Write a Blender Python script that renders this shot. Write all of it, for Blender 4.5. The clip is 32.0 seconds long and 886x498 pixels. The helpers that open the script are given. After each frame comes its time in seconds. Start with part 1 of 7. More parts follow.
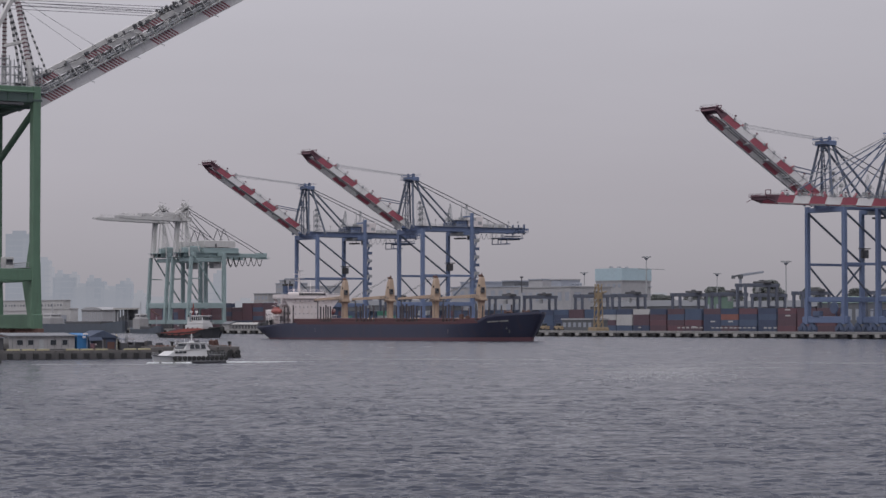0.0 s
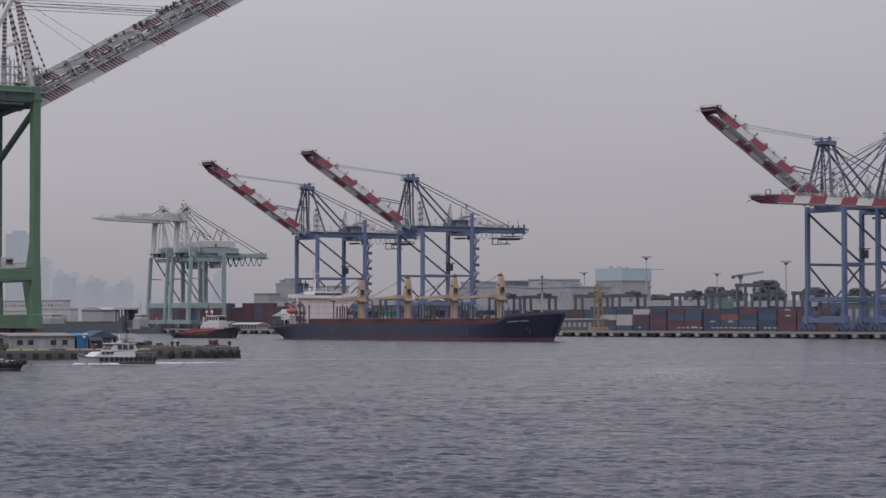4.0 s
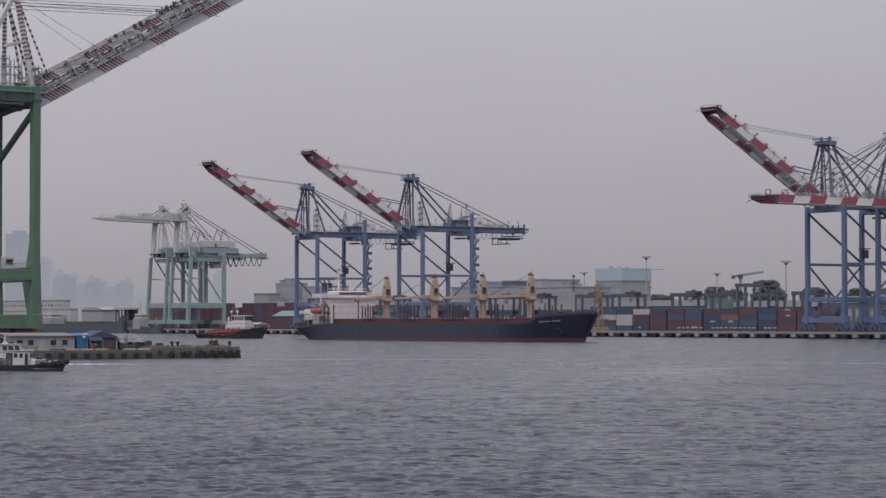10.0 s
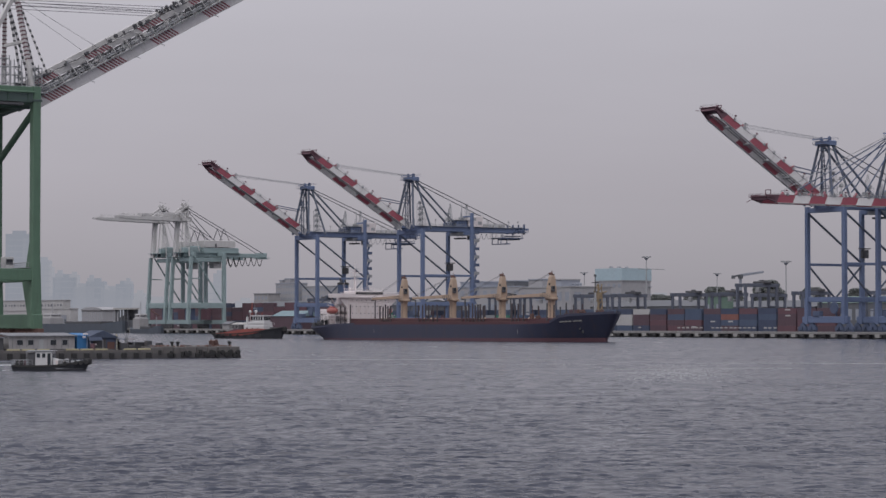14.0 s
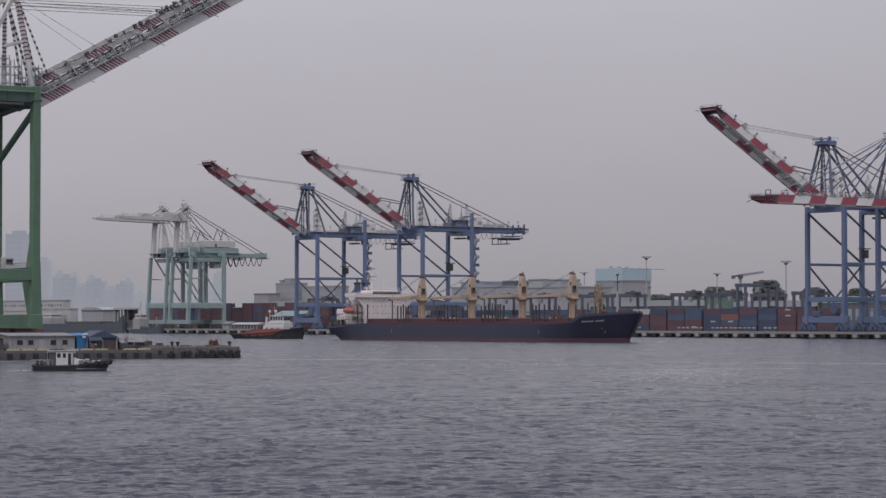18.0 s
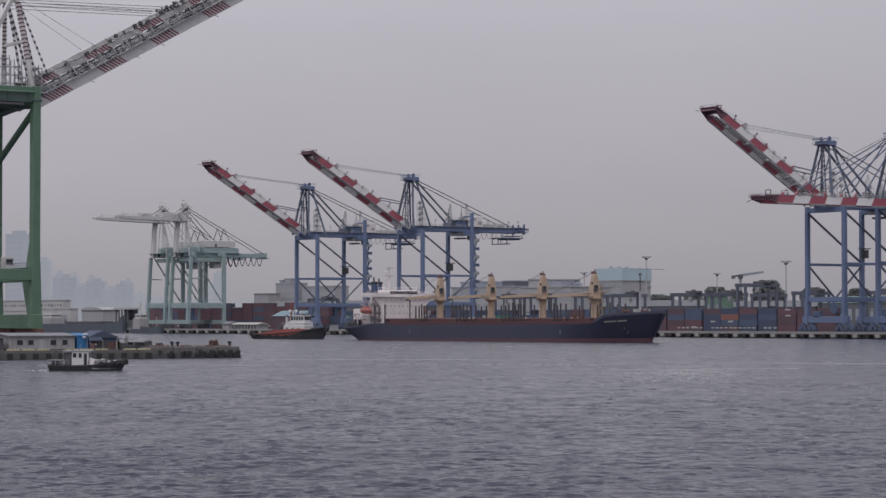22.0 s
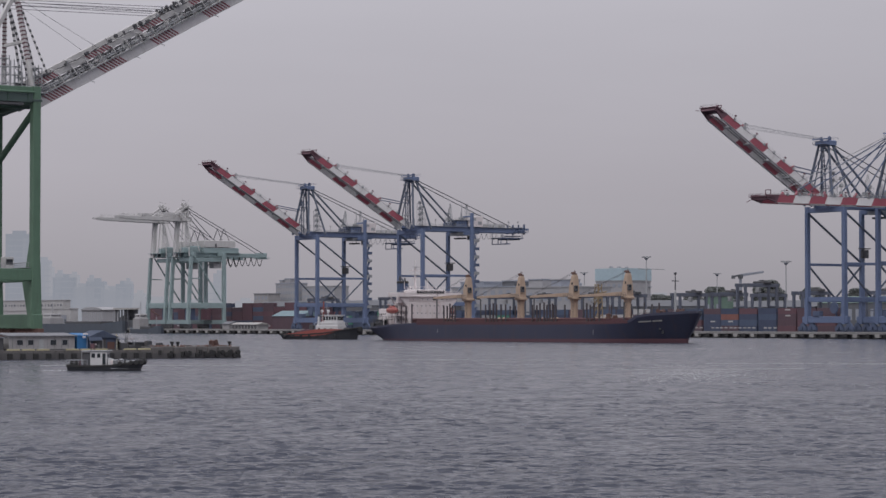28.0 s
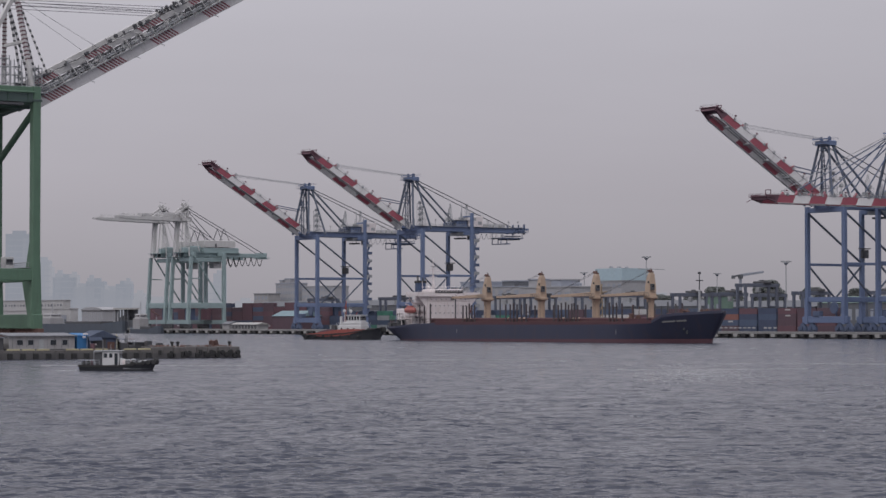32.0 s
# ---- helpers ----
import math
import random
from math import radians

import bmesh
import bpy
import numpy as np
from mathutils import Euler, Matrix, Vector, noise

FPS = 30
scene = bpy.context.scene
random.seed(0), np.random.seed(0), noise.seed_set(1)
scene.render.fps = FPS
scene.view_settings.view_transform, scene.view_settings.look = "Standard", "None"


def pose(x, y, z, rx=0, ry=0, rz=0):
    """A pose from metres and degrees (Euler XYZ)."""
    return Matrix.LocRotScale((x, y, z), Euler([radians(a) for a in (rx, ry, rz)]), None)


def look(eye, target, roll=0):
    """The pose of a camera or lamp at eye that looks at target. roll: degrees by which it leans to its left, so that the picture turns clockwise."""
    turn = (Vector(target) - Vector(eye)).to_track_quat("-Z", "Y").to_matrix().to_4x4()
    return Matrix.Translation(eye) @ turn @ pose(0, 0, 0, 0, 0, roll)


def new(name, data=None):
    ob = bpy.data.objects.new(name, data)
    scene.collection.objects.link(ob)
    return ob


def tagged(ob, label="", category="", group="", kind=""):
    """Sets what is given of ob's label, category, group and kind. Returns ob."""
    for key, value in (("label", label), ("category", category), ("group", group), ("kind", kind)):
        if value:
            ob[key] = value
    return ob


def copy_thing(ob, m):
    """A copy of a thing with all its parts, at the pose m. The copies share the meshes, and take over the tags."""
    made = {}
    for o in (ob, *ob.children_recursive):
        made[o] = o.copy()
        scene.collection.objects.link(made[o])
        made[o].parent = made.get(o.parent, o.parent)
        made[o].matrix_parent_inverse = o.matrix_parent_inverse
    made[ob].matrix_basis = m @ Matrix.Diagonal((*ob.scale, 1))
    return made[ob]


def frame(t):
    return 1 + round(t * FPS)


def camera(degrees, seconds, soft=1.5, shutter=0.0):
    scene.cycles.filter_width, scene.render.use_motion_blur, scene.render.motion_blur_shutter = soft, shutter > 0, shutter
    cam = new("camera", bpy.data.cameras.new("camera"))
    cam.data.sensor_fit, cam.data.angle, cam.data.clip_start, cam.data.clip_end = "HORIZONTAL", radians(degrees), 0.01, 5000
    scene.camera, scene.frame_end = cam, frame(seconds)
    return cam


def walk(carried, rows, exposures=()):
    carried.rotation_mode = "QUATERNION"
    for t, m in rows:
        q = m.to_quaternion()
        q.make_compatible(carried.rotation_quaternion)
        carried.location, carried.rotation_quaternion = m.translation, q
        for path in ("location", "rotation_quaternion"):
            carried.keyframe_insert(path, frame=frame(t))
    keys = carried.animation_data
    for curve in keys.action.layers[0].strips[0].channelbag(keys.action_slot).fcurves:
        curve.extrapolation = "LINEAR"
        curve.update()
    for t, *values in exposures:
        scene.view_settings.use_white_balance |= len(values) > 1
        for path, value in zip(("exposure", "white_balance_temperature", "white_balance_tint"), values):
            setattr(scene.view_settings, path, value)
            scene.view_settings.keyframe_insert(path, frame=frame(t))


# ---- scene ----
cam = camera(20.03, 32.0)
walk(cam, [(0.0, pose(0, 0, 6.9, 91.66)), (32.0, pose(0, 0, 6.9, 91.66))])

# ---- world and light ----
world = bpy.data.worlds.new("overcast_sky")
scene.world = world
world.use_nodes = True
wn, wl = world.node_tree.nodes, world.node_tree.links
wn.clear()
w_out = wn.new("ShaderNodeOutputWorld")
w_bg = wn.new("ShaderNodeBackground")
w_sky = wn.new("ShaderNodeTexSky")
w_sky.sky_type = "NISHITA"
w_sky.sun_disc = False
w_sky.sun_elevation = radians(50)
w_sky.sun_rotation = radians(150)
w_tc = wn.new("ShaderNodeTexCoord")
w_sep = wn.new("ShaderNodeSeparateXYZ")
w_ramp = wn.new("ShaderNodeValToRGB")          # cloud layer: brighter towards the zenith
w_ramp.color_ramp.elements[0].position = 0.0
w_ramp.color_ramp.elements[0].color = (0.305, 0.290, 0.322, 1)
w_ramp.color_ramp.elements[1].position = 1.0
w_ramp.color_ramp.elements[1].color = (1.05, 1.04, 1.13, 1)
w_e = w_ramp.color_ramp.elements.new(0.055)
w_e.color = (0.400, 0.377, 0.418, 1)
w_e = w_ramp.color_ramp.elements.new(0.16)
w_e.color = (0.515, 0.500, 0.550, 1)
w_noise = wn.new("ShaderNodeTexNoise")
w_noise.inputs["Scale"].default_value = 5.0
w_noise.inputs["Detail"].default_value = 5.0
w_map = wn.new("ShaderNodeMapping")
w_map.inputs["Scale"].default_value = (1, 1, 5)
w_nr = wn.new("ShaderNodeMapRange")
w_nr.inputs["To Min"].default_value = 0.93
w_nr.inputs["To Max"].default_value = 1.07
w_mul = wn.new("ShaderNodeMix")
w_mul.data_type, w_mul.blend_type = "RGBA", "MULTIPLY"
w_mul.inputs["Factor"].default_value = 1.0
w_mix = wn.new("ShaderNodeMix")
w_mix.data_type = "RGBA"
w_mix.inputs["Factor"].default_value = 0.97
w_skys = wn.new("ShaderNodeVectorMath")
w_skys.operation = "SCALE"
w_skys.inputs["Scale"].default_value = 0.10
wl.new(w_tc.outputs["Generated"], w_sep.inputs[0])
wl.new(w_sep.outputs["Z"], w_ramp.inputs["Fac"])
wl.new(w_tc.outputs["Generated"], w_map.inputs["Vector"])
wl.new(w_map.outputs[0], w_noise.inputs["Vector"])
wl.new(w_noise.outputs[0], w_nr.inputs["Value"])
wl.new(w_ramp.outputs["Color"], w_mul.inputs["A"])
wl.new(w_nr.outputs[0], w_mul.inputs["B"])
wl.new(w_sky.outputs[0], w_skys.inputs[0])
wl.new(w_skys.outputs[0], w_mix.inputs["A"])
w_side = wn.new("ShaderNodeMapRange")            # cloud a little thinner towards the west
w_side.inputs["From Min"].default_value = -0.3
w_side.inputs["From Max"].default_value = 0.3
w_side.inputs["To Min"].default_value = 1.07
w_side.inputs["To Max"].default_value = 0.96
wl.new(w_sep.outputs["X"], w_side.inputs["Value"])
w_tilt = wn.new("ShaderNodeVectorMath")
w_tilt.operation = "SCALE"
wl.new(w_mul.outputs["Result"], w_tilt.inputs[0])
wl.new(w_side.outputs[0], w_tilt.inputs["Scale"])
wl.new(w_tilt.outputs[0], w_mix.inputs["B"])
wl.new(w_mix.outputs["Result"], w_bg.inputs["Color"])
w_bg.inputs["Strength"].default_value = 1.0
wl.new(w_bg.outputs[0], w_out.inputs[0])

sun_data = bpy.data.lights.new("sun", "SUN")
sun_data.energy, sun_data.angle, sun_data.color = 1.1, radians(30), (1.0, 0.97, 0.93)
sun = new("sun", sun_data)
sun.matrix_world = look((0, 0, 200), (60, 150, 0))


# ---- materials ----
def steel(name, base, rough=0.5, metal=0.0, vary=0.25, stain=None, stain_amount=0.35, size=1.0, bump=0.15, streak=1.0):
    """Painted or bare surface: broad fading, fine grain, and stains drawn out downwards."""
    m = bpy.data.materials.new(name)
    m.use_nodes = True
    n, l = m.node_tree.nodes, m.node_tree.links
    b = n["Principled BSDF"]
    tc = n.new("ShaderNodeTexCoord")
    info = n.new("ShaderNodeObjectInfo")
    add = n.new("ShaderNodeVectorMath")
    l.new(tc.outputs["Object"], add.inputs[0])
    l.new(info.outputs["Random"], add.inputs[1])
    broad = n.new("ShaderNodeTexNoise")
    broad.inputs["Scale"].default_value = 0.22 / size
    broad.inputs["Detail"].default_value = 4
    fine = n.new("ShaderNodeTexNoise")
    fine.inputs["Scale"].default_value = 3.0 / size
    fine.inputs["Detail"].default_value = 6
    for t in (broad, fine):
        l.new(add.outputs[0], t.inputs["Vector"])
    mp = n.new("ShaderNodeMapping")
    mp.inputs["Scale"].default_value = (1.0 / size, 1.0 / size, 0.22 / size * streak)
    l.new(add.outputs[0], mp.inputs["Vector"])
    st = n.new("ShaderNodeTexNoise")
    st.inputs["Scale"].default_value = 0.9
    st.inputs["Detail"].default_value = 8
    st.inputs["Roughness"].default_value = 0.7
    l.new(mp.outputs[0], st.inputs["Vector"])
    ramp = n.new("ShaderNodeMapRange")
    ramp.inputs["From Min"].default_value = 0.52
    ramp.inputs["From Max"].default_value = 0.72
    ramp.inputs["To Max"].default_value = stain_amount
    l.new(st.outputs[0], ramp.inputs["Value"])
    dark = tuple(c * (1 - vary) for c in base)
    light = tuple(min(1, c * (1 + vary)) for c in base)
    mixa = n.new("ShaderNodeMix")
    mixa.data_type = "RGBA"
    mixa.inputs["A"].default_value = (*dark, 1)
    mixa.inputs["B"].default_value = (*light, 1)
    avg = n.new("ShaderNodeMath")
    avg.operation = "ADD"
    half = n.new("ShaderNodeMath")
    half.operation = "MULTIPLY"
    half.inputs[1].default_value = 0.5
    l.new(broad.outputs[0], avg.inputs[0])
    l.new(fine.outputs[0], avg.inputs[1])
    l.new(avg.outputs[0], half.inputs[0])
    l.new(half.outputs[0], mixa.inputs["Factor"])
    mixb = n.new("ShaderNodeMix")
    mixb.data_type = "RGBA"
    l.new(ramp.outputs[0], mixb.inputs["Factor"])
    l.new(mixa.outputs["Result"], mixb.inputs["A"])
    s = stain or (base[0] * 0.45, base[1] * 0.4, base[2] * 0.36)
    mixb.inputs["B"].default_value = (*s, 1)
    l.new(mixb.outputs["Result"], b.inputs["Base Color"])
    rr = n.new("ShaderNodeMapRange")
    rr.inputs["To Min"].default_value = max(0.05, rough - 0.12)
    rr.inputs["To Max"].default_value = min(1, rough + 0.12)
    l.new(fine.outputs[0], rr.inputs["Value"])
    l.new(rr.outputs[0], b.inputs["Roughness"])
    b.inputs["Metallic"].default_value = metal
    bp = n.new("ShaderNodeBump")
    bp.inputs["Strength"].default_value = bump
    bp.inputs["Distance"].default_value = 0.03 * size
    l.new(fine.outputs[0], bp.inputs["Height"])
    l.new(bp.outputs[0], b.inputs["Normal"])
    return m


RUST = (0.16, 0.075, 0.045)
GRIME = (0.07, 0.065, 0.06)
M = {
    "blue": steel("blue_crane_paint", (0.122, 0.163, 0.275), 0.55, stain=(0.12, 0.13, 0.17)),
    "stay": steel("dark_slate_blue_struts", (0.088, 0.106, 0.150), 0.6),
    "teal": steel("dark_teal_steel", (0.055, 0.085, 0.082), 0.6, vary=0.35),
    "blue_dark": steel("dark_blue_steel", (0.075, 0.10, 0.17), 0.55),
    "red": steel("red_boom_paint", (0.31, 0.078, 0.108), 0.6, stain=(0.2, 0.09, 0.10)),
    "white": steel("white_boom_paint", (0.66, 0.65, 0.66), 0.5, stain=(0.40, 0.37, 0.37), stain_amount=0.5),
    "darkred": steel("dark_red_paint", (0.125, 0.062, 0.082), 0.6),
    "cable": steel("steel_cable", (0.10, 0.10, 0.115), 0.5, 0.4),
    "dark": steel("dark_machinery", (0.066, 0.068, 0.077), 0.65, stain=(0.12, 0.08, 0.065)),
    "grey": steel("grey_galvanised_steel", (0.30, 0.31, 0.33), 0.5, 0.2),
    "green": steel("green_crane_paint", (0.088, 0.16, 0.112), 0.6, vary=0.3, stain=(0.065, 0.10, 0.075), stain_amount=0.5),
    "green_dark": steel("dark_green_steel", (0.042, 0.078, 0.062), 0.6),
    "mint": steel("mint_crane_paint", (0.245, 0.318, 0.330), 0.55, stain=(0.22, 0.27, 0.26)),
    "mint_white": steel("weathered_white_paint", (0.47, 0.465, 0.47), 0.55, stain=(0.3, 0.26, 0.25)),
    "navy": steel("navy_hull_paint", (0.037, 0.041, 0.073), 0.5, vary=0.35, stain=(0.068, 0.048, 0.060), stain_amount=0.6, size=2.0, streak=0.6),
    "antifoul": steel("red_antifouling", (0.098, 0.046, 0.060), 0.6, size=2.0),
    "oxide": steel("red_oxide_deck", (0.082, 0.034, 0.042), 0.65),
    "shipwhite": steel("ship_white_paint", (0.66, 0.61, 0.62), 0.5, stain=(0.42, 0.32, 0.28), stain_amount=0.45, vary=0.1),
    "boatwhite": steel("boat_white_paint", (0.52, 0.52, 0.535), 0.5, stain=(0.4, 0.38, 0.36), vary=0.1),
    "funnel": steel("funnel_blue", (0.042, 0.068, 0.135), 0.5),
    "buff": steel("buff_crane_paint", (0.39, 0.295, 0.225), 0.5, stain=(0.28, 0.17, 0.12), stain_amount=0.4, vary=0.12),
    "orange": steel("orange_lifeboat", (0.33, 0.105, 0.095), 0.5),
    "tugred": steel("orange_red_tug_paint", (0.26, 0.068, 0.058), 0.55, stain=(0.13, 0.05, 0.045)),
    "black": steel("black_rubber", (0.028, 0.028, 0.030), 0.8),
    "blackhull": steel("black_hull_paint", (0.048, 0.050, 0.058), 0.55),
    "concrete": steel("weathered_concrete", (0.125, 0.118, 0.118), 0.85, vary=0.35, stain=(0.06, 0.054, 0.055), stain_amount=0.8, bump=0.5),
    "concrete_dark": steel("wet_and_shaded_concrete", (0.095, 0.092, 0.095), 0.8, stain=(0.05, 0.05, 0.05), stain_amount=0.6, bump=0.4),
    "concrete_pale": steel("pale_concrete", (0.37, 0.36, 0.355), 0.85, stain=(0.2, 0.19, 0.18)),
    "concrete_cap": steel("grey_concrete_cap", (0.30, 0.295, 0.29), 0.85, stain=(0.18, 0.17, 0.165), stain_amount=0.6),
    "coping": steel("quay_coping_concrete", (0.215, 0.21, 0.212), 0.85, stain=(0.12, 0.115, 0.115), stain_amount=0.6),
    "asphalt": steel("asphalt_yard", (0.06, 0.06, 0.062), 0.9, size=4),
    "wall": steel("cream_wall_paint", (0.29, 0.285, 0.295), 0.8, stain=(0.19, 0.17, 0.165), stain_amount=0.6),
    "roof": steel("grey_sheet_roof", (0.165, 0.17, 0.19), 0.6, stain=(0.16, 0.13, 0.12)),
    "tarp": steel("bright_blue_sheeting", (0.035, 0.16, 0.37), 0.6, vary=0.4),
    "rust": steel("rusty_iron", (0.11, 0.06, 0.052), 0.8, stain=(0.06, 0.04, 0.035)),
    "yellow": steel("faded_yellow_kerb_paint", (0.38, 0.345, 0.22), 0.7, stain=(0.2, 0.18, 0.14)),
    "ochre": steel("ochre_crane_paint", (0.26, 0.20, 0.13), 0.7),
    "glass": steel("dark_window_glass", (0.025, 0.03, 0.038), 0.12, vary=0.1, stain_amount=0.1, bump=0.0),
    "leaf": steel("foliage", (0.11, 0.12, 0.118), 0.9, vary=0.35),
    "bldg": steel("pale_grey_render", (0.31, 0.31, 0.33), 0.85, stain=(0.26, 0.26, 0.27), size=6),
    "bldg2": steel("blue_grey_cladding", (0.26, 0.28, 0.33), 0.7, stain=(0.2, 0.21, 0.25), size=6),
    "bldgtop": steel("pale_blue_cladding", (0.36, 0.46, 0.52), 0.6, stain=(0.32, 0.4, 0.45), size=6),
    "tealroof": steel("faded_teal_sheet_roof", (0.165, 0.235, 0.265), 0.7, size=4),
    "greenroof": steel("green_sheet_roof", (0.13, 0.20, 0.165), 0.6, size=4),
    "c_red": steel("container_red", (0.122, 0.064, 0.082), 0.6, stain=(0.12, 0.06, 0.055)),
    "c_brown": steel("container_brown", (0.098, 0.062, 0.080), 0.6),
    "c_blue": steel("container_blue", (0.068, 0.094, 0.155), 0.6),
    "c_navy": steel("container_dark_blue", (0.055, 0.07, 0.12), 0.6),
    "c_white": steel("container_white", (0.40, 0.395, 0.405), 0.6),
    "c_grey": steel("container_grey", (0.32, 0.33, 0.35), 0.6),
    "c_green": steel("container_green", (0.06, 0.20, 0.15), 0.6),
    "c_orange": steel("container_orange", (0.22, 0.098, 0.085), 0.6),
    "slate": steel("slate_grey_hull", (0.085, 0.10, 0.125), 0.6),
    "stripe": steel("faded_red_stripe", (0.24, 0.075, 0.10), 0.6),
    "post_brown": steel("weathered_dark_post", (0.062, 0.052, 0.060), 0.75),
    "canopy": steel("dark_blue_canvas", (0.055, 0.072, 0.115), 0.8),
    "rtg": steel("slate_blue_yard_crane_paint", (0.10, 0.112, 0.15), 0.6),
}


# Paints haze: a nearly black surface that glows in one pale tone.
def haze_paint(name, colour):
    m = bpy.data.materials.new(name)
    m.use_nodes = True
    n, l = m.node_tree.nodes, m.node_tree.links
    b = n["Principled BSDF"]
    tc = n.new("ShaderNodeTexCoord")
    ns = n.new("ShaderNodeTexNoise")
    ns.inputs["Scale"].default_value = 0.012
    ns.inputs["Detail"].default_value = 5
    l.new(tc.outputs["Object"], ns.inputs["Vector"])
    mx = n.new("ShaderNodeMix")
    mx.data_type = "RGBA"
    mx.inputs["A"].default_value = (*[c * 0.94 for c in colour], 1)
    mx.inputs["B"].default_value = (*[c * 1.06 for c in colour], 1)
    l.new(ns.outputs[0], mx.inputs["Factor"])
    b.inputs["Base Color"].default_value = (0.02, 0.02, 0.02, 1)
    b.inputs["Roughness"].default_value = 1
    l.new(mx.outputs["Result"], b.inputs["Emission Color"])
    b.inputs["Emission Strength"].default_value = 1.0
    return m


M["shed_dark"] = steel("weathered_dark_sheeting", (0.112, 0.118, 0.134), 0.8, stain=(0.10, 0.09, 0.085), size=6)
M["far3"] = haze_paint("haze_glow_middle", (0.268, 0.280, 0.322))
M["far1"] = haze_paint("haze_glow_nearer", (0.240, 0.256, 0.300))
M["far2"] = haze_paint("haze_glow_farther", (0.290, 0.297, 0.335))
M["far4"] = haze_paint("haze_glow_window_rows", (0.262, 0.275, 0.318))


def sea_material():
    """Dark water whose surface is ruffled at three scales, less so in calm patches and slicks."""
    m = bpy.data.materials.new("harbour_water")
    m.use_nodes = True
    n, l = m.node_tree.nodes, m.node_tree.links
    b = n["Principled BSDF"]
    b.inputs["Base Color"].default_value = (0.034, 0.039, 0.059, 1)
    b.inputs["IOR"].default_value = 1.33
    b.inputs["Specular IOR Level"].default_value = 0.42
    tc = n.new("ShaderNodeTexCoord")

    def noise(scale, turn, detail, rough):
        mp = n.new("ShaderNodeMapping")
        mp.inputs["Scale"].default_value = (scale[0], scale[1], 1)
        mp.inputs["Rotation"].default_value = (0, 0, turn)
        l.new(tc.outputs["Object"], mp.inputs["Vector"])
        t = n.new("ShaderNodeTexNoise")
        t.inputs["Scale"].default_value = 1.0
        t.inputs["Detail"].default_value = detail
        t.inputs["Roughness"].default_value = rough
        l.new(mp.outputs[0], t.inputs["Vector"])
        return t

    def ranged(socket, lo, hi, to_lo, to_hi):
        r = n.new("ShaderNodeMapRange")
        for name, v in (("From Min", lo), ("From Max", hi), ("To Min", to_lo), ("To Max", to_hi)):
            r.inputs[name].default_value = v
        l.new(socket, r.inputs["Value"])
        return r.outputs[0]

    def times(a, c):
        q = n.new("ShaderNodeMath")
        q.operation = "MULTIPLY"
        l.new(a, q.inputs[0])
        l.new(c, q.inputs[1])
        return q.outputs[0]

    total = None
    for scale, weight, turn in (((0.34, 0.5), 1.4, 0.1), ((1.0, 1.5), 1.9, -0.15), ((2.8, 4.0), 1.2, 0.1)):
        t = noise(scale, turn, 2, 0.55)
        off = n.new("ShaderNodeVectorMath")
        off.operation = "SUBTRACT"
        l.new(t.outputs["Color"], off.inputs[0])
        off.inputs[1].default_value = (0.5, 0.5, 0.5)
        sc = n.new("ShaderNodeVectorMath")
        sc.operation = "MULTIPLY"
        l.new(off.outputs[0], sc.inputs[0])
        sc.inputs[1].default_value = (weight * 1.1, weight * 1.15, 0)
        if total is None:
            total = sc.outputs[0]
        else:
            ad = n.new("ShaderNodeVectorMath")
            l.new(total, ad.inputs[0])
            l.new(sc.outputs[0], ad.inputs[1])
            total = ad.outputs[0]
    at = n.new("ShaderNodeAttribute")
    at.attribute_name = "slick"
    calm = ranged(noise((0.012, 0.03), 0.25, 4, 0.5).outputs[0], 0.36, 0.6, 0.7, 1.0)
    paws = ranged(noise((0.42, 0.10), 0.1, 5, 0.7).outputs[0], 0.35, 0.65, 0.55, 1.4)
    left = ranged(at.outputs["Fac"], 0, 1, 1.0, 0.22)
    strength = times(times(calm, paws), left)
    sc = n.new("ShaderNodeVectorMath")
    sc.operation = "SCALE"
    l.new(total, sc.inputs[0])
    l.new(strength, sc.inputs["Scale"])
    geo = n.new("ShaderNodeNewGeometry")
    ad = n.new("ShaderNodeVectorMath")
    l.new(geo.outputs["Normal"], ad.inputs[0])
    l.new(sc.outputs[0], ad.inputs[1])
    nm = n.new("ShaderNodeVectorMath")
    nm.operation = "NORMALIZE"
    l.new(ad.outputs[0], nm.inputs[0])
    l.new(nm.outputs[0], b.inputs["Normal"])
    gust = noise((0.16, 0.045), 0.0, 6, 0.65)
    l.new(ranged(gust.outputs[0], 0.35, 0.65, 0.14, 0.28), b.inputs["Roughness"])
    return m


M["sea"] = sea_material()
M["thin_foam"] = steel("thin_old_foam", (0.30, 0.305, 0.32), 0.8, vary=0.15)
M["foam"] = steel("wake_foam", (0.62, 0.64, 0.66), 0.9, vary=0.2, stain=(0.3, 0.32, 0.34), stain_amount=0.8, size=0.4)


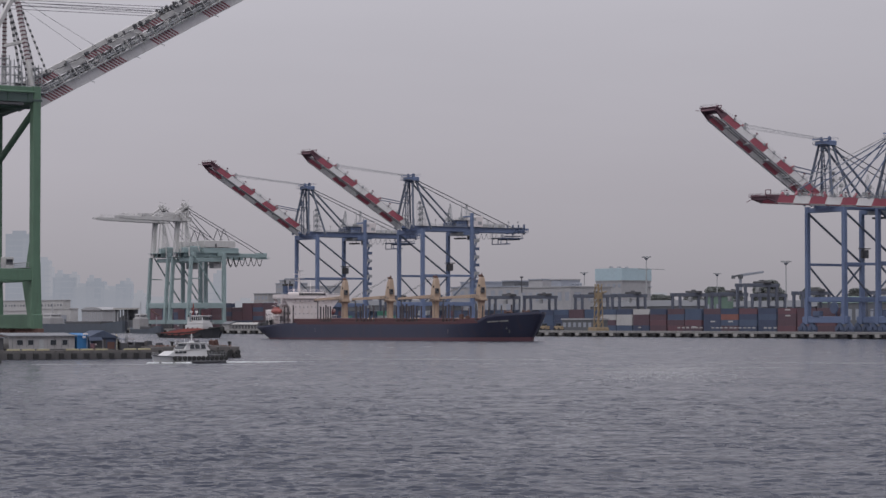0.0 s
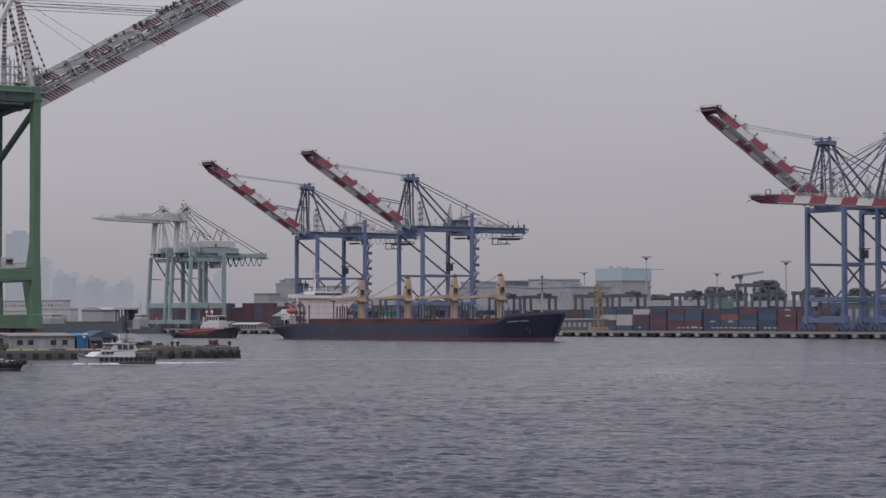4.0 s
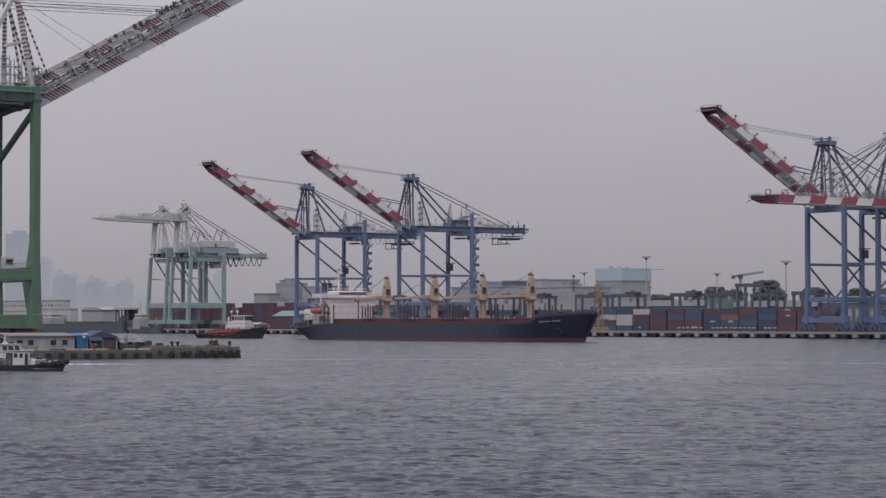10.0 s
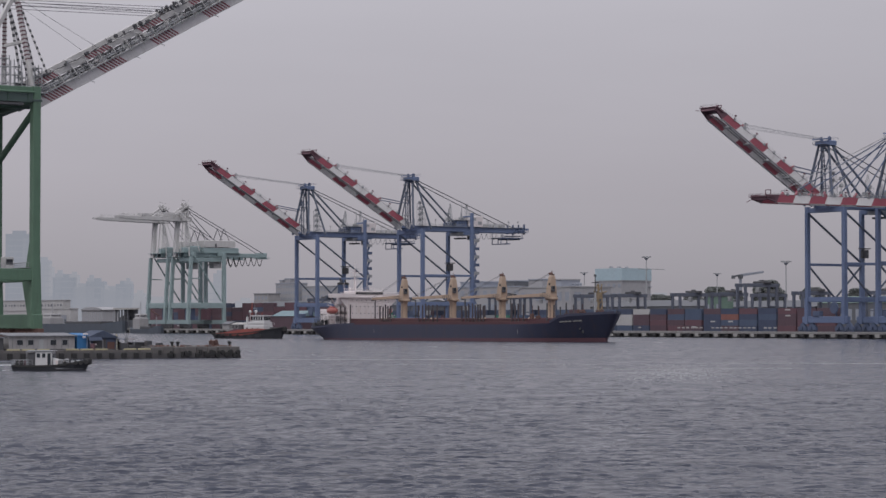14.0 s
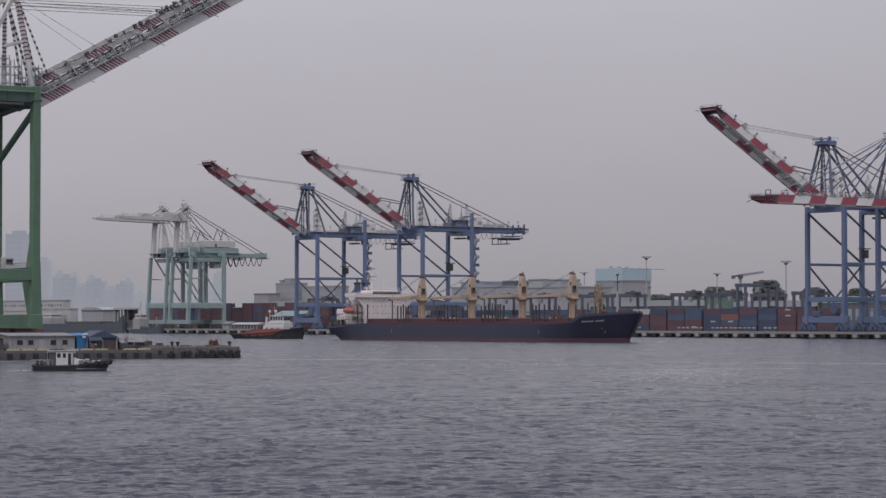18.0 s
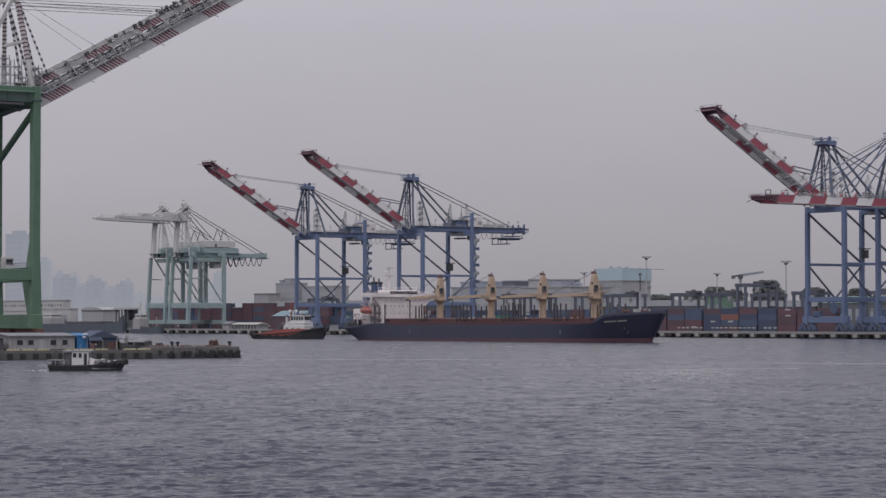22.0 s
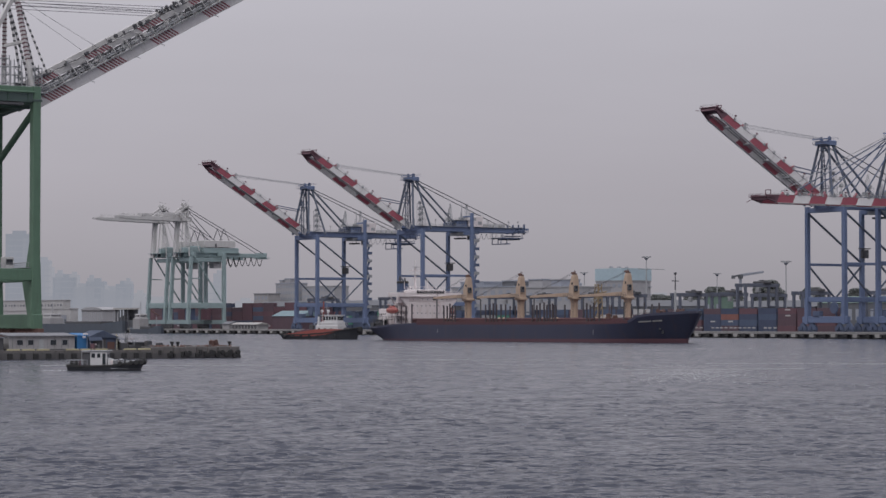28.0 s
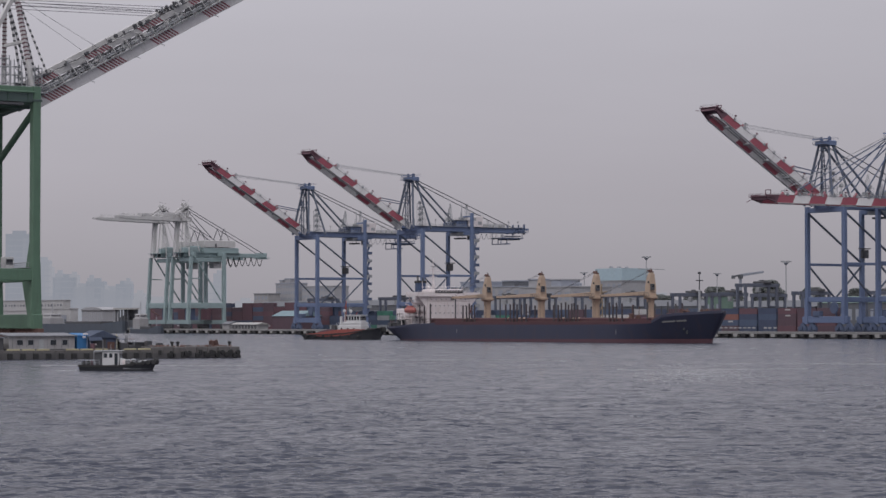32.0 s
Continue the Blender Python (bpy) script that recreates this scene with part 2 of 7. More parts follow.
# ---- mesh tools ----
class Geo:
    """Gathers the faces of one part."""

    def __init__(self):
        self.v, self.f = [], []

    def hexa(self, pts):
        k = len(self.v)
        self.v += [tuple(p) for p in pts]
        for q in ((0, 3, 2, 1), (4, 5, 6, 7), (0, 1, 5, 4), (1, 2, 6, 5), (2, 3, 7, 6), (3, 0, 4, 7)):
            self.f.append(tuple(k + i for i in q))
        return self

    def box(self, x0, x1, y0, y1, z0, z1):
        return self.hexa([(x0, y0, z0), (x1, y0, z0), (x1, y1, z0), (x0, y1, z0), (x0, y0, z1), (x1, y0, z1), (x1, y1, z1), (x0, y1, z1)])

    def cbox(self, x0, x1, y0, y1, z0, z1, c=0.08):
        """A box with chamfered upright and top edges."""
        ring = [(x0 + c, y0), (x1 - c, y0), (x1, y0 + c), (x1, y1 - c), (x1 - c, y1), (x0 + c, y1), (x0, y1 - c), (x0, y0 + c)]
        cx, cy = (x0 + x1) / 2, (y0 + y1) / 2
        hx, hy = (x1 - x0) / 2, (y1 - y0) / 2
        top = [(cx + (x - cx) * (hx - c) / hx, cy + (y - cy) * (hy - c) / hy) for x, y in ring]
        return self.loft([[(x, y, z0) for x, y in ring], [(x, y, z1 - c) for x, y in ring], [(x, y, z1) for x, y in top]])

    def loft(self, rings, caps=True):
        k, n = len(self.v), len(rings[0])
        for r in rings:
            self.v += [tuple(p) for p in r]
        for i in range(len(rings) - 1):
            for j in range(n):
                a, b = k + i * n + j, k + i * n + (j + 1) % n
                self.f.append((a, b, b + n, a + n))
        if caps:
            self.f.append(tuple(k + j for j in reversed(range(n))))
            self.f.append(tuple(k + (len(rings) - 1) * n + j for j in range(n)))
        return self

    def axes(self, p, q, up=(0, 0, 1)):
        p, q = Vector(p), Vector(q)
        d = (q - p).normalized()
        u = Vector(up)
        if abs(d.dot(u)) > 0.98:
            u = Vector((1, 0, 0))
        s = d.cross(u).normalized()
        return p, q, s, s.cross(d).normalized()

    def beam(self, p, q, w, h=None, w2=None, h2=None):
        """A box beam from p to q, w wide and h deep, tapering to w2, h2."""
        h = h or w
        w2, h2 = w2 or w, h2 or h
        p, q, s, u = self.axes(p, q)
        c = 0.12
        def ring(o, a, b):
            a, b = a / 2, b / 2
            e, g = a * (1 - c), b * (1 - c)
            return [o + s * x + u * y for x, y in ((-e, -b), (e, -b), (a, -g), (a, g), (e, b), (-e, b), (-a, g), (-a, -g))]
        return self.loft([ring(p, w, h), ring(q, w2, h2)])

    def tube(self, p, q, r, r2=None, n=8):
        p, q, s, u = self.axes(p, q)
        r2 = r if r2 is None else r2
        rings = [[o + (s * math.cos(2 * math.pi * i / n) + u * math.sin(2 * math.pi * i / n)) * a for i in range(n)] for o, a in ((p, r), (q, r2))]
        return self.loft(rings)

    def path(self, pts, r, n=5):
        for a, b in zip(pts, pts[1:]):
            self.tube(a, b, r, n=n)
        return self

    def turned(self, centre, profile, n=16, axis="z"):
        """A turned solid: profile rows of (radius, height)."""
        c = Vector(centre)
        rings = []
        for r, h in profile:
            ring = []
            for i in range(n):
                a = 2 * math.pi * i / n
                x, y = r * math.cos(a), r * math.sin(a)
                ring.append(c + Vector({"z": (x, y, h), "x": (h, x, y), "y": (y, h, x)}[axis]))
            rings.append(ring)
        return self.loft(rings)

    def prism(self, outline, y0, y1):
        """An outline in x, z drawn out along y."""
        return self.loft([[(x, y0, z) for x, z in outline], [(x, y1, z) for x, z in outline]])

    def rail(self, a, b, height=1.1, step=2.0, r=0.05):
        a, b = Vector(a), Vector(b)
        n = max(1, int((b - a).length / step))
        up = Vector((0, 0, height))
        self.tube(a + up, b + up, r, n=4)
        self.tube(a + up * 0.5, b + up * 0.5, r * 0.8, n=4)
        for i in range(n + 1):
            p = a.lerp(b, i / n)
            self.tube(p, p + up, r, n=4)
        return self


def part(name, geo, material, parent=None, label="", smooth=False):
    me = bpy.data.meshes.new(name)
    me.from_pydata(geo.v, [], geo.f)
    bm = bmesh.new()
    bm.from_mesh(me)
    bmesh.ops.recalc_face_normals(bm, faces=bm.faces)
    bm.to_mesh(me)
    bm.free()
    me.materials.append(material)
    if smooth:
        for p in me.polygons:
            p.use_smooth = True
        me.set_sharp_from_angle(angle=radians(38))
    ob = new(name, me)
    ob.parent = parent
    if label:
        ob["label"] = label
    return ob


def thing(name, m, label, category, group="", kind=""):
    ob = new(name)
    ob.matrix_basis = m
    return tagged(ob, label, category, group, kind)


def shore(n, s, z=2.5, turn=0.0):
    """A pose in the harbour's grid: n metres across the channel from the camera, s metres along it, quays run along s."""
    return pose(0, 0, 0, 0, 0, 34) @ pose(n, s, z, 0, 0, turn)


G = Geo


# ---- water, land and quays ----
def sea_sheet():
    def steps(spans):
        out = [spans[0][0]]
        for start, end, size in spans:
            k = max(1, round((end - start) / size))
            out += [start + (end - start) * (i + 1) / k for i in range(k)]
        return np.array(out)
    xs = steps([(-6000, -1000, 500), (-1000, -300, 70), (-300, -125, 7), (-125, -48, 1.0), (-48, -30, 0.28), (-30, 30, 0.14), (30, 48, 0.28), (48, 125, 1.0), (125, 300, 7), (300, 1000, 70), (1000, 6000, 500)])
    ys = steps([(-6000, -1000, 500), (-1000, 0, 100), (0, 84, 8), (84, 150, 0.12), (150, 230, 0.25), (230, 330, 0.45), (330, 470, 0.8), (470, 720, 1.6), (720, 1200, 8), (1200, 6000, 200)])
    X, Y = np.meshgrid(xs, ys)
    Z = np.zeros_like(X)
    rng = np.random.RandomState(4)
    fade = np.clip((720 - Y) / 300, 0, 1) * np.clip((Y - 40) / 40, 0, 1) * np.clip((130 - np.abs(X)) / 20, 0, 1)
    for i in range(80):
        wave = 0.4 * (1.7 / 0.4) ** rng.rand()
        a = radians(-80) + rng.normal(0, 0.42)
        k = 2 * math.pi / wave
        amp = 0.0046 * wave ** 0.9
        ph = k * (X * math.cos(a) + Y * math.sin(a)) + rng.rand() * 6.28
        step = np.maximum(0.13 * (np.maximum(Y, 80) / 125) ** 1.65, np.gradient(xs)[None, :] * 0.7)
        resolved = np.clip(1.6 - step * 3.0 / wave, 0, 1)
        Z += amp * (np.sin(ph) + 0.15 * np.sin(2 * ph + 1.2)) * resolved
    # crests are sharper than troughs
    spread = max(1e-4, float(np.std(Z[(Y > 90) & (Y < 140) & (np.abs(X) < 25)])))
    Z = np.where(Z > 0, Z * (0.85 + 0.15 * np.minimum(Z / spread, 2)), Z * 0.9)
    Z *= fade * (1 + 0.3 * np.sin(X * 0.11 + Y * 0.05) * np.sin(Y * 0.04 - X * 0.03))
    # slicks left by passing ships lie flatter than the rest
    calm = np.zeros_like(X)
    for cx, cy, rx, ry, turn, k in ((29, 350, 7, 20, -0.1, 0.9), (35, 388, 7, 9, -0.1, 0.7), (-5, 460, 19, 2.2, 0.04, 1.0), (52, 436, 11, 3.5, 0.1, 0.7), (36, 366, 17, 2.2, 0.12, 0.9), (-30, 520, 26, 3.0, 0.05, 0.8)):
        dx, dy = X - cx, Y - cy
        ca, sa = math.cos(turn), math.sin(turn)
        u, v = (dx * ca + dy * sa) / rx, (-dx * sa + dy * ca) / ry
        edge = 0.25 * np.sin(X * 0.9 + Y * 0.13) + 0.2 * np.sin(Y * 0.31 - X * 0.4)
        calm = np.maximum(calm, k * np.clip(1.25 + edge - np.sqrt(u * u + v * v), 0, 1))
    Z *= 1 - 0.75 * calm
    ny, nx = X.shape
    me = bpy.data.meshes.new("water")
    me.vertices.add(nx * ny)
    me.vertices.foreach_set("co", np.stack([X, Y, Z], -1).astype(np.float32).ravel())
    i = np.arange(nx * ny).reshape(ny, nx)
    quads = np.stack([i[:-1, :-1], i[:-1, 1:], i[1:, 1:], i[1:, :-1]], -1).reshape(-1, 4)
    me.loops.add(quads.size)
    me.loops.foreach_set("vertex_index", quads.ravel().astype(np.int32))
    me.polygons.add(len(quads))
    me.polygons.foreach_set("loop_start", (np.arange(len(quads)) * 4).astype(np.int32))
    me.polygons.foreach_set("use_smooth", np.ones(len(quads), dtype=bool))
    me.update(calc_edges=True)
    me.validate()
    slick = me.attributes.new("slick", "FLOAT", "POINT")
    slick.data.foreach_set("value", calm.astype(np.float32).ravel())
    me.materials.append(M["sea"])
    return tagged(new("water", me), "grey choppy harbour water with small wind waves", "water", kind="structure")


water = sea_sheet()


def foam_trace():
    """Thin leftover foam of earlier wakes: lines across the channel and one broad patch."""
    g = G()
    rng = random.Random(77)

    def bubble(x, y, lift=-0.02):
        r, h = rng.uniform(0.06, 0.2), rng.uniform(0.01, 0.03)
        g.turned((x, y, lift), [(r, 0), (r * 0.7, h + 0.02), (r * 0.2, h + 0.03)], 5)

    for x0, x1, y, bend, count in ((-38, 20, 457, 2.0, 900), (-26, 2, 459, -1.0, 300), (22, 50, 370, -4.0, 420), (40, 75, 417, 1.0, 420), (-12, 44, 404, 5.0, 170), (-66, -30, 401, 1.5, 420)):
        for k in range(count):
            f = rng.random()
            bubble(x0 + (x1 - x0) * f, y + bend * math.sin(f * 5.0) + rng.gauss(0, 0.7), 0.03)
    for k in range(900):
        f = min(1.0, max(0.0, rng.gauss(0.5, 0.24)))
        d = 288 + 92 * f
        bubble(0.0915 * d + rng.gauss(0, 3.8) + 9 * (f - 0.5) * math.sin(f * 9), d)
    o = part("foam", g, M["thin_foam"], water, smooth=True)
    return tagged(o, kind="stuff")


foam_trace()

# the container quay across the channel
far_ground = part("ground", G().box(703.2, 4600, -600, 4600, -3, 2.5), M["asphalt"])
far_ground.matrix_basis = shore(0, 0, 0)
tagged(far_ground, "dark asphalt container yard behind the quay", "ground", kind="structure")
far_quay = thing("quay_wall", shore(0, 0, 0), "concrete quay wall with pale pile caps and dark gaps", "quay", kind="structure")
part("coping", G().box(701.9, 704.6, 300, 2300, 1.75, 2.53), M["coping"], far_quay)
part("kerb", G().box(702.0, 702.5, 300, 2300, 2.53, 2.8), M["concrete_cap"], far_quay)
# Shade below the coping is painted in: the recessed face is darker concrete.
part("face", G().box(703.4, 704.4, 300, 2300, -3, 1.75), M["concrete_dark"], far_quay)
cap_mesh = fender_mesh = None
for i in range(110):
    s = 560 + i * 12.3
    if cap_mesh is None:
        o = part("pile_cap", G().cbox(701.6, 703.9, -1.3, 1.3, 0.5, 1.8), M["concrete_cap"], far_quay)
        q = part("fender", G().cbox(701.5, 703.6, 4.6, 6.0, -0.3, 1.9).tube((701.7, 4.2, 0.8), (701.7, 6.4, 0.8), 0.55), M["black"], far_quay)
        cap_mesh, fender_mesh = o.data, q.data
    else:
        o, q = new("pile_cap", cap_mesh), new("fender", fender_mesh)
        o.parent = q.parent = far_quay
    o.matrix_basis = q.matrix_basis = pose(0, s + (i * 37 % 7 - 3) * 0.25, 0)


# ---- blue ship-to-shore cranes ----
def gantry_crane(m, name, label, a=11.0, gauge=30.48, boom_angle=31.0, paint="blue"):
    c = thing(name, m, label, "crane", "ship-to-shore cranes on the container quay")
    P = M[paint]
    top, tie, low = 49.6, 28.0, 13.5
    for x in (0, gauge):
        for y in (-a, a):
            part("leg", G().beam((x, y, 3.4), (x, y, 14), 1.9, 2.3).beam((x, y, 14), (x, y, top + (2.2 if x == 0 else 1.4)), 1.75, 1.75), P, c)
    for x in (0, gauge):
        part("portal_tie", G().beam((x, -a, low), (x, a, low), 1.1, 2.0), P, c)
        part("sill_beam", G().beam((x, -a - 2.5, 5.2), (x, a + 2.5, 5.2), 1.6, 2.7), P, c)
        part("cross_beam", G().beam((x, -a, top + 0.6), (x, a, top + 0.6), 1.5, 2.0), P, c)
        for y in (-a, a):
            g = G()
            for k in (-4.2, -1.4, 1.4, 4.2):
                g.cbox(x - 0.6, x + 0.6, y + k - 1.1, y + k + 1.1, 1.0, 2.3)
                for e in (-0.7, 0.7):
                    g.turned((x, y + k + e, 0.55), [(0.5, -0.25), (0.55, -0.1), (0.55, 0.1), (0.5, 0.25)], 10, "x")
            for k in (-2.8, 2.8):
                g.hexa([(x - 0.5, y + k - 2.0, 2.2), (x + 0.5, y + k - 2.0, 2.2), (x + 0.5, y + k + 2.0, 2.2), (x - 0.5, y + k + 2.0, 2.2),
                        (x - 0.5, y + k - 0.7, 3.9), (x + 0.5, y + k - 0.7, 3.9), (x + 0.5, y + k + 0.7, 3.9), (x - 0.5, y + k + 0.7, 3.9)])
            part("bogie", g, M["blue_dark"], c)
    for y in (-a, a):
        part("side_tie", G().beam((0, y, tie), (gauge, y, tie), 0.9, 1.1), P, c)
        part("portal_beam", G().beam((0, y, low), (gauge, y, low), 1.2, 2.0), P, c)
        # Shade is painted in: diagonals and lower braces are darker than the legs.
        part("diagonal", G().tube((0.4, y, top - 0.5), (gauge - 0.4, y, tie + 1), 0.48), M["stay"], c)
        for x in (0.6, gauge - 0.6):
            part("lower_brace", G().tube((x, y, tie - 0.6), (gauge / 2, y, low + 0.6), 0.42), M["stay"], c)
    # twin main girders and what they carry
    hg = 52.2
    for y in (-3.9, 3.9):
        part("girder", G().beam((-2.5, y, hg), (68.0, y, hg), 1.3, 2.8), P, c)
    part("end_tie", G().beam((67.4, -5, hg), (67.4, 5, hg), 1.0, 2.2).box(63, 69, -5.2, 5.2, hg + 1.4, hg + 1.6).box(68.4, 70.6, -5.4, -4.4, hg + 0.2, hg + 1.2), P, c)
    part("girder_railing", G().rail((2, -5.2, hg + 1.3), (68.4, -5.2, hg + 1.3)).rail((2, 5.2, hg + 1.3), (68.4, 5.2, hg + 1.3))
         .box(0, 68.4, -5.3, -4.4, hg + 1.2, hg + 1.35).box(0, 68.4, 4.4, 5.3, hg + 1.2, hg + 1.35), M["grey"], c)
    house = part("machinery_house", G().cbox(25.4, 37.6, -4.4, 4.4, hg + 1.4, hg + 4.6, 0.3), P, c, "blue machinery house on the girders")
    g = G()
    for k in range(6):
        part("louvre", G().box(26.8 + k * 1.6, 27.6 + k * 1.6, -4.48, -4.36, hg + 2.2, hg + 3.8), M["blue_dark"], house)
    g = G().box(24, 40, -5, 5, hg + 4.6, hg + 4.75).rail((24, -5, hg + 4.7), (40, -5, hg + 4.7)).rail((24, 5, hg + 4.7), (40, 5, hg + 4.7))
    for x, y, h in ((26, 4, 6.5), (29, -3, 4.5), (33, 2, 8.5), (36, -4, 5.0), (38.5, 3, 6.0)):
        g.tube((x, y, hg + 4.7), (x, y, hg + 4.7 + h), 0.28, 0.14)
        g.box(x - 0.9, x + 0.9, y - 0.9, y + 0.9, hg + 4.7, hg + 6.2)
    part("house_roof_gear", g, M["grey"], house)
    for x, y in ((26.5, 3.0), (33.0, -2.5)):
        g = G()
        for dx, dy in ((-0.9, -0.9), (0.9, -0.9), (0.9, 0.9), (-0.9, 0.9)):
            g.tube((x + dx, y + dy, hg + 4.7), (x + dx * 0.25, y + dy * 0.25, hg + 13.5), 0.16, 0.1, 4)
        for k in range(5):
            q, z = 0.9 - 0.13 * k, hg + 5.2 + 1.6 * k
            g.tube((x - q, y - q, z), (x + q - 0.1, y - q, z + 1.6), 0.09, n=4).tube((x - q, y + q, z), (x - q, y - q + 0.1, z + 1.6), 0.09, n=4)
        part("lattice_spire", g, M["c_grey"], house, "pale grey lattice spire")
    for x0, x1, h in ((22.4, 26, 3.6), (37, 40.5, 3.2)):
        part("winch_block", G().cbox(x0, x1, -3.8, 3.8, hg + 1.4, hg + h, 0.3), M["blue_dark"], house)
    g = G()
    for x in (46, 50, 54):
        g.box(x, x + 3, -3, 3, hg + 1.5, hg + 3.2)
        g.tube((x + 1.5, 0, hg + 3), (x + 1.5, 0, hg + 5.4), 0.12)
    g.rail((44, -3.2, hg + 3.2), (60, -3.2, hg + 3.2))
    part("electrical_box", g, M["mint_white"], c, "pale grey electrical boxes on the back girder")
    part("leg_extension", G().beam((gauge, -a, top + 1.4), (gauge, -a, hg + 8.2), 1.5, 1.5), P, c)
    part("leg_tie", G().beam((gauge, -a, hg + 6.5), (gauge, -3, hg + 6.5), 0.6, 0.7), P, c)
    sub = part("substation", G().cbox(gauge + 2.0, gauge + 10.5, -6.0, -1.0, hg + 1.5, hg + 7.0, 0.2), M["shipwhite"], c, "white electrical house behind the landside leg")
    part("vent", G().box(gauge + 3.0, gauge + 6.0, -6.1, -5.95, hg + 4.6, hg + 6.0).box(gauge + 7.2, gauge + 9.6, -6.1, -5.95, hg + 2.6, hg + 4.2), M["c_grey"], sub)
    part("roof_railing", G().rail((gauge + 2.0, -6.0, hg + 7.0), (gauge + 10.5, -6.0, hg + 7.0), 1.1, 1.7, 0.06).tube((gauge + 2.4, -3, hg + 7), (gauge + 2.4, -3, hg + 13), 0.12, n=5), M["grey"], sub)
    g = G()
    for y in (-5.0, 5.0):
        g.beam((68.0, y, hg - 2.0), (68.0, y, hg + 3.4), 0.7, 0.7).beam((64.4, y, hg - 1.6), (64.4, y, hg + 3.0), 0.6, 0.6)
        g.box(61, 70.0, min(y, y * 1.25), max(y, y * 1.25), hg - 1.2, hg - 0.9).rail((61, y * 1.25, hg - 0.9), (70.0, y * 1.25, hg - 0.9), 1.1, 1.8, 0.07)
    part("end_post", g, M["blue_dark"], c, "posts and walkways framing the girder's end")
    for x in (-1, 6, 12, 18, 41, 45, 58, 64):
        part("floodlight_mast", G().tube((x, -4.9, hg + 1.3), (x, -4.9, hg + 4.4), 0.1, n=4).box(x - 0.3, x + 0.3, -5.2, -4.6, hg + 4.2, hg + 4.7), M["grey"], c)
    # mast frame over the waterside legs
    apex = 79.0
    for y in (-1, 1):
        part("front_mast", G().beam((-4.0, y * 8.5, top + 2.4), (-0.8, y * 2.6, apex - 1), 1.0, 1.1, 0.8, 0.8), M["stay"], c)
        part("rear_mast", G().beam((6.2, y * 9.5, top + 2.2), (0.8, y * 2.8, apex - 1), 0.85, 0.85), M["stay"], c)
        part("mast_strut", G().tube((-2.6, y * 6.4, top + 2.8), (0.2, y * 2.0, apex - 3), 0.28, n=6), M["stay"], c)
        part("back_stay", G().beam((1.0, y * 2.6, apex - 1.9), (26.5, y * 3.9, hg + 1.2), 0.75, 0.75), M["stay"], c)
        part("tail_stay", G().tube((1.2, y * 2.4, apex - 1.8), (62.0, y * 3.9, hg + 1.2), 0.22), M["cable"], c)
    part("apex_head", G().cbox(-2.2, 2.6, -4.2, 4.2, apex - 2.4, apex - 0.4, 0.3).beam((-2.6, -4.8, apex + 0.2), (-2.6, 4.8, apex + 0.2), 0.6, 0.5), P, c)
    for y in (-1, 1):
        part("apex_railing", G().rail((-2.6, y * 4.6, apex - 0.3), (2.8, y * 4.6, apex - 0.3)), M["blue_dark"], c)
        part("sheave", G().turned((0, y * 2.4, apex + 0.4), [(0.9, -0.25), (1.0, 0), (0.9, 0.25)], 12, "y"), M["blue_dark"], c)
    g = G()
    for k in range(12):
        z0, z1 = top + 3 + k * 1.95, top + 4.95 + k * 1.95
        f0, f1 = (z0 - top) / (apex - top), (z1 - top) / (apex - top)
        xa, xb = -7.2 + f0 * 3.6, -7.2 + f1 * 3.6
        ya, yb = -8.6 + f0 * 6, -8.6 + f1 * 6
        g.tube((xa, ya, z0), (xb, yb, z1), 0.22, n=4).tube((xa - 1.5, ya, z0), (xb - 1.5, yb, z1), 0.22, n=4)
        g.tube((xa - 1.5, ya, z0), (xb, yb, z1), 0.15, n=4)
        g.box(xb - 1.8, xb + 0.3, yb - 0.6, yb + 0.6, z1 - 0.1, z1 + 0.1)
    for f in (0.25, 0.6, 0.92):
        z = top + 3 + f * 23.4
        f2 = (z - top) / (apex - top)
        g.beam((-7.2 + f2 * 3.6, -8.6 + f2 * 6, z), (-4.0 + f2 * 3.2, -8.5 + f2 * 5.9, z), 0.25, 0.25)
        g.box(-9.6 + f2 * 3.6, -6.4 + f2 * 3.6, -9.6 + f2 * 6, -7.4 + f2 * 6, z - 0.1, z + 0.15).rail((-9.6 + f2 * 3.6, -9.6 + f2 * 6, z), (-6.4 + f2 * 3.6, -9.6 + f2 * 6, z), 1.2, 1.2, 0.09)
    g.box(-5.2, -2.0, -4.6, 2.0, apex - 2.2, apex - 2.0).rail((-5.2, -4.6, apex - 2.0), (-5.2, 2.0, apex - 2.0), 1.1, 1.6, 0.07)
    part("ladder_cage", g, M["stay"], c)
    for x0, y0, hh in ((8.2, 5.5, 12), (1.5, -6.4, 9), (18, -6.0, 6)):
        g = G()
        for k in range(int(hh / 3)):
            z = hg + 1.3 + 3 * k
            g.box(x0, x0 + 2.2, y0 - 1.1, y0 + 1.1, z + 2.8, z + 3.0)
            for dx in (0, 2.2):
                for dy in (-1.1, 1.1):
                    g.tube((x0 + dx, y0 + dy, z), (x0 + dx, y0 + dy, z + 3), 0.13, n=4)
            g.tube((x0, y0 - 1.1, z), (x0 + 2.2, y0 - 1.1, z + 3), 0.1, n=4).box(x0 + 0.4, x0 + 1.6, y0 - 0.5, y0 + 0.5, z + 3, z + 4.1)
            g.rail((x0, y0 - 1.1, z + 3), (x0 + 2.2, y0 - 1.1, z + 3), 1.0, 1.0, 0.05)
        part("service_tower", g, M["grey"], c)
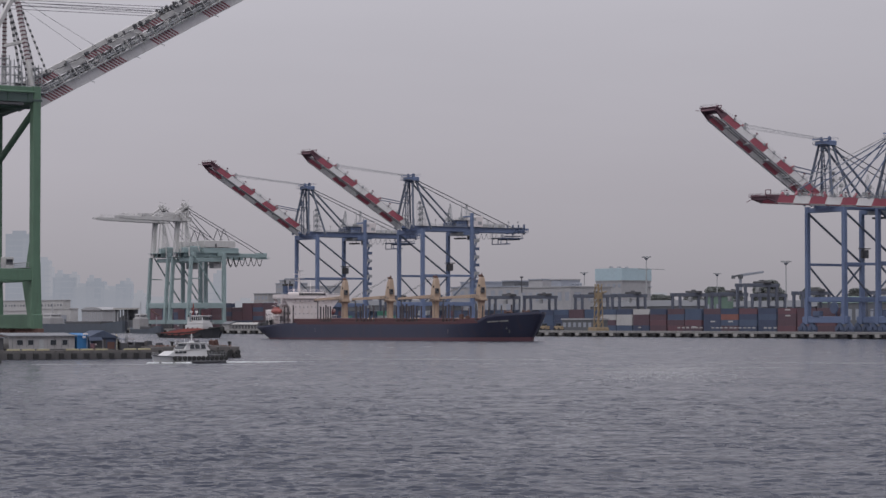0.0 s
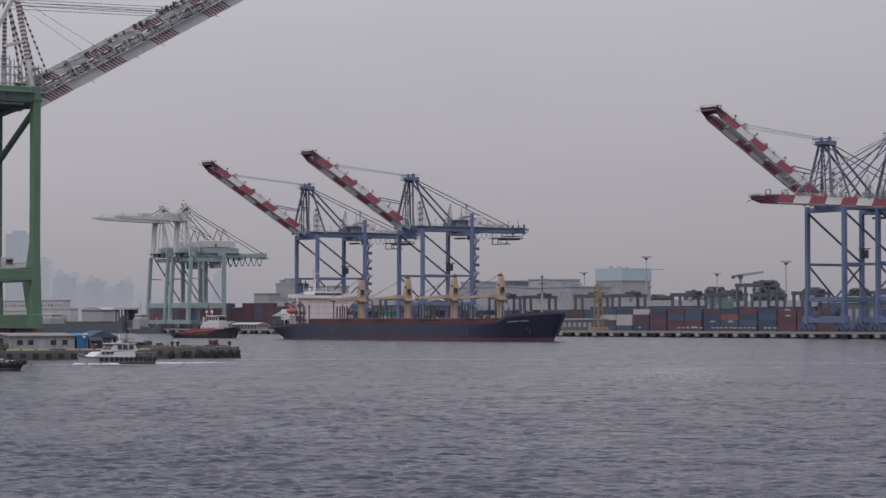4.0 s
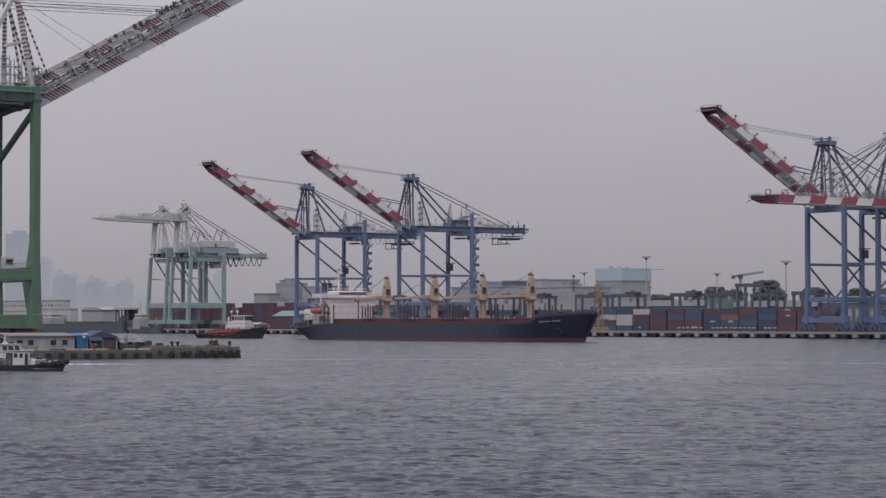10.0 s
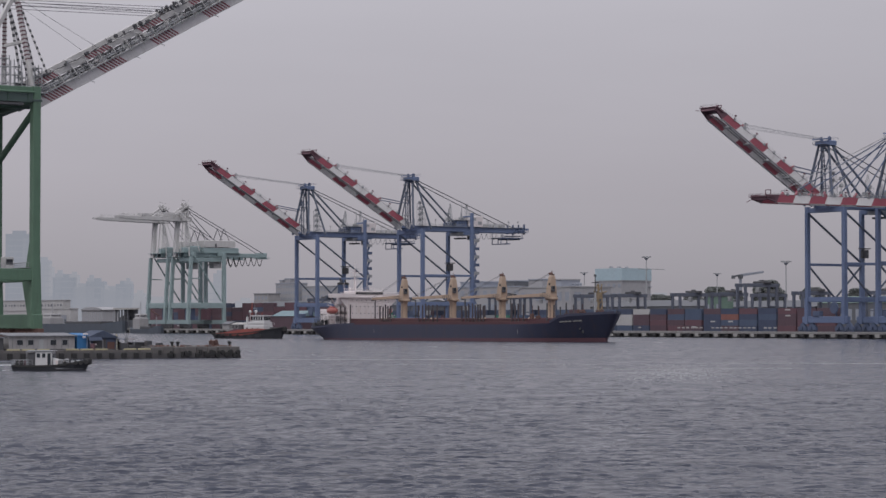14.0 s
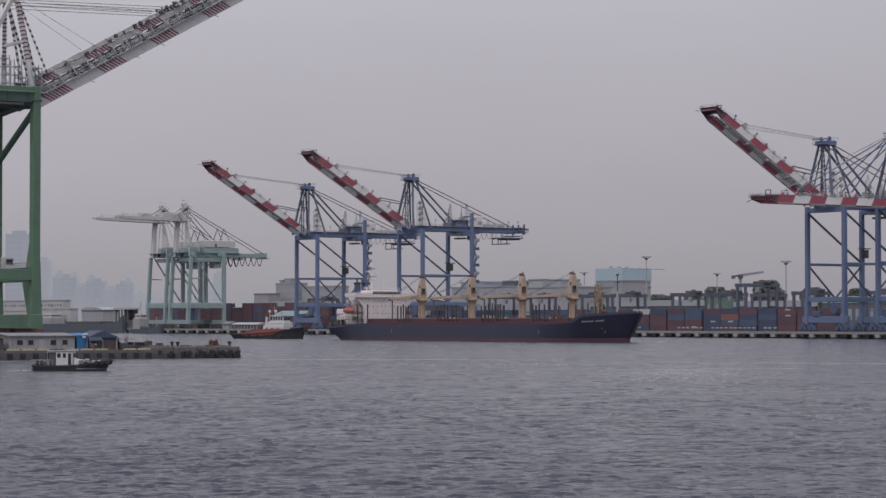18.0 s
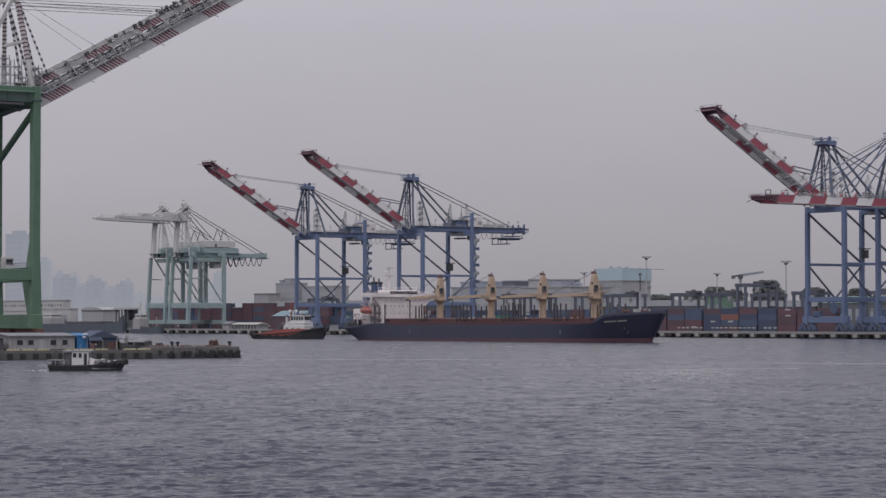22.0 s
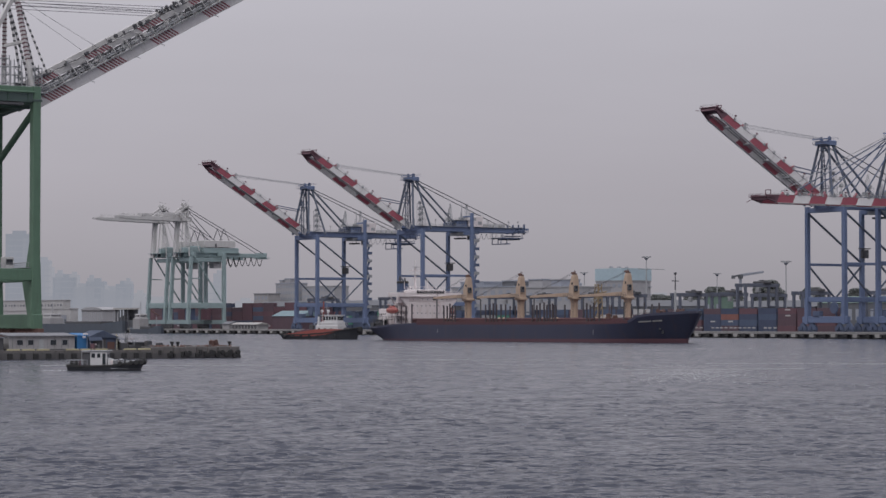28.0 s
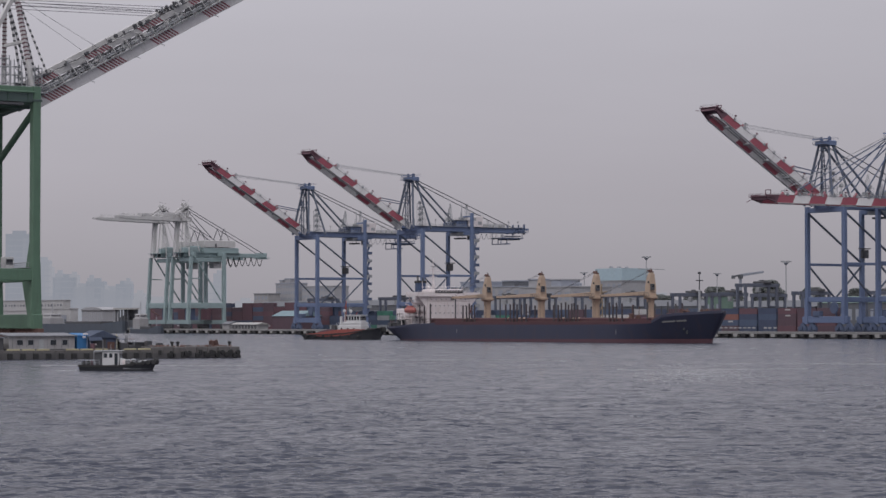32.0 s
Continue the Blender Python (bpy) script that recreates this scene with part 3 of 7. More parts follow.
    # boom: twin striped girders, hinged over the waterside legs
    boom = part("boom", G().beam((-0.8, -5.0, 0), (-0.8, 5.0, 0), 0.9, 1.6), P, c)
    boom.matrix_basis = pose(-2.0, 0, hg + (0.3 if boom_angle else -0.7), 0, boom_angle, 0)
    tones = ["darkred", "red", "white", "red", "white", "red", "white", "red", "white", "red"]
    edges = [70.4, 65.5, 57.5, 49.3, 41.1, 32.9, 24.7, 16.5, 8.3, 1.0]
    for y in (-4.2, 4.2):
        for k in range(9):
            x0, x1 = edges[k + 1], edges[k]
            tone = tones[k] if k else "darkred"
            b0, b1 = (-1.8, -1.8) if k else (-1.8, -0.5)
            l0, l1 = 1.6 if k < 8 else 0, 1.6 if k else 0
            g = G().hexa([(-x1, y - 0.45, b1), (-x0, y - 0.45, b0), (-x0, y + 0.45, b0), (-x1, y + 0.45, b1),
                          (-x1 + l1, y - 0.45, 1.2), (-x0 + l0, y - 0.45, 1.2), (-x0 + l0, y + 0.45, 1.2), (-x1 + l1, y + 0.45, 1.2)])
            part("boom_segment", g, M[tone], boom)
        part("boom_walkway", G().box(-64, -3, y * 0.6 - 0.6, y * 0.6 + 0.6, 0.7, 0.9), M["grey"], boom)
        part("boom_flange", G().box(-65.5, -2, y - 0.55, y + 0.55, -1.92, -1.8), M["mint_white"], boom)
        part("boom_top_flange", G().box(-65.5, -2, y - 0.55, y + 0.55, 1.2, 1.3), M["grey"], boom)
    for x in (69.8, 57.5, 45.2, 33, 20.6, 8.3):
        part("boom_tie", G().beam((-x, -4.2, 0), (-x, 4.2, 0), 0.6, 1.0), M["darkred" if x > 60 else "grey"], boom)
    g = G().box(-71.0, -66.5, -5.2, 5.2, 0.3, 0.55).box(-70.4, -69.4, -4.2, 4.2, -0.8, 0.3).rail((-71.0, -5.1, 0.5), (-65, -5.1, 0.5)).rail((-71.0, 5.1, 0.5), (-65, 5.1, 0.5)).rail((-71.0, -5.1, 0.5), (-71.0, 5.1, 0.5))
    g.tube((-70.4, 4.6, -0.6), (-72.3, 4.9, -1.6), 0.12, n=5)
    g.tube((-68, -4, 0.5), (-68, -4, 3.0), 0.15).tube((-68, -1, 0.5), (-68, -1, 3.0), 0.15).beam((-68, -4, 3.0), (-68, -1, 3.0), 0.3)
    part("tip_platform", g, M["darkred"], boom)
    g = G()
    for x in (54.5, 40.5, 24):
        for y in (-4.2, 4.2):
            part("stay_bracket", G().prism([(-x - 1.8, 1.1), (-x + 1.2, 1.1), (-x - 0.2, 3.0)], y - 0.35, y + 0.35), M["red"], boom)
    g = G().rail((-64, -4.8, 1.2), (-3, -4.8, 1.2), 1.1, 3.0).rail((-64, 4.8, 1.2), (-3, 4.8, 1.2), 1.1, 3.0)
    part("boom_railing", g, M["mint_white"], boom)
    g = G()
    for y in (-3.2, 3.2):
        g.tube((-66, y, 0.2), (-2, y, 0.2), 0.3, n=5)
    for x in range(6, 66, 6):
        g.tube((-x, -3.2, 0.4), (-x - 3, 3.2, 0.4), 0.12, n=4)
        g.box(-x - 0.5, -x + 0.5, -4.9, -4.5, 0.9, 2.0)
    part("boom_bracing", g, M["grey"], boom)
    g = G()
    for y in (-4.6, 4.6):
        for dx in (0, 1.6):
            g.tube((-53.2 - dx, y, 1.2), (-53.2 - dx, y, 3.4), 0.12, n=5)
        g.beam((-53.0, y, 3.4), (-55.0, y, 3.4), 0.3, 0.25).tube((-53.2, y, 1.3), (-54.8, y, 3.3), 0.1, n=4)
    part("sheave_frame", g, M["grey"], boom, "grey sheave frame on the boom")
    for x in (60.5, 47.5, 30.0, 18.0):
        part("boom_lamp", G().tube((-x, -4.9, 1.1), (-x - 0.2, -5.0, 2.9), 0.1, n=4).box(-x - 0.5, -x + 0.3, -5.3, -4.7, 2.7, 3.1), M["darkred"], boom)
    # ropes between mast and boom
    ca, sa = math.cos(radians(boom_angle)), math.sin(radians(boom_angle))
    def on_boom(x, z):
        return -2.0 - x * ca + z * sa, hg + 0.3 + x * sa + z * ca
    for y in (-2.2, 2.2):
        bx, bz = on_boom(54.5, 2.6)
        part("hoist_rope", G().tube((-1.0, y, apex), (bx, y * 1.7, bz), 0.09, n=4).tube((-1.0, y * 0.7, apex + 0.3), (bx, y * 1.5, bz + 0.5), 0.07, n=4), M["grey"], c)
        if boom_angle > 10:
            fx, fz = on_boom(24, 2.8)
            mx, mz = on_boom(8, 9.5)
            part("fore_stay", G().beam((fx, y * 1.8, fz), (mx, y * 1.7, mz), 0.4, 0.4).beam((mx, y * 1.7, mz), (-0.8, y * 1.2, apex - 8), 0.35, 0.35), M["blue_dark"], c)
        else:
            for d in (47.5, 31, 19):
                fx, fz = on_boom(d, 2.6)
                part("fore_stay", G().beam((fx, y * 1.8, fz), (-1.2, y * 1.2, apex - 0.8), 0.4, 0.4), M["blue_dark"], c)
    # trolley, cab and hanging festoon
    trolley = part("trolley", G().cbox(27, 34.5, -4.2, 4.2, hg - 3.2, hg - 1.7, 0.2).beam((27, -4.4, hg - 2), (34.5, -4.4, hg - 2), 0.4), M["grey"], c, "grey trolley under the girders")
    part("driver_cab", G().cbox(35, 37.6, -2.6, 0.2, hg - 5.4, hg - 2.4, 0.25), M["mint_white"], trolley)
    part("cab_window", G().box(34.93, 35.0, -2.3, -0.1, hg - 5.0, hg - 3.2), M["glass"], trolley)
    part("spreader", G().cbox(29.0, 32.4, -3.4, 3.4, hg - 5.0, hg - 4.2, 0.15).tube((30.7, -2, hg - 4.3), (30.7, -2, hg - 3), 0.1).tube((30.7, 2, hg - 4.3), (30.7, 2, hg - 3), 0.1), M["dark"], trolley)
    g = G()
    for k in range(7):
        x0 = 41 + k * 3.2
        pts = [(x0 + 3.2 * i / 6, 4.8, hg - 1.6 - 3.0 * math.sin(math.pi * i / 6)) for i in range(7)]
        g.path(pts, 0.1, 4)
    part("festoon_cable", g, M["cable"], c)
    g = G().box(53.5, 67.5, -4.8, 4.8, hg - 4.3, hg - 3.8).box(60, 66.5, -4.4, 4.4, hg - 3.2, hg - 2.9).rail((53.5, -4.8, hg - 3.8), (67.5, -4.8, hg - 3.8)).box(57.5, 66, -4.0, 4.0, hg - 4.9, hg - 4.3)
    for x in (53.8, 57.6):
        for y in (-4.0, 4.0):
            g.beam((x, y, hg - 7.2), (x, y, hg - 4.2), 0.35, 0.35)
    for y in (-4.0, 4.0):
        g.beam((53.8, y, hg - 7.2), (59.6, y, hg - 7.0), 0.4, 0.45)
    g.beam((53.8, -4.0, hg - 7.2), (53.8, 4.0, hg - 7.2), 0.35, 0.4).box(58.0, 60.5, -3.0, 3.0, hg - 7.2, hg - 6.7)
    for x in (54.5, 61, 67.0):
        g.tube((x, -4.6, hg - 4.2), (x, -4.6, hg - 1.2), 0.14, n=4).tube((x, 4.6, hg - 4.2), (x, 4.6, hg - 1.2), 0.14, n=4)
    part("hanging_platform", g, M["blue_dark"], c)
    # stair tower down the landside leg, lift cabin
    g = G()
    for k in range(10):
        z = 8 + k * 4.2
        lo, hi = (gauge + 1.2, gauge + 2.8) if k % 2 == 0 else (gauge + 2.8, gauge + 1.2)
        for y in (-a - 0.5, -a + 0.6):
            g.beam((lo, y, z), (hi, y, z + 4.0), 0.25, 0.5)
        g.box(gauge + 0.9, gauge + 3.4, -a - 0.8, -a + 0.9, z + 4.0, z + 4.2)
        g.rail((gauge + 0.9, -a - 0.8, z + 4.2), (gauge + 3.4, -a - 0.8, z + 4.2), 1.1, 1.2, 0.06)
        part("stair_landing", G().box(gauge + 1.0, gauge + 4.0, -a - 1.0, -a - 0.9, z + 4.0, z + 5.4).box(gauge + 3.9, gauge + 4.0, -a - 1.0, -a + 0.9, z + 4.0, z + 5.4).box(gauge + 1.0, gauge + 4.0, -a - 1.0, -a + 0.9, z + 3.9, z + 4.02), M["blue_dark" if k % 2 else "grey"], c)
    part("stair", g, M["blue"], c)
    part("lift_cabin", G().cbox(gauge - 1.8, gauge + 1.8, a - 2.4, a - 0.9, 31, 34.5, 0.2).box(gauge - 2.6, gauge + 2.6, a - 2.8, a - 0.6, 34.8, 35.2), M["dark"], c)
    part("switch_cabin", G().cbox(gauge - 1.2, gauge + 1.2, -3.2, 0.4, 6.6, 9.4, 0.2), M["blue_dark"], c)
    part("switch_cabin", G().cbox(-1.2, 1.2, 3, 7, 6.6, 8.8, 0.2), M["blue_dark"], c)
    part("cable_reel", G().turned((-1.1, -6, 10.0), [(2.2, -0.3), (2.4, -0.2), (2.4, 0.2), (2.2, 0.3)], 20, "x").tube((-0.9, -6, 10), (0.4, -6, 6), 0.3), M["blue_dark"], c)
    return c


blue_label = "tall blue gantry crane with red and white striped boom"
crane_a = gantry_crane(shore(705, 1074.7), "ship_to_shore_crane", blue_label + ", half raised")
crane_b = copy_thing(crane_a, shore(705, 1178.2))
crane_c = copy_thing(crane_a, shore(705, 764.5))
crane_d = gantry_crane(shore(705, 723.0), "ship_to_shore_crane", blue_label + ", lowered level", boom_angle=0.0)


# ---- pale green cranes farther along the same quay ----
def mint_crane(m, name, label):
    c = thing(name, m, label, "crane", "pale green cranes along the quay")
    P, W = M["mint"], M["mint_white"]
    a, gauge = 11.3, 22.6
    for y in (-a, a):
        part("leg", G().beam((-1.6, y, 3), (0.6, y, 43), 2.0, 2.2, 1.8, 1.8), P, c)
        part("leg", G().beam((gauge, y, 3), (gauge, y, 45), 2.0, 2.1), P, c)
        part("mast_strut", G().beam((0.6, y * 0.5 - 3, 43), (2.5, y * 0.3 - 1, 65), 0.5, 0.5), W, c)
        part("portal_beam", G().beam((-0.6, y, 14), (gauge, y, 14), 1.6, 3.2), P, c)
        part("diagonal", G().tube((3.0, y, 43), (gauge - 2, y, 17), 0.45), P, c)
        part("side_tie", G().tube((1.2, y, 30), (8.0, y, 30), 0.3), P, c)
    for x, z in ((-1.6, 4.2), (gauge, 4.2), (-0.6, 14)):
        part("sill_beam", G().beam((x, -a - 2, z), (x, a + 2, z), 1.6, 3.2 if z > 10 else 2.4), P, c)
    part("gantry_panel", G().cbox(1.5, 4.0, -a + 1, -1.5, 5.5, 12, 0.2), M["blue_dark"], c)
    part("gantry_panel", G().cbox(gauge - 4, gauge - 1.5, 1.5, a - 1, 5.5, 12, 0.2), M["c_red"], c)
    for x in (-1.6, gauge):
        for y in (-a, a):
            g = G()
            for k in (-3, -1, 1, 3):
                g.cbox(x - 0.6, x + 0.6, y + k - 0.8, y + k + 0.8, 0.9, 2.9)
                g.turned((x, y + k, 0.5), [(0.45, -0.3), (0.5, 0), (0.45, 0.3)], 8, "x")
            part("bogie", g, M["dark"], c)
    for x in (3.2, gauge):
        part("cross_beam", G().beam((x, -a, 44.5), (x, a, 44.5), 1.6, 2.4), P, c)
    part("mast_post", G().loft([[(-0.8, 6.0, 43), (1.4, 6.0, 43), (1.4, 9.6, 43), (-0.8, 9.6, 43)], [(0.6, 6.6, 65), (2.6, 6.6, 65), (2.6, 9.2, 65), (0.6, 9.2, 65)]]), W, c, "weathered white upper mast post")
    part("mast_head", G().beam((2.5, -3, 65.2), (2.5, 10.5, 65.2), 1.4, 1.8).cbox(1.0, 7.0, 3.2, 9.6, 66, 69.5, 0.3), W, c)
    for y in (-3.6, 3.6):
        part("girder", G().beam((0, y, 44.2), (56, y, 44.2), 1.2, 2.4), P, c)
        part("boom", G().beam((9, y * 0.7 + 7, 65.4), (-30, y * 0.7 + 7, 65.9), 1.2, 3.0, 1.0, 1.9).beam((-30, y * 0.7 + 7, 65.9), (-39.5, y * 0.7 + 7, 66.4), 1.0, 1.9, 0.8, 1.0), W, c, "weathered white level boom")
        part("back_stay", G().tube((5.0, y * 0.6 + 5, 72.6), (54, y, 45.4), 0.2), M["cable"], c)
        part("mast_strut", G().beam((4, y * 0.8 + 6, 66), (4.6, y * 0.6 + 5, 73.0), 0.9, 0.8), W, c)
        part("fan_strut", G().beam((4.4, y * 0.5 + 5, 71.5), (-0.5, y * 1.6 + 2, 45.5), 0.55, 0.55).tube((4.8, y * 0.5 + 5, 71), (9.5, y * 1.5, 46), 0.22, n=5), W, c)
        part("inner_stay", G().tube((5.2, y * 0.6 + 5, 71), (20, y, 53), 0.22), M["cable"], c)
    g = G()
    for x in range(-36, 6, 6):
        g.tube((x, 4.4, 66.4), (x + 4, 9.6, 66.4), 0.25, n=4)
    g.rail((-36, 3.8, 67.2), (3, 3.8, 67.6), 1.1, 3).rail((-36, 10.2, 67.2), (3, 10.2, 67.6), 1.1, 3)
    g.tube((-35, 7, 65), (-35, 7, 69.0), 0.2).box(-24, -20, 4, 10, 67, 68.6).box(-10, 2, 4.4, 9.6, 67, 69.4)
    part("boom_bracing", g, W, c)
    g = G()
    for y in (2.2, 7.8):
        g.beam((-3.2, y, 67.6), (5.4, y, 73.4), 0.7, 0.9).beam((5.4, y, 66), (5.4, y, 74.0), 0.8, 0.8).tube((1.0, y, 66.8), (5.2, y, 70.0), 0.25, n=5)
    part("apex_head", g.beam((5.4, 1.4, 73.6), (5.4, 8.6, 73.6), 1.2, 1.0)
         .turned((4.4, 3.4, 74.6), [(0.8, -0.3), (1.0, 0), (0.8, 0.3)], 12, "y").turned((4.0, 6.6, 74.6), [(0.8, -0.3), (1.0, 0), (0.8, 0.3)], 12, "y").box(2.4, 7.6, 1.2, 8.8, 71.9, 72.1)
         .rail((2.4, 1.2, 72.1), (7.6, 1.2, 72.1), 1.1, 1.3, 0.1).path([(5.0, 3.5, 74.8), (4.2, 3.5, 76.6), (1.8, 3.5, 77.0)], 0.16).tube((6.5, 5, 74.0), (7.4, 5, 77), 0.13), W, c, "weathered white mast head with sheaves")
    part("service_deck", G().box(-1.5, 11.5, -5.6, 10.6, 45.4, 45.7).rail((-1.5, -5.6, 45.7), (11.5, -5.6, 45.7), 1.2, 1.3, 0.1).cbox(-1.0, 2.4, -4.8, -2.0, 45.7, 48.4, 0.15).cbox(5.0, 8.2, 6.0, 9.6, 45.7, 49.0, 0.15), P, c)
    g = G()
    for k in range(8):
        g.tube((4.5, 3 + k * 0.5, 72), (1 + k * 1.3, -3 + k * 0.8, 46), 0.15, n=4)
    part("hoist_rope", g, M["mint_white"], c)
    for y in (-4.4, 4.4):
        part("stay_post", G().beam((23, y, 51), (26.5, y * 0.9, 60.0), 0.4, 0.4), M["cable"], c)
        part("stay_post", G().beam((31, y, 51), (26.5, y * 0.9, 60.0), 0.3, 0.3), M["cable"], c)
    house = part("machinery_house", G().cbox(13, 34, -5, 5, 49.0, 53.0, 0.3), W, c, "pale grey machinery house")
    part("machinery_deck", G().box(2, 37, -5.4, 5.4, 45.4, 45.7).cbox(4, 11, -4, 4, 45.7, 49.4, 0.3).cbox(12.5, 36.5, -4.6, 4.6, 45.7, 48.6, 0.2).rail((2, -5.4, 45.7), (12, -5.4, 45.7), 1.1, 1.8, 0.08), P, c, "pale green machinery deck under the house")
    part("house_door", G().box(20, 21.2, -5.08, -4.96, 48.8, 51.0), M["dark"], house)
    part("lower_platform", G().box(2, 26, -6.2, 6.2, 40.2, 42.4).rail((2, -6.2, 42.4), (26, -6.2, 42.4)), M["mint"], c)
    part("driver_cab", G().cbox(20, 25.5, -3, 2.5, 36.4, 40.2, 0.3), M["mint_white"], c)
    g = G()
    for k in range(6):
        x0 = 31.5 + k * 4.0
        g.path([(x0 + 4.0 * i / 6, 0, 43.2 - 5.2 * math.sin(math.pi * i / 6)) for i in range(7)], 0.24, 4)
    part("festoon_cable", g, M["dark"], c)
    part("end_platform", G().box(51, 58, -4.5, 4.5, 42.3, 42.6).rail((51, -4.5, 42.6), (58, -4.5, 42.6)).cbox(52, 57, -3, 3, 42.6, 46.0, 0.2), P, c)
    return c


mint_label = "pale green gantry crane with a weathered white level boom"
mint_a = mint_crane(shore(705, 1352.5), "quay_crane", mint_label)
mint_b = copy_thing(mint_a, shore(705, 1323.5))


# ---- green crane on the near quay ----
def green_crane(m):
    c = thing("harbour_crane", m, "dark green harbour crane with raised white boom striped in red", "crane")
    P, D = M["green"], M["green_dark"]
    a, b, gauge = 12.2, 8.1, 26.0             # legs stand a and b metres either side of the boom's line
    for x in (0, gauge):
        for y in (-b, a):
            g = G().beam((x, y, 3.4), (x, y, 18), 2.2, 2.8, 2.0, 1.9).beam((x, y, 18), (x, y, 56.3), 2.0, 1.8)
            part("leg", g, P, c)
            g = G()
            for k in (-2.7, -0.9, 0.9, 2.7) + tuple(math.copysign(q, -y) for q in (4.5, 6.3, 8.1)):
                g.cbox(x - 0.7, x + 0.7, y + k - 0.8, y + k + 0.8, 0.9, 3.2)
                g.turned((x, y + k, 0.5), [(0.45, -0.3), (0.5, 0), (0.45, 0.3)], 10, "x")
            part("bogie", g, M["rust"], c)
    for x in (0, gauge):
        part("sill_beam", G().cbox(x - 1.2, x + 1.2, -b - 3, a + 1.7, 3.2, 6.3, 0.15), P, c)
        part("portal_beam", G().beam((x, -b, 15.0), (x, a, 15.0), 2.0, 3.1), P, c)
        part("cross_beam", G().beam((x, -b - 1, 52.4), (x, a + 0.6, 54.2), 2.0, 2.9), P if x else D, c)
        part("haunch", G().hexa([(x - 0.9, a - 1.9, 6.2), (x + 0.9, a - 1.9, 6.2), (x + 0.9, a - 0.9, 6.2), (x - 0.9, a - 0.9, 6.2),
                                 (x - 0.9, a - 4.6, 13.5), (x + 0.9, a - 4.6, 13.5), (x + 0.9, a - 0.9, 13.5), (x - 0.9, a - 0.9, 13.5)]), P, c)
        part("upper_haunch", G().hexa([(x - 0.8, a - 3.0, 16.5), (x + 0.8, a - 3.0, 16.5), (x + 0.8, a - 0.9, 16.5), (x - 0.8, a - 0.9, 16.5),
                                       (x - 0.8, a - 1.2, 22.0), (x + 0.8, a - 1.2, 22.0), (x + 0.8, a - 0.9, 22.0), (x - 0.8, a - 0.9, 22.0)]), P, c)
    part("frame_brace", G().tube((0, a - 0.6, 51.2), (0, -b + 0.8, 40.8), 0.72, n=12), P, c)
    part("frame_brace", G().tube((gauge, a - 0.6, 51.2), (gauge, -b + 0.8, 40.8), 0.72, n=12), P, c)
    for y in (-b, a):
        part("side_beam", G().beam((0, y, 15), (gauge, y, 15), 1.6, 2.6), P, c)
        part("side_tie", G().beam((0, y, 55.5), (gauge, y, 55.5), 1.3, 1.4), P, c)
        part("service_trough", G().cbox(0.9, gauge - 0.9, y - 1.0, y + 0.9, 52.8, 54.8, 0.15), M["teal"], c, "dark teal service trough under the tie beam")
        part("trough_floor", G().box(3.2, gauge - 0.9, y - 1.1, y + 1.1, 52.1, 52.6), M["dark"], c)
        part("service_pipe", G().tube((0.8, y + 1.15, 55.0), (gauge - 1, y + 1.15, 55.0), 0.22, n=8), P, c)
        for k in range(5):
            part("trough_bracket", G().box(2 + k * 4.8, 2.3 + k * 4.8, y + 0.88, y + 1.05, 52.8, 54.9), M["green_dark"], c)
        part("leg_collar", G().cbox(-1.2, 1.2, y - 1.1, y + 1.1, 53.0, 53.5, 0.1), M["teal"], c)
    part("portal_walkway", G().box(-1.6, 1.6, -b, a, 16.55, 16.65).rail((-1.5, -b, 16.6), (-1.5, a - 1.2, 16.6)).rail((1.5, -b, 16.6), (1.5, a, 16.6)), M["grey"], c)
    cabin = part("checker_cabin", G().cbox(-1.1, 1.1, -3.5, -1.2, 16.65, 19.2, 0.1), M["mint_white"], c, "small white cabin on the portal beam")
    part("cabin_window", G().box(-1.16, -1.08, -3.1, -1.6, 17.5, 18.7).box(-0.8, 0.8, -1.22, -1.14, 17.5, 18.7), M["glass"], cabin)
    for y in (-5, 5):
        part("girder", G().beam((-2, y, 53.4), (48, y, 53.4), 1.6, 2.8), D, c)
    part("head_platform", G().box(-4.5, 14, -8.4, 8.4, 55.3, 55.6).rail((-4.5, 8.3, 55.6), (12, 8.3, 55.6), 1.2, 1.6, 0.06).rail((-4.5, -8.3, 55.6), (12, -8.3, 55.6), 1.2, 1.6, 0.06)
         .rail((-4.5, -8.3, 55.6), (-4.5, 8.3, 55.6), 1.2, 1.6, 0.06), M["grey"], c)
    for x, y, h in ((-2.5, 7.2, 5.5), (2.5, 7.5, 7.0), (-3, 4.4, 6.4), (5, 6.5, 8), (-1, 2.0, 5.0)):
        g = G()
        for dx, dy in ((-0.9, -0.9), (0.9, -0.9), (0.9, 0.9), (-0.9, 0.9)):
            g.tube((x + dx, y + dy, 55.5), (x + dx, y + dy, 55.5 + h), 0.13, n=5)
        for k in range(1, int(h / 1.8) + 1):
            z = 55.5 + k * 1.8
            g.box(x - 1, x + 1, y - 1, y + 1, z, z + 0.12)
            g.tube((x - 0.9, y + 0.9, z - 1.8), (x + 0.9, y + 0.9, z), 0.08, n=4)
        part("service_tower", g, M["grey"], c)
    for x, y, s in ((-3.2, 6, 1.4), (0.5, 5.4, 1.8), (-2, -2, 1.6), (-1, 0.2, 1.2)):
        part("sheave_box", G().cbox(x - s / 2, x + s / 2, y - s / 2, y + s / 2, 55.6, 55.6 + s * 1.1, 0.15), M["dark"], c)
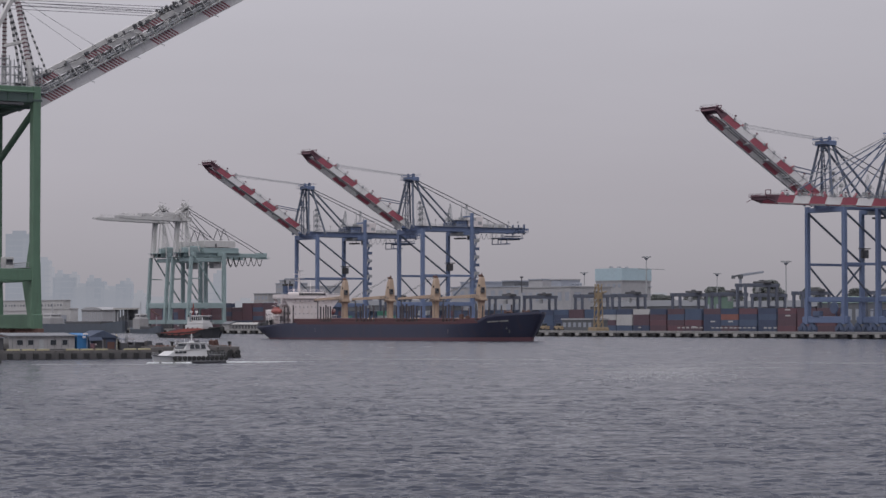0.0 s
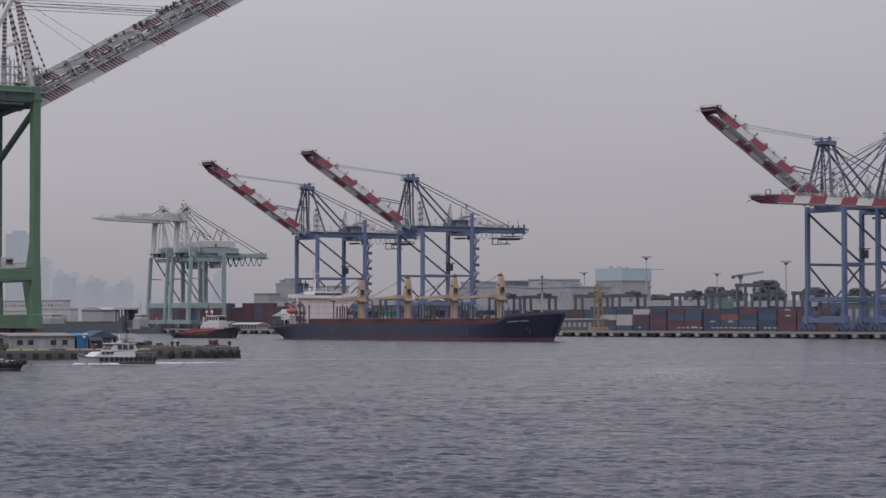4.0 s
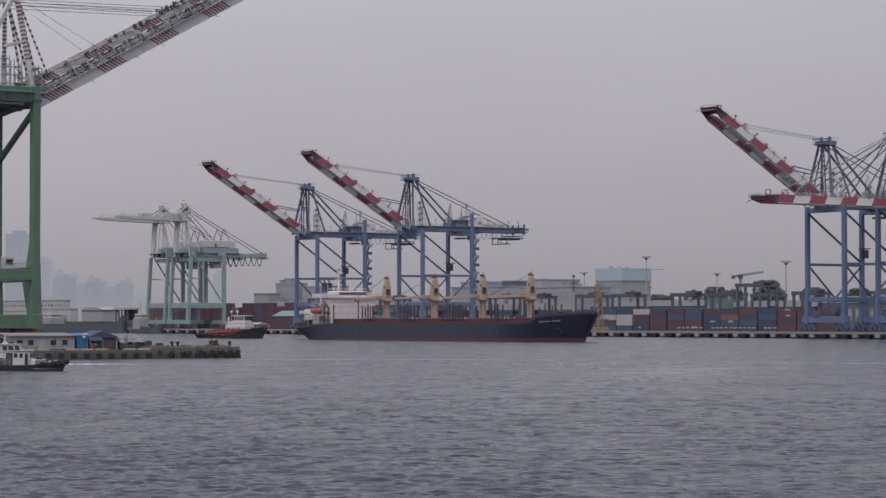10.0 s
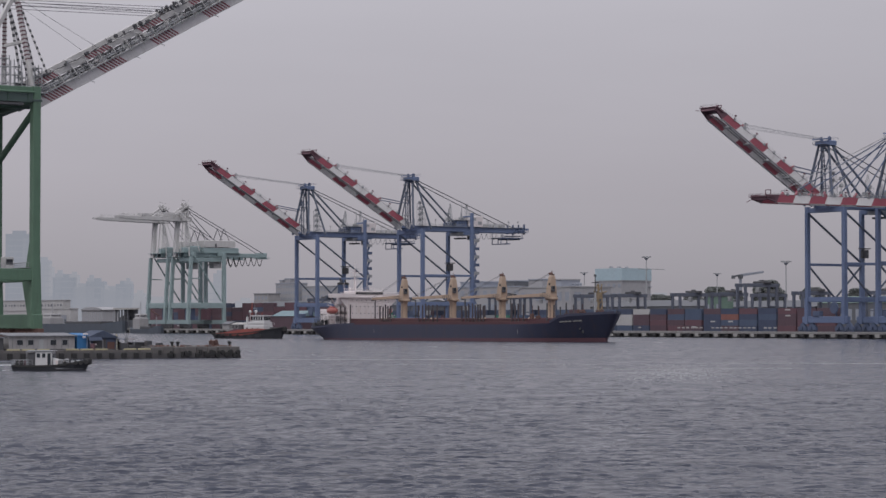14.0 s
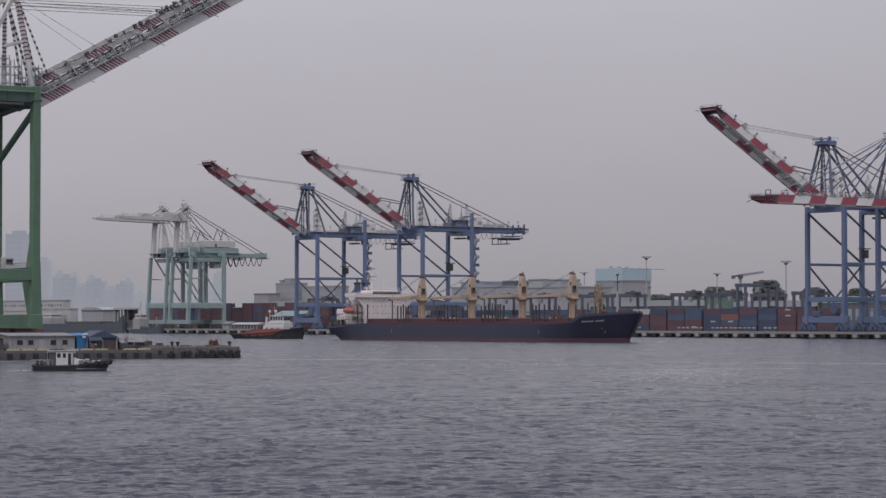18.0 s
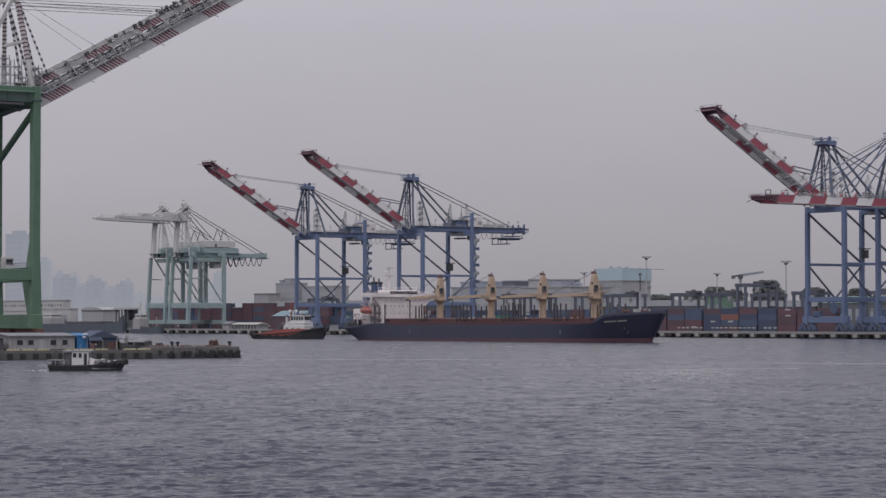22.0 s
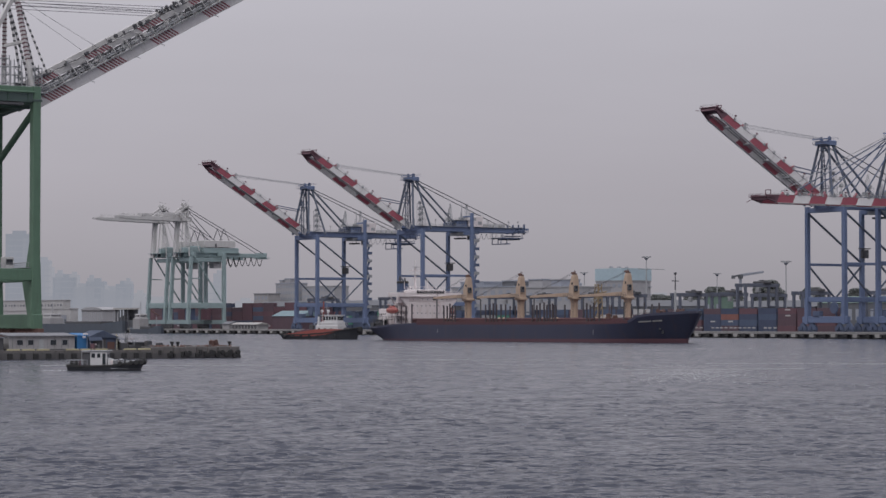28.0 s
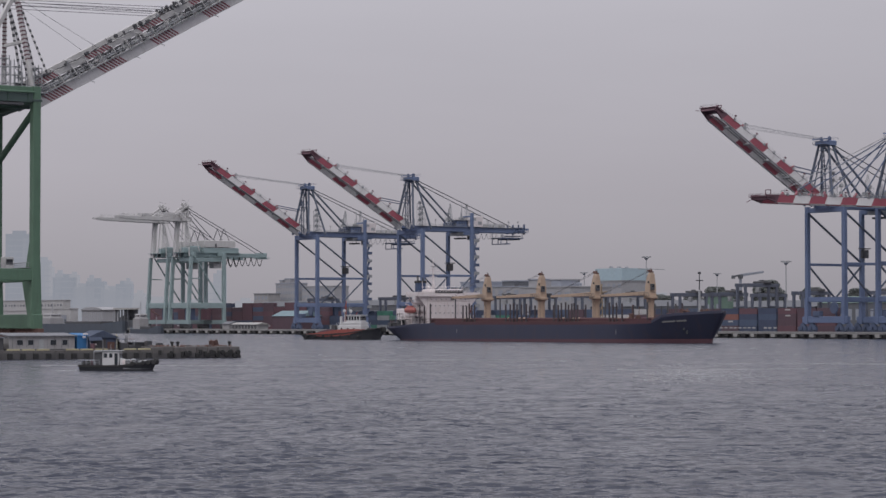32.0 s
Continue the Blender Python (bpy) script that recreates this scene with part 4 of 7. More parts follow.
    # mast frame
    for y in (-1, 1):
        part("front_mast", G().beam((-1.5, y * 8.0, 55.5), (0.5, y * 3.2, 77), 0.95, 0.95, 0.8, 0.8), M["mint_white"], c, "grey-white mast striped in red")
        part("back_mast", G().beam((14, y * 6, 55.5), (1.5, y * 3.2, 77), 1.0, 1.0), M["mint_white"], c)
    for k in range(15):
        f0, f1 = 0.34 + k * 0.042, 0.356 + k * 0.042
        for y in (-1, 1):
            p0 = (-1.5 + 2 * f0, y * (8.0 - 4.8 * f0), 55.5 + 21.5 * f0)
            p1 = (-1.5 + 2 * f1, y * (8.0 - 4.8 * f1), 55.5 + 21.5 * f1)
            part("mast_stripe", G().beam(p0, p1, 1.0, 1.0), M["darkred"], c)
    part("mast_tie", G().beam((-0.4, -5.4, 67), (-0.4, 5.4, 67), 0.6, 0.7), M["mint_white"], c)
    part("mast_head", G().beam((0.5, -3.6, 77), (0.5, 3.6, 77), 1.6, 1.6), M["mint_white"], c)
    # boom, in its own frame along -x
    ang = 28.2
    boom = part("boom", G().beam((-1.0, -5.4, 1.2), (-1.0, 5.4, 1.2), 1.2, 1.6), M["mint_white"], c, "raised white boom with red hatched panels and walkways")
    boom.matrix_basis = pose(-4.0, 0, 52.3, 0, ang, 0)
    for y in (-5, 5):
        part("boom_girder", G().beam((0, y, 1.2), (-64, y, 1.2), 1.5, 2.5), M["white"], boom)
        for x0 in (3.2, 18.4, 33.6, 48.8):
            for k in range(8):
                x = x0 + k * 0.82
                for side in (-0.785, 0.785):
                    yy = y + side
                    part("red_stripe", G().hexa([(-x, yy - 0.02, 0.12), (-x - 0.44, yy - 0.02, 0.12), (-x - 0.44, yy + 0.02, 0.12), (-x, yy + 0.02, 0.12),
                                                 (-x + 1.6, yy - 0.02, 2.3), (-x + 1.16, yy - 0.02, 2.3), (-x + 1.16, yy + 0.02, 2.3), (-x + 1.6, yy + 0.02, 2.3)]), M["stripe"], boom)
        part("boom_walkway", G().box(-62, -1, y + (0.8 if y > 0 else -1.9), y + (1.9 if y > 0 else -0.8), 2.3, 2.42)
             .rail((-62, y + (1.85 if y > 0 else -1.85), 2.42), (-1, y + (1.85 if y > 0 else -1.85), 2.42), 1.2, 1.7, 0.055), M["grey"], boom)
        part("trolley_rail", G().beam((-62, y * 0.82, 2.7), (-1, y * 0.82, 2.7), 0.3, 0.35), M["dark"], boom)
        g = G()
        for x in range(2, 62, 2):
            g.tube((-x, y * 0.8, 2.5), (-x - 1, y * 1.1, 3.6), 0.07, n=4)
        tagged(part("cable_bracket", g, M["dark"], boom), kind="stuff")
        part("cable_tray", G().beam((-62, y * 1.14, 3.1), (-2, y * 1.14, 3.1), 0.45, 0.25), M["grey"], boom)
    for x in range(5, 62, 7):
        part("boom_tie", G().beam((-x, -5, 1.6), (-x, 5, 1.6), 0.6, 0.7), M["mint_white"], boom)
        part("boom_diagonal", G().tube((-x, -5, 1.6), (-x - 7, 5, 1.6), 0.16, n=5), M["grey"], boom)
    for x, y, s in ((12, 5.0, 1.6), (13.6, 5.2, 1.2), (24.5, -5, 1.8), (31, 5.2, 1.2), (45, 5, 2.2), (47.5, 5, 1.6), (46, -5, 2.0), (39, -5, 1.4), (21, 5.2, 1.0), (6.5, 5.0, 1.4)):
        part("sheave", G().turned((-x, y, 3.3), [(s * 0.5, -0.3), (s * 0.6, -0.15), (s * 0.6, 0.15), (s * 0.5, 0.3)], 12, "y").box(-x - 0.3, -x + 0.3, y - 0.5, y + 0.5, 2.4, 3.4), M["dark"], boom)
    for x in (14, 27, 34, 50):
        part("boom_lamp", G().tube((-x, 5.9, 2.4), (-x - 0.3, 6.2, 4.2), 0.09, n=4).box(-x - 0.6, -x + 0.1, 6.0, 6.4, 4.0, 4.4), M["dark"], boom)
        part("under_bracket", G().tube((-x, 5.4, 0.3), (-x - 0.9, 6.0, -0.7), 0.08, n=5), M["grey"], boom)
    # upper chord over each girder, with its posts and lacing
    for y in (-5, 5):
        part("upper_chord", G().beam((-1, y * 0.95, 5.0), (-64, y * 0.95, 5.0), 1.1, 1.35), M["mint_white"], boom, "white upper chord of the boom")
        for x0 in (1.6, 16.5, 31.5, 46.5):
            for k in range(8):
                x = x0 + k * 0.82
                yy = y * 0.95 + math.copysign(0.57, y)
                part("red_stripe", G().hexa([(-x, yy - 0.02, 4.35), (-x - 0.44, yy - 0.02, 4.35), (-x - 0.44, yy + 0.02, 4.35), (-x, yy + 0.02, 4.35),
                                             (-x + 0.95, yy - 0.02, 5.65), (-x + 0.51, yy - 0.02, 5.65), (-x + 0.51, yy + 0.02, 5.65), (-x + 0.95, yy + 0.02, 5.65)]), M["stripe"], boom)
        for k, x in enumerate(range(3, 62, 4)):
            part("chord_post", G().beam((-x, y, 2.4), (-x, y * 0.95, 4.4), 0.3, 0.35), M["mint_white"], boom)
            part("chord_lacing", G().tube((-x, y, 2.4), (-x - 4, y * 0.95, 4.4), 0.12, n=5), M["grey"], boom)
    for x, y in ((38.5, 5), (40.0, 4.4), (41.2, 5.1), (42.6, 4.8), (44.0, 5.2), (30.5, 5.0), (32.0, 5.2), (56, 5.0), (58, 5.2), (25.0, 5.1)):
        part("chord_sheave", G().turned((-x, y, 6.3), [(0.35, -0.25), (0.55, -0.12), (0.55, 0.12), (0.35, 0.25)], 12, "y").box(-x - 0.25, -x + 0.25, y - 0.4, y + 0.4, 5.6, 6.4), M["dark"], boom)
    for y in (-3, 3):
        ca, sa = math.cos(radians(ang)), math.sin(radians(ang))
        tip = (-4.0 - 41 * ca + 6.4 * sa, y * 1.4, 52.3 + 41 * sa + 6.4 * ca)
        for k in range(3):
            part("hoist_rope", G().tube((0.3, y * (0.7 + 0.25 * k), 76.6 - 0.7 * k), (tip[0], tip[1], tip[2] - 0.6 * k), 0.06, n=4), M["cable"], c)
        part("trim_rope", G().tube((0.3, y * 0.6, 77.4), (-4.0 - 20 * ca + 6.0 * sa, y * 1.3, 52.3 + 20 * sa + 6.0 * ca), 0.04, n=4), M["cable"], c)
        for d, dy in ((3.0, 1.3), (5.5, 1.7)):
            foot = (-4.0 - d * ca + 5.4 * sa, y * dy, 52.3 + d * sa + 5.4 * ca)
            head = (0.0, y * 0.9, 76.5)
            n = 26
            for k in range(n):
                p0, p1 = Vector(foot).lerp(Vector(head), k / n), Vector(foot).lerp(Vector(head), (k + 1) / n)
                part("fore_stay", G().beam(p0, p1, 0.4, 0.45), M["dark" if k % 2 else "white"], c)
    part("trolley", G().cbox(10, 18, -5, 5, 50.6, 52.0, 0.3), M["dark"], c)
    # brackets, boxes and bent pipes bolted along the boom
    fit = random.Random(31)
    for k in range(130):
        x, z = fit.uniform(3, 62), fit.choice((2.6, 2.9, 3.3, 5.7, 5.9))
        y, w, h = 5.0 + fit.uniform(-0.2, 1.0), fit.uniform(0.15, 0.55), fit.uniform(0.3, 1.3)
        if k % 3 == 0:
            g = G().tube((-x, y, z), (-x - fit.uniform(-0.8, 0.8), y, z + h * 1.2), 0.09, n=5).tube((-x, y, z), (-x - fit.uniform(0.4, 1.8), y + 0.2, z - 0.3), 0.08, n=5)
        else:
            g = G().cbox(-x - w, -x + w, y - 0.3, y + 0.3, z - 0.1, z + h * 0.7, 0.04)
        part("fitting", g, M[fit.choice(("dark", "grey", "mint_white", "dark"))], boom)
    for z0, tone in ((3.0, "dark"), (3.5, "grey"), (5.8, "dark")):
        pts = [(-2.5 - i * 0.8, 5.75 + 0.15 * math.sin(i * 1.9 + z0), z0 + 0.07 * math.sin(i * 1.3 + z0) + fit.uniform(-0.08, 0.08)) for i in range(74)]
        part("hose", G().path(pts, 0.11, 5), M[tone], boom)
    for k in range(22):
        x, z = 36.5 + fit.uniform(0, 8.5), 5.8 + fit.uniform(0, 1.4)
        y = 4.6 + fit.uniform(-0.3, 0.9)
        r = fit.uniform(0.18, 0.42)
        part("rope_guide", G().turned((-x, y, z), [(r * 0.6, -0.15), (r, -0.08), (r, 0.08), (r * 0.6, 0.15)], 10, "y").beam((-x, y, z), (-x - fit.uniform(-0.9, 0.9), y, 5.5), 0.14, 0.14), M[fit.choice(("dark", "grey", "dark"))], boom)
    for k in range(16):
        x = 4 + k * 3.7
        part("walkway_post", G().beam((-x, 6.9, 1.8), (-x, 6.2, 4.6), 0.16, 0.2).beam((-x, 6.2, 4.6), (-x, 4.9, 5.0), 0.16, 0.16), M["mint_white"], boom)
    return c


near_crane = green_crane(shore(233.4, 518.4, 2.2, 180))


# ---- near quay with its sheds ----
near_land = thing("quay_near", shore(0, 0, 0), "weathered concrete quay with tyre fenders along its face", "quay", kind="structure")
part("apron", G().box(-500, 236.9, 433, 1500, -3, 2.2), M["concrete"], near_land)
part("lower_deck", G().box(-500, 218.0, 421.0, 433, -3, 1.62), M["concrete"], near_land)
for k in range(8):
    n0 = 218.05 + k * 2.36
    dz = 0.06 * math.sin(k * 2.3)
    part("cap_block", G().cbox(n0, n0 + 2.33, 420.9 + 0.08 * math.sin(k * 1.7), 433, -3, 2.2 + dz, 0.14), M["concrete"], near_land)
part("wet_skirt", G().box(150, 218, 420.93, 421.2, -3, 1.2).box(218.1, 236.9, 420.78, 421.2, -3, 1.0), M["concrete_dark"], near_land)
for k in range(17):
    n0 = 176 + k * 2.55
    part("fender_block", G().cbox(n0, n0 + 0.95, 420.45, 421.05, 0.1, 1.15, 0.1), M["black"], near_land)
for k in range(13):
    n0 = 180 + k * 2.95
    if k % 4 != 2:
        part("kerb_block", G().cbox(n0, n0 + 2.5, 421.1, 421.55, 1.62, 1.92, 0.05), M["yellow"], near_land)


def tyre(parent, x, y, z, r=0.5, axis="y", w=0.3):
    pts = [(r * 0.55, -w), (r * 0.85, -w), (r, -w * 0.5), (r, w * 0.5), (r * 0.85, w), (r * 0.55, w)]
    return part("tyre", G().turned((x, y, z), pts, 14, axis), M["black"], parent)


for n0, z in ((229.9, 0.55), (231.0, 1.0), (231.9, 0.5), (233.0, 1.1), (233.9, 0.6), (234.8, 1.15), (235.6, 0.5), (236.4, 1.1), (236.5, 0.25), (225.6, 0.7)):
    tyre(near_land, n0, 420.72, z, 0.5)
for s0, z in ((422.4, 1.0), (424.0, 1.3), (425.8, 0.8), (428.0, 1.1)):
    tyre(near_land, 237.2, s0, z, 0.62, "x")


def gabled_shed(name, m, label, w, d, h, roof_h, wall, roof, windows=(), door=None, over=0.35, posts=False):
    """A shed w wide along x, d deep along y, its front at y = 0 facing -y."""
    t = thing(name, m, label, "shed")
    part("wall", G().box(0, w, 0, d, 0, h), wall, t)
    part("plinth", G().box(-0.04, w + 0.04, -0.05, d + 0.04, 0, 0.25), M["concrete_dark"], t)
    part("roof", G().prism([(-over, h - 0.05), (w + over, h - 0.05), (w + over, h + 0.1), (w / 2, h + roof_h), (-over, h + 0.1)], -over, d + over)
         if roof_h > 0.8 else G().hexa([(-over, -over, h), (w + over, -over, h), (w + over, d + over, h + roof_h), (-over, d + over, h + roof_h),
                                        (-over, -over, h + 0.18), (w + over, -over, h + 0.18), (w + over, d + over, h + roof_h + 0.18), (-over, d + over, h + roof_h + 0.18)]), roof, t)
    for x0, x1, z0, z1 in windows:
        wi = part("window", G().box(x0 - 0.07, x1 + 0.07, -0.05, 0.02, z0 - 0.07, z1 + 0.07), M["grey"], t)
        part("pane", G().box(x0, x1, -0.08, -0.03, z0, z1), M["glass"], wi)
    if door:
        dr = part("door", G().box(door[0], door[1], -0.06, 0.02, 0.1, 2.05), M["c_grey"], t)
        part("handle", G().box(door[1] - 0.2, door[1] - 0.1, -0.1, -0.05, 1.0, 1.1), M["dark"], dr)
    for k in range(int(w / 1.4)):
        part("wall_joint", G().box(0.7 + k * 1.4, 0.76 + k * 1.4, -0.03, 0.01, 0.25, h), M["roof"], t) if w > 8 else None
    return t


gabled_shed("barrack_shed", shore(191.0, 425.2, 1.62), "long cream site hut with a grey sheet roof on the quay", 13.2, 5.0, 2.55, 0.5, M["wall"], M["roof"],
            [(1.6, 2.7, 1.0, 1.9), (3.8, 4.8, 1.0, 1.9), (8.3, 9.4, 1.0, 1.9), (10.7, 11.7, 1.0, 1.9)], (5.9, 6.9))
gabled_shed("dark_shed", shore(178.0, 424.5, 1.62), "dark shed with a low gable roof on the quay", 11.6, 6.0, 2.3, 1.2, M["dark"], M["roof"])
gabled_shed("blue_shed", shore(204.9, 425.6, 1.62), "small shed sheeted in bright blue", 2.2, 3.0, 2.6, 0.4, M["tarp"], M["tarp"], over=0.1)
workshop = gabled_shed("workshop_shed", shore(207.2, 425.4, 1.62), "dark blue workshop under a peaked dark blue canvas roof", 5.6, 5.0, 2.3, 1.35, M["c_navy"], M["canopy"])
# Dark panel paints the shaded inside; the wall behind it is closed.
part("front_opening", G().box(0.9, 3.6, -0.05, 0.1, 0.25, 2.0), M["dark"], workshop)
part("rust_panel", G().box(3.8, 5.3, -0.06, 0.05, 0.2, 1.5), M["rust"], workshop)
part("canvas_flap", G().hexa([(-0.3, -0.9, 1.7), (2.4, -0.9, 1.75), (2.4, -0.35, 2.35), (-0.3, -0.35, 2.35), (-0.3, -0.9, 1.76), (2.4, -0.9, 1.81), (2.4, -0.35, 2.42), (-0.3, -0.35, 2.42)]), M["canopy"], workshop)
part("lean_to_roof", G().hexa([(5.5, -0.5, 2.0), (7.6, -0.5, 1.9), (7.6, 3.5, 2.1), (5.5, 3.5, 2.3), (5.5, -0.5, 2.1), (7.6, -0.5, 2.0), (7.6, 3.5, 2.2), (5.5, 3.5, 2.4)]), M["canopy"], workshop)
for x in (0.0, 2.6, 5.5, 7.4):
    part("awning_post", G().tube((x, -0.6, 0), (x, -0.6, 2.0), 0.06, n=6), M["grey"], workshop)
barrel = thing("red_drum", shore(207.6, 424.6, 1.62), "faded red steel drum beside the blue shed", "drum")
part("body", G().turned((0, 0, 0), [(0.42, 0), (0.45, 0.05), (0.45, 0.45), (0.48, 0.5), (0.45, 0.55), (0.45, 1.1), (0.4, 1.15)], 16), M["c_red"], barrel)
part("lid", G().turned((0, 0, 1.15), [(0.4, 0), (0.4, 0.04), (0.1, 0.05)], 16), M["c_red"], barrel)
box_w = thing("white_box", shore(207.9, 424.9, 1.62), "small white box standing at the workshop", "box")
part("body", G().cbox(0, 0.7, 0, 0.4, 0.9, 1.2, 0.05), M["shipwhite"], box_w)
part("stand", G().box(0.1, 0.6, 0.05, 0.35, 0, 0.9), M["dark"], box_w)
for k, (n0, s0, h) in enumerate(((213.4, 424.3, 1.3), (214.9, 424.0, 0.9), (219.0, 424.4, 1.1), (221.2, 423.8, 0.7))):
    bx = thing("scrap_crate", shore(n0, s0, 1.62 if n0 < 218 else 2.2, k * 11), "dark scrap crate standing on the quay", "crate", "scrap crates on the quay")
    part("body", G().cbox(0, 1.3, 0, 0.9, 0.08, h, 0.05), M["dark"], bx)
    part("skid", G().box(0.1, 0.3, 0.0, 0.9, 0, 0.08).box(1.0, 1.2, 0.0, 0.9, 0, 0.08), M["dark"], bx)
rack = thing("pipe_rack", shore(212.9, 425.4, 1.62), "rusty steel rack of posts and pipes on the quay", "rack")
for k in range(7):
    h = (3.0, 2.6, 2.0, 3.4, 2.4, 3.0, 1.8)[k]
    part("post", G().tube((k * 0.62, (k % 3) * 0.7, 0), (k * 0.62, (k % 3) * 0.7, h), 0.09, n=6), M["yellow" if k < 2 else "grey"], rack)
part("top_pipe", G().tube((0, 0, 2.0), (4.2, 0.6, 2.0), 0.06, n=6), M["rust"], rack)
part("mid_pipe", G().tube((0, 0.3, 1.2), (4.2, 0.9, 1.3), 0.06, n=6), M["rust"], rack)
part("tank", G().turned((1.2, 1.4, 0), [(0.45, 0), (0.5, 0.1), (0.5, 1.3), (0.3, 1.5)], 14), M["dark"], rack)
low = thing("low_shelter", shore(216.2, 425.6, 1.62), "low dark shelter with a flat roof", "shelter")
part("wall", G().box(0, 3.2, 0, 2.4, 0, 1.35), M["dark"], low)
part("roof", G().cbox(-0.3, 4.2, -0.3, 2.7, 1.35, 1.5, 0.05), M["roof"], low)
for k, (n0, s0) in enumerate(((223.4, 423.0), (224.6, 423.0), (235.6, 422.6))):
    b = thing("bollard", shore(n0, s0, 2.2), "black iron mooring bollard on the quay edge", "bollard", "bollards on the quay edge")
    part("post", G().turned((0, 0, 0), [(0.34, 0), (0.24, 0.12), (0.22, 0.55), (0.42, 0.68), (0.42, 0.85), (0.25, 0.95)], 12), M["black"], b)
    part("base_plate", G().cbox(-0.42, 0.42, -0.42, 0.42, 0, 0.06, 0.02), M["rust"], b)
winch = thing("mooring_winch", shore(233.0, 424.0, 2.2, 18), "rusty red mooring winch at the quay's end", "winch")
part("frame", G().hexa([(-0.7, -0.6, 0), (0.9, -0.6, 0), (0.9, 0.6, 0), (-0.7, 0.6, 0), (-1.0, -0.5, 1.0), (0.4, -0.5, 1.15), (0.4, 0.5, 1.15), (-1.0, 0.5, 1.0)]), M["rust"], winch)
part("drum", G().turned((-0.1, 0, 0.8), [(0.5, -0.7), (0.5, -0.6), (0.3, -0.55), (0.3, 0.55), (0.5, 0.6), (0.5, 0.7)], 14, "y"), M["rust"], winch)
for k, (n0, s0, h) in enumerate(((227.0, 423.5, 0.35), (219.6, 424.2, 0.3), (231.4, 423.6, 0.3))):
    cl = thing("rope_heap", shore(n0, s0, 2.2), "coiled dark mooring rope on the concrete", "rope")
    part("coil", G().turned((0, 0, 0), [(0.7, 0), (0.75, h * 0.5), (0.5, h), (0.3, h)], 14), M["dark"], cl)
pads = random.Random(8)
for k in range(22):
    n0, z0 = 219.5 + k * 0.78 + pads.uniform(-0.2, 0.2), pads.uniform(0.1, 0.7)
    if k % 4 != 1:
        part("rubber_pad", G().cbox(n0, n0 + pads.uniform(0.4, 0.8), 420.4, 420.95, z0, z0 + pads.uniform(0.5, 1.1), 0.08), M["black"], near_land)
rubble = G()
heap = random.Random(21)
for k in range(90):
    n0, s0, r = heap.uniform(218.5, 236.5), heap.uniform(421.3, 423.5), heap.uniform(0.06, 0.22)
    rubble.loft([[(n0 + r * math.cos(a) * q * heap.uniform(0.7, 1.3), s0 + r * math.sin(a) * q * heap.uniform(0.7, 1.3), z) for a in (0, 1.26, 2.51, 3.77, 5.03)] for q, z in ((1.2, 2.15), (1.0, 2.2 + r), (0.4, 2.2 + r * 1.6))])
o = part("debris", rubble, M["rust"])
o.matrix_basis = shore(0, 0, 0)
tagged(o, "rusty scrap and rubble along the quay edge", "debris", kind="stuff")
lamp = thing("quay_lamp", shore(206.6, 424.9, 1.62), "thin lamp post with a white head beside the hut", "lamp")
part("pole", G().tube((0, 0, 0), (0, 0, 3.0), 0.05, n=6), M["grey"], lamp)
part("head", G().cbox(-0.8, 0.1, -0.2, 0.2, 2.85, 3.1, 0.04).cbox(-0.9, -0.4, -0.2, 0.2, 2.3, 2.6, 0.04), M["shipwhite"], lamp)


# ---- the bulk carrier ----
def hull(rows, z_levels, lo, hi, close_deck=True):
    """A hull between two of its levels: rows of (x, half-breadths by level, heights by level)."""
    g = G()
    rings = []
    for x, hb, xs, zs in rows:
        ring = [(xs[i], -hb[i], zs[i]) for i in range(lo, hi + 1)] + [(xs[i], hb[i], zs[i]) for i in range(hi, lo - 1, -1)]
        rings.append(ring)
    return g.loft(rings)


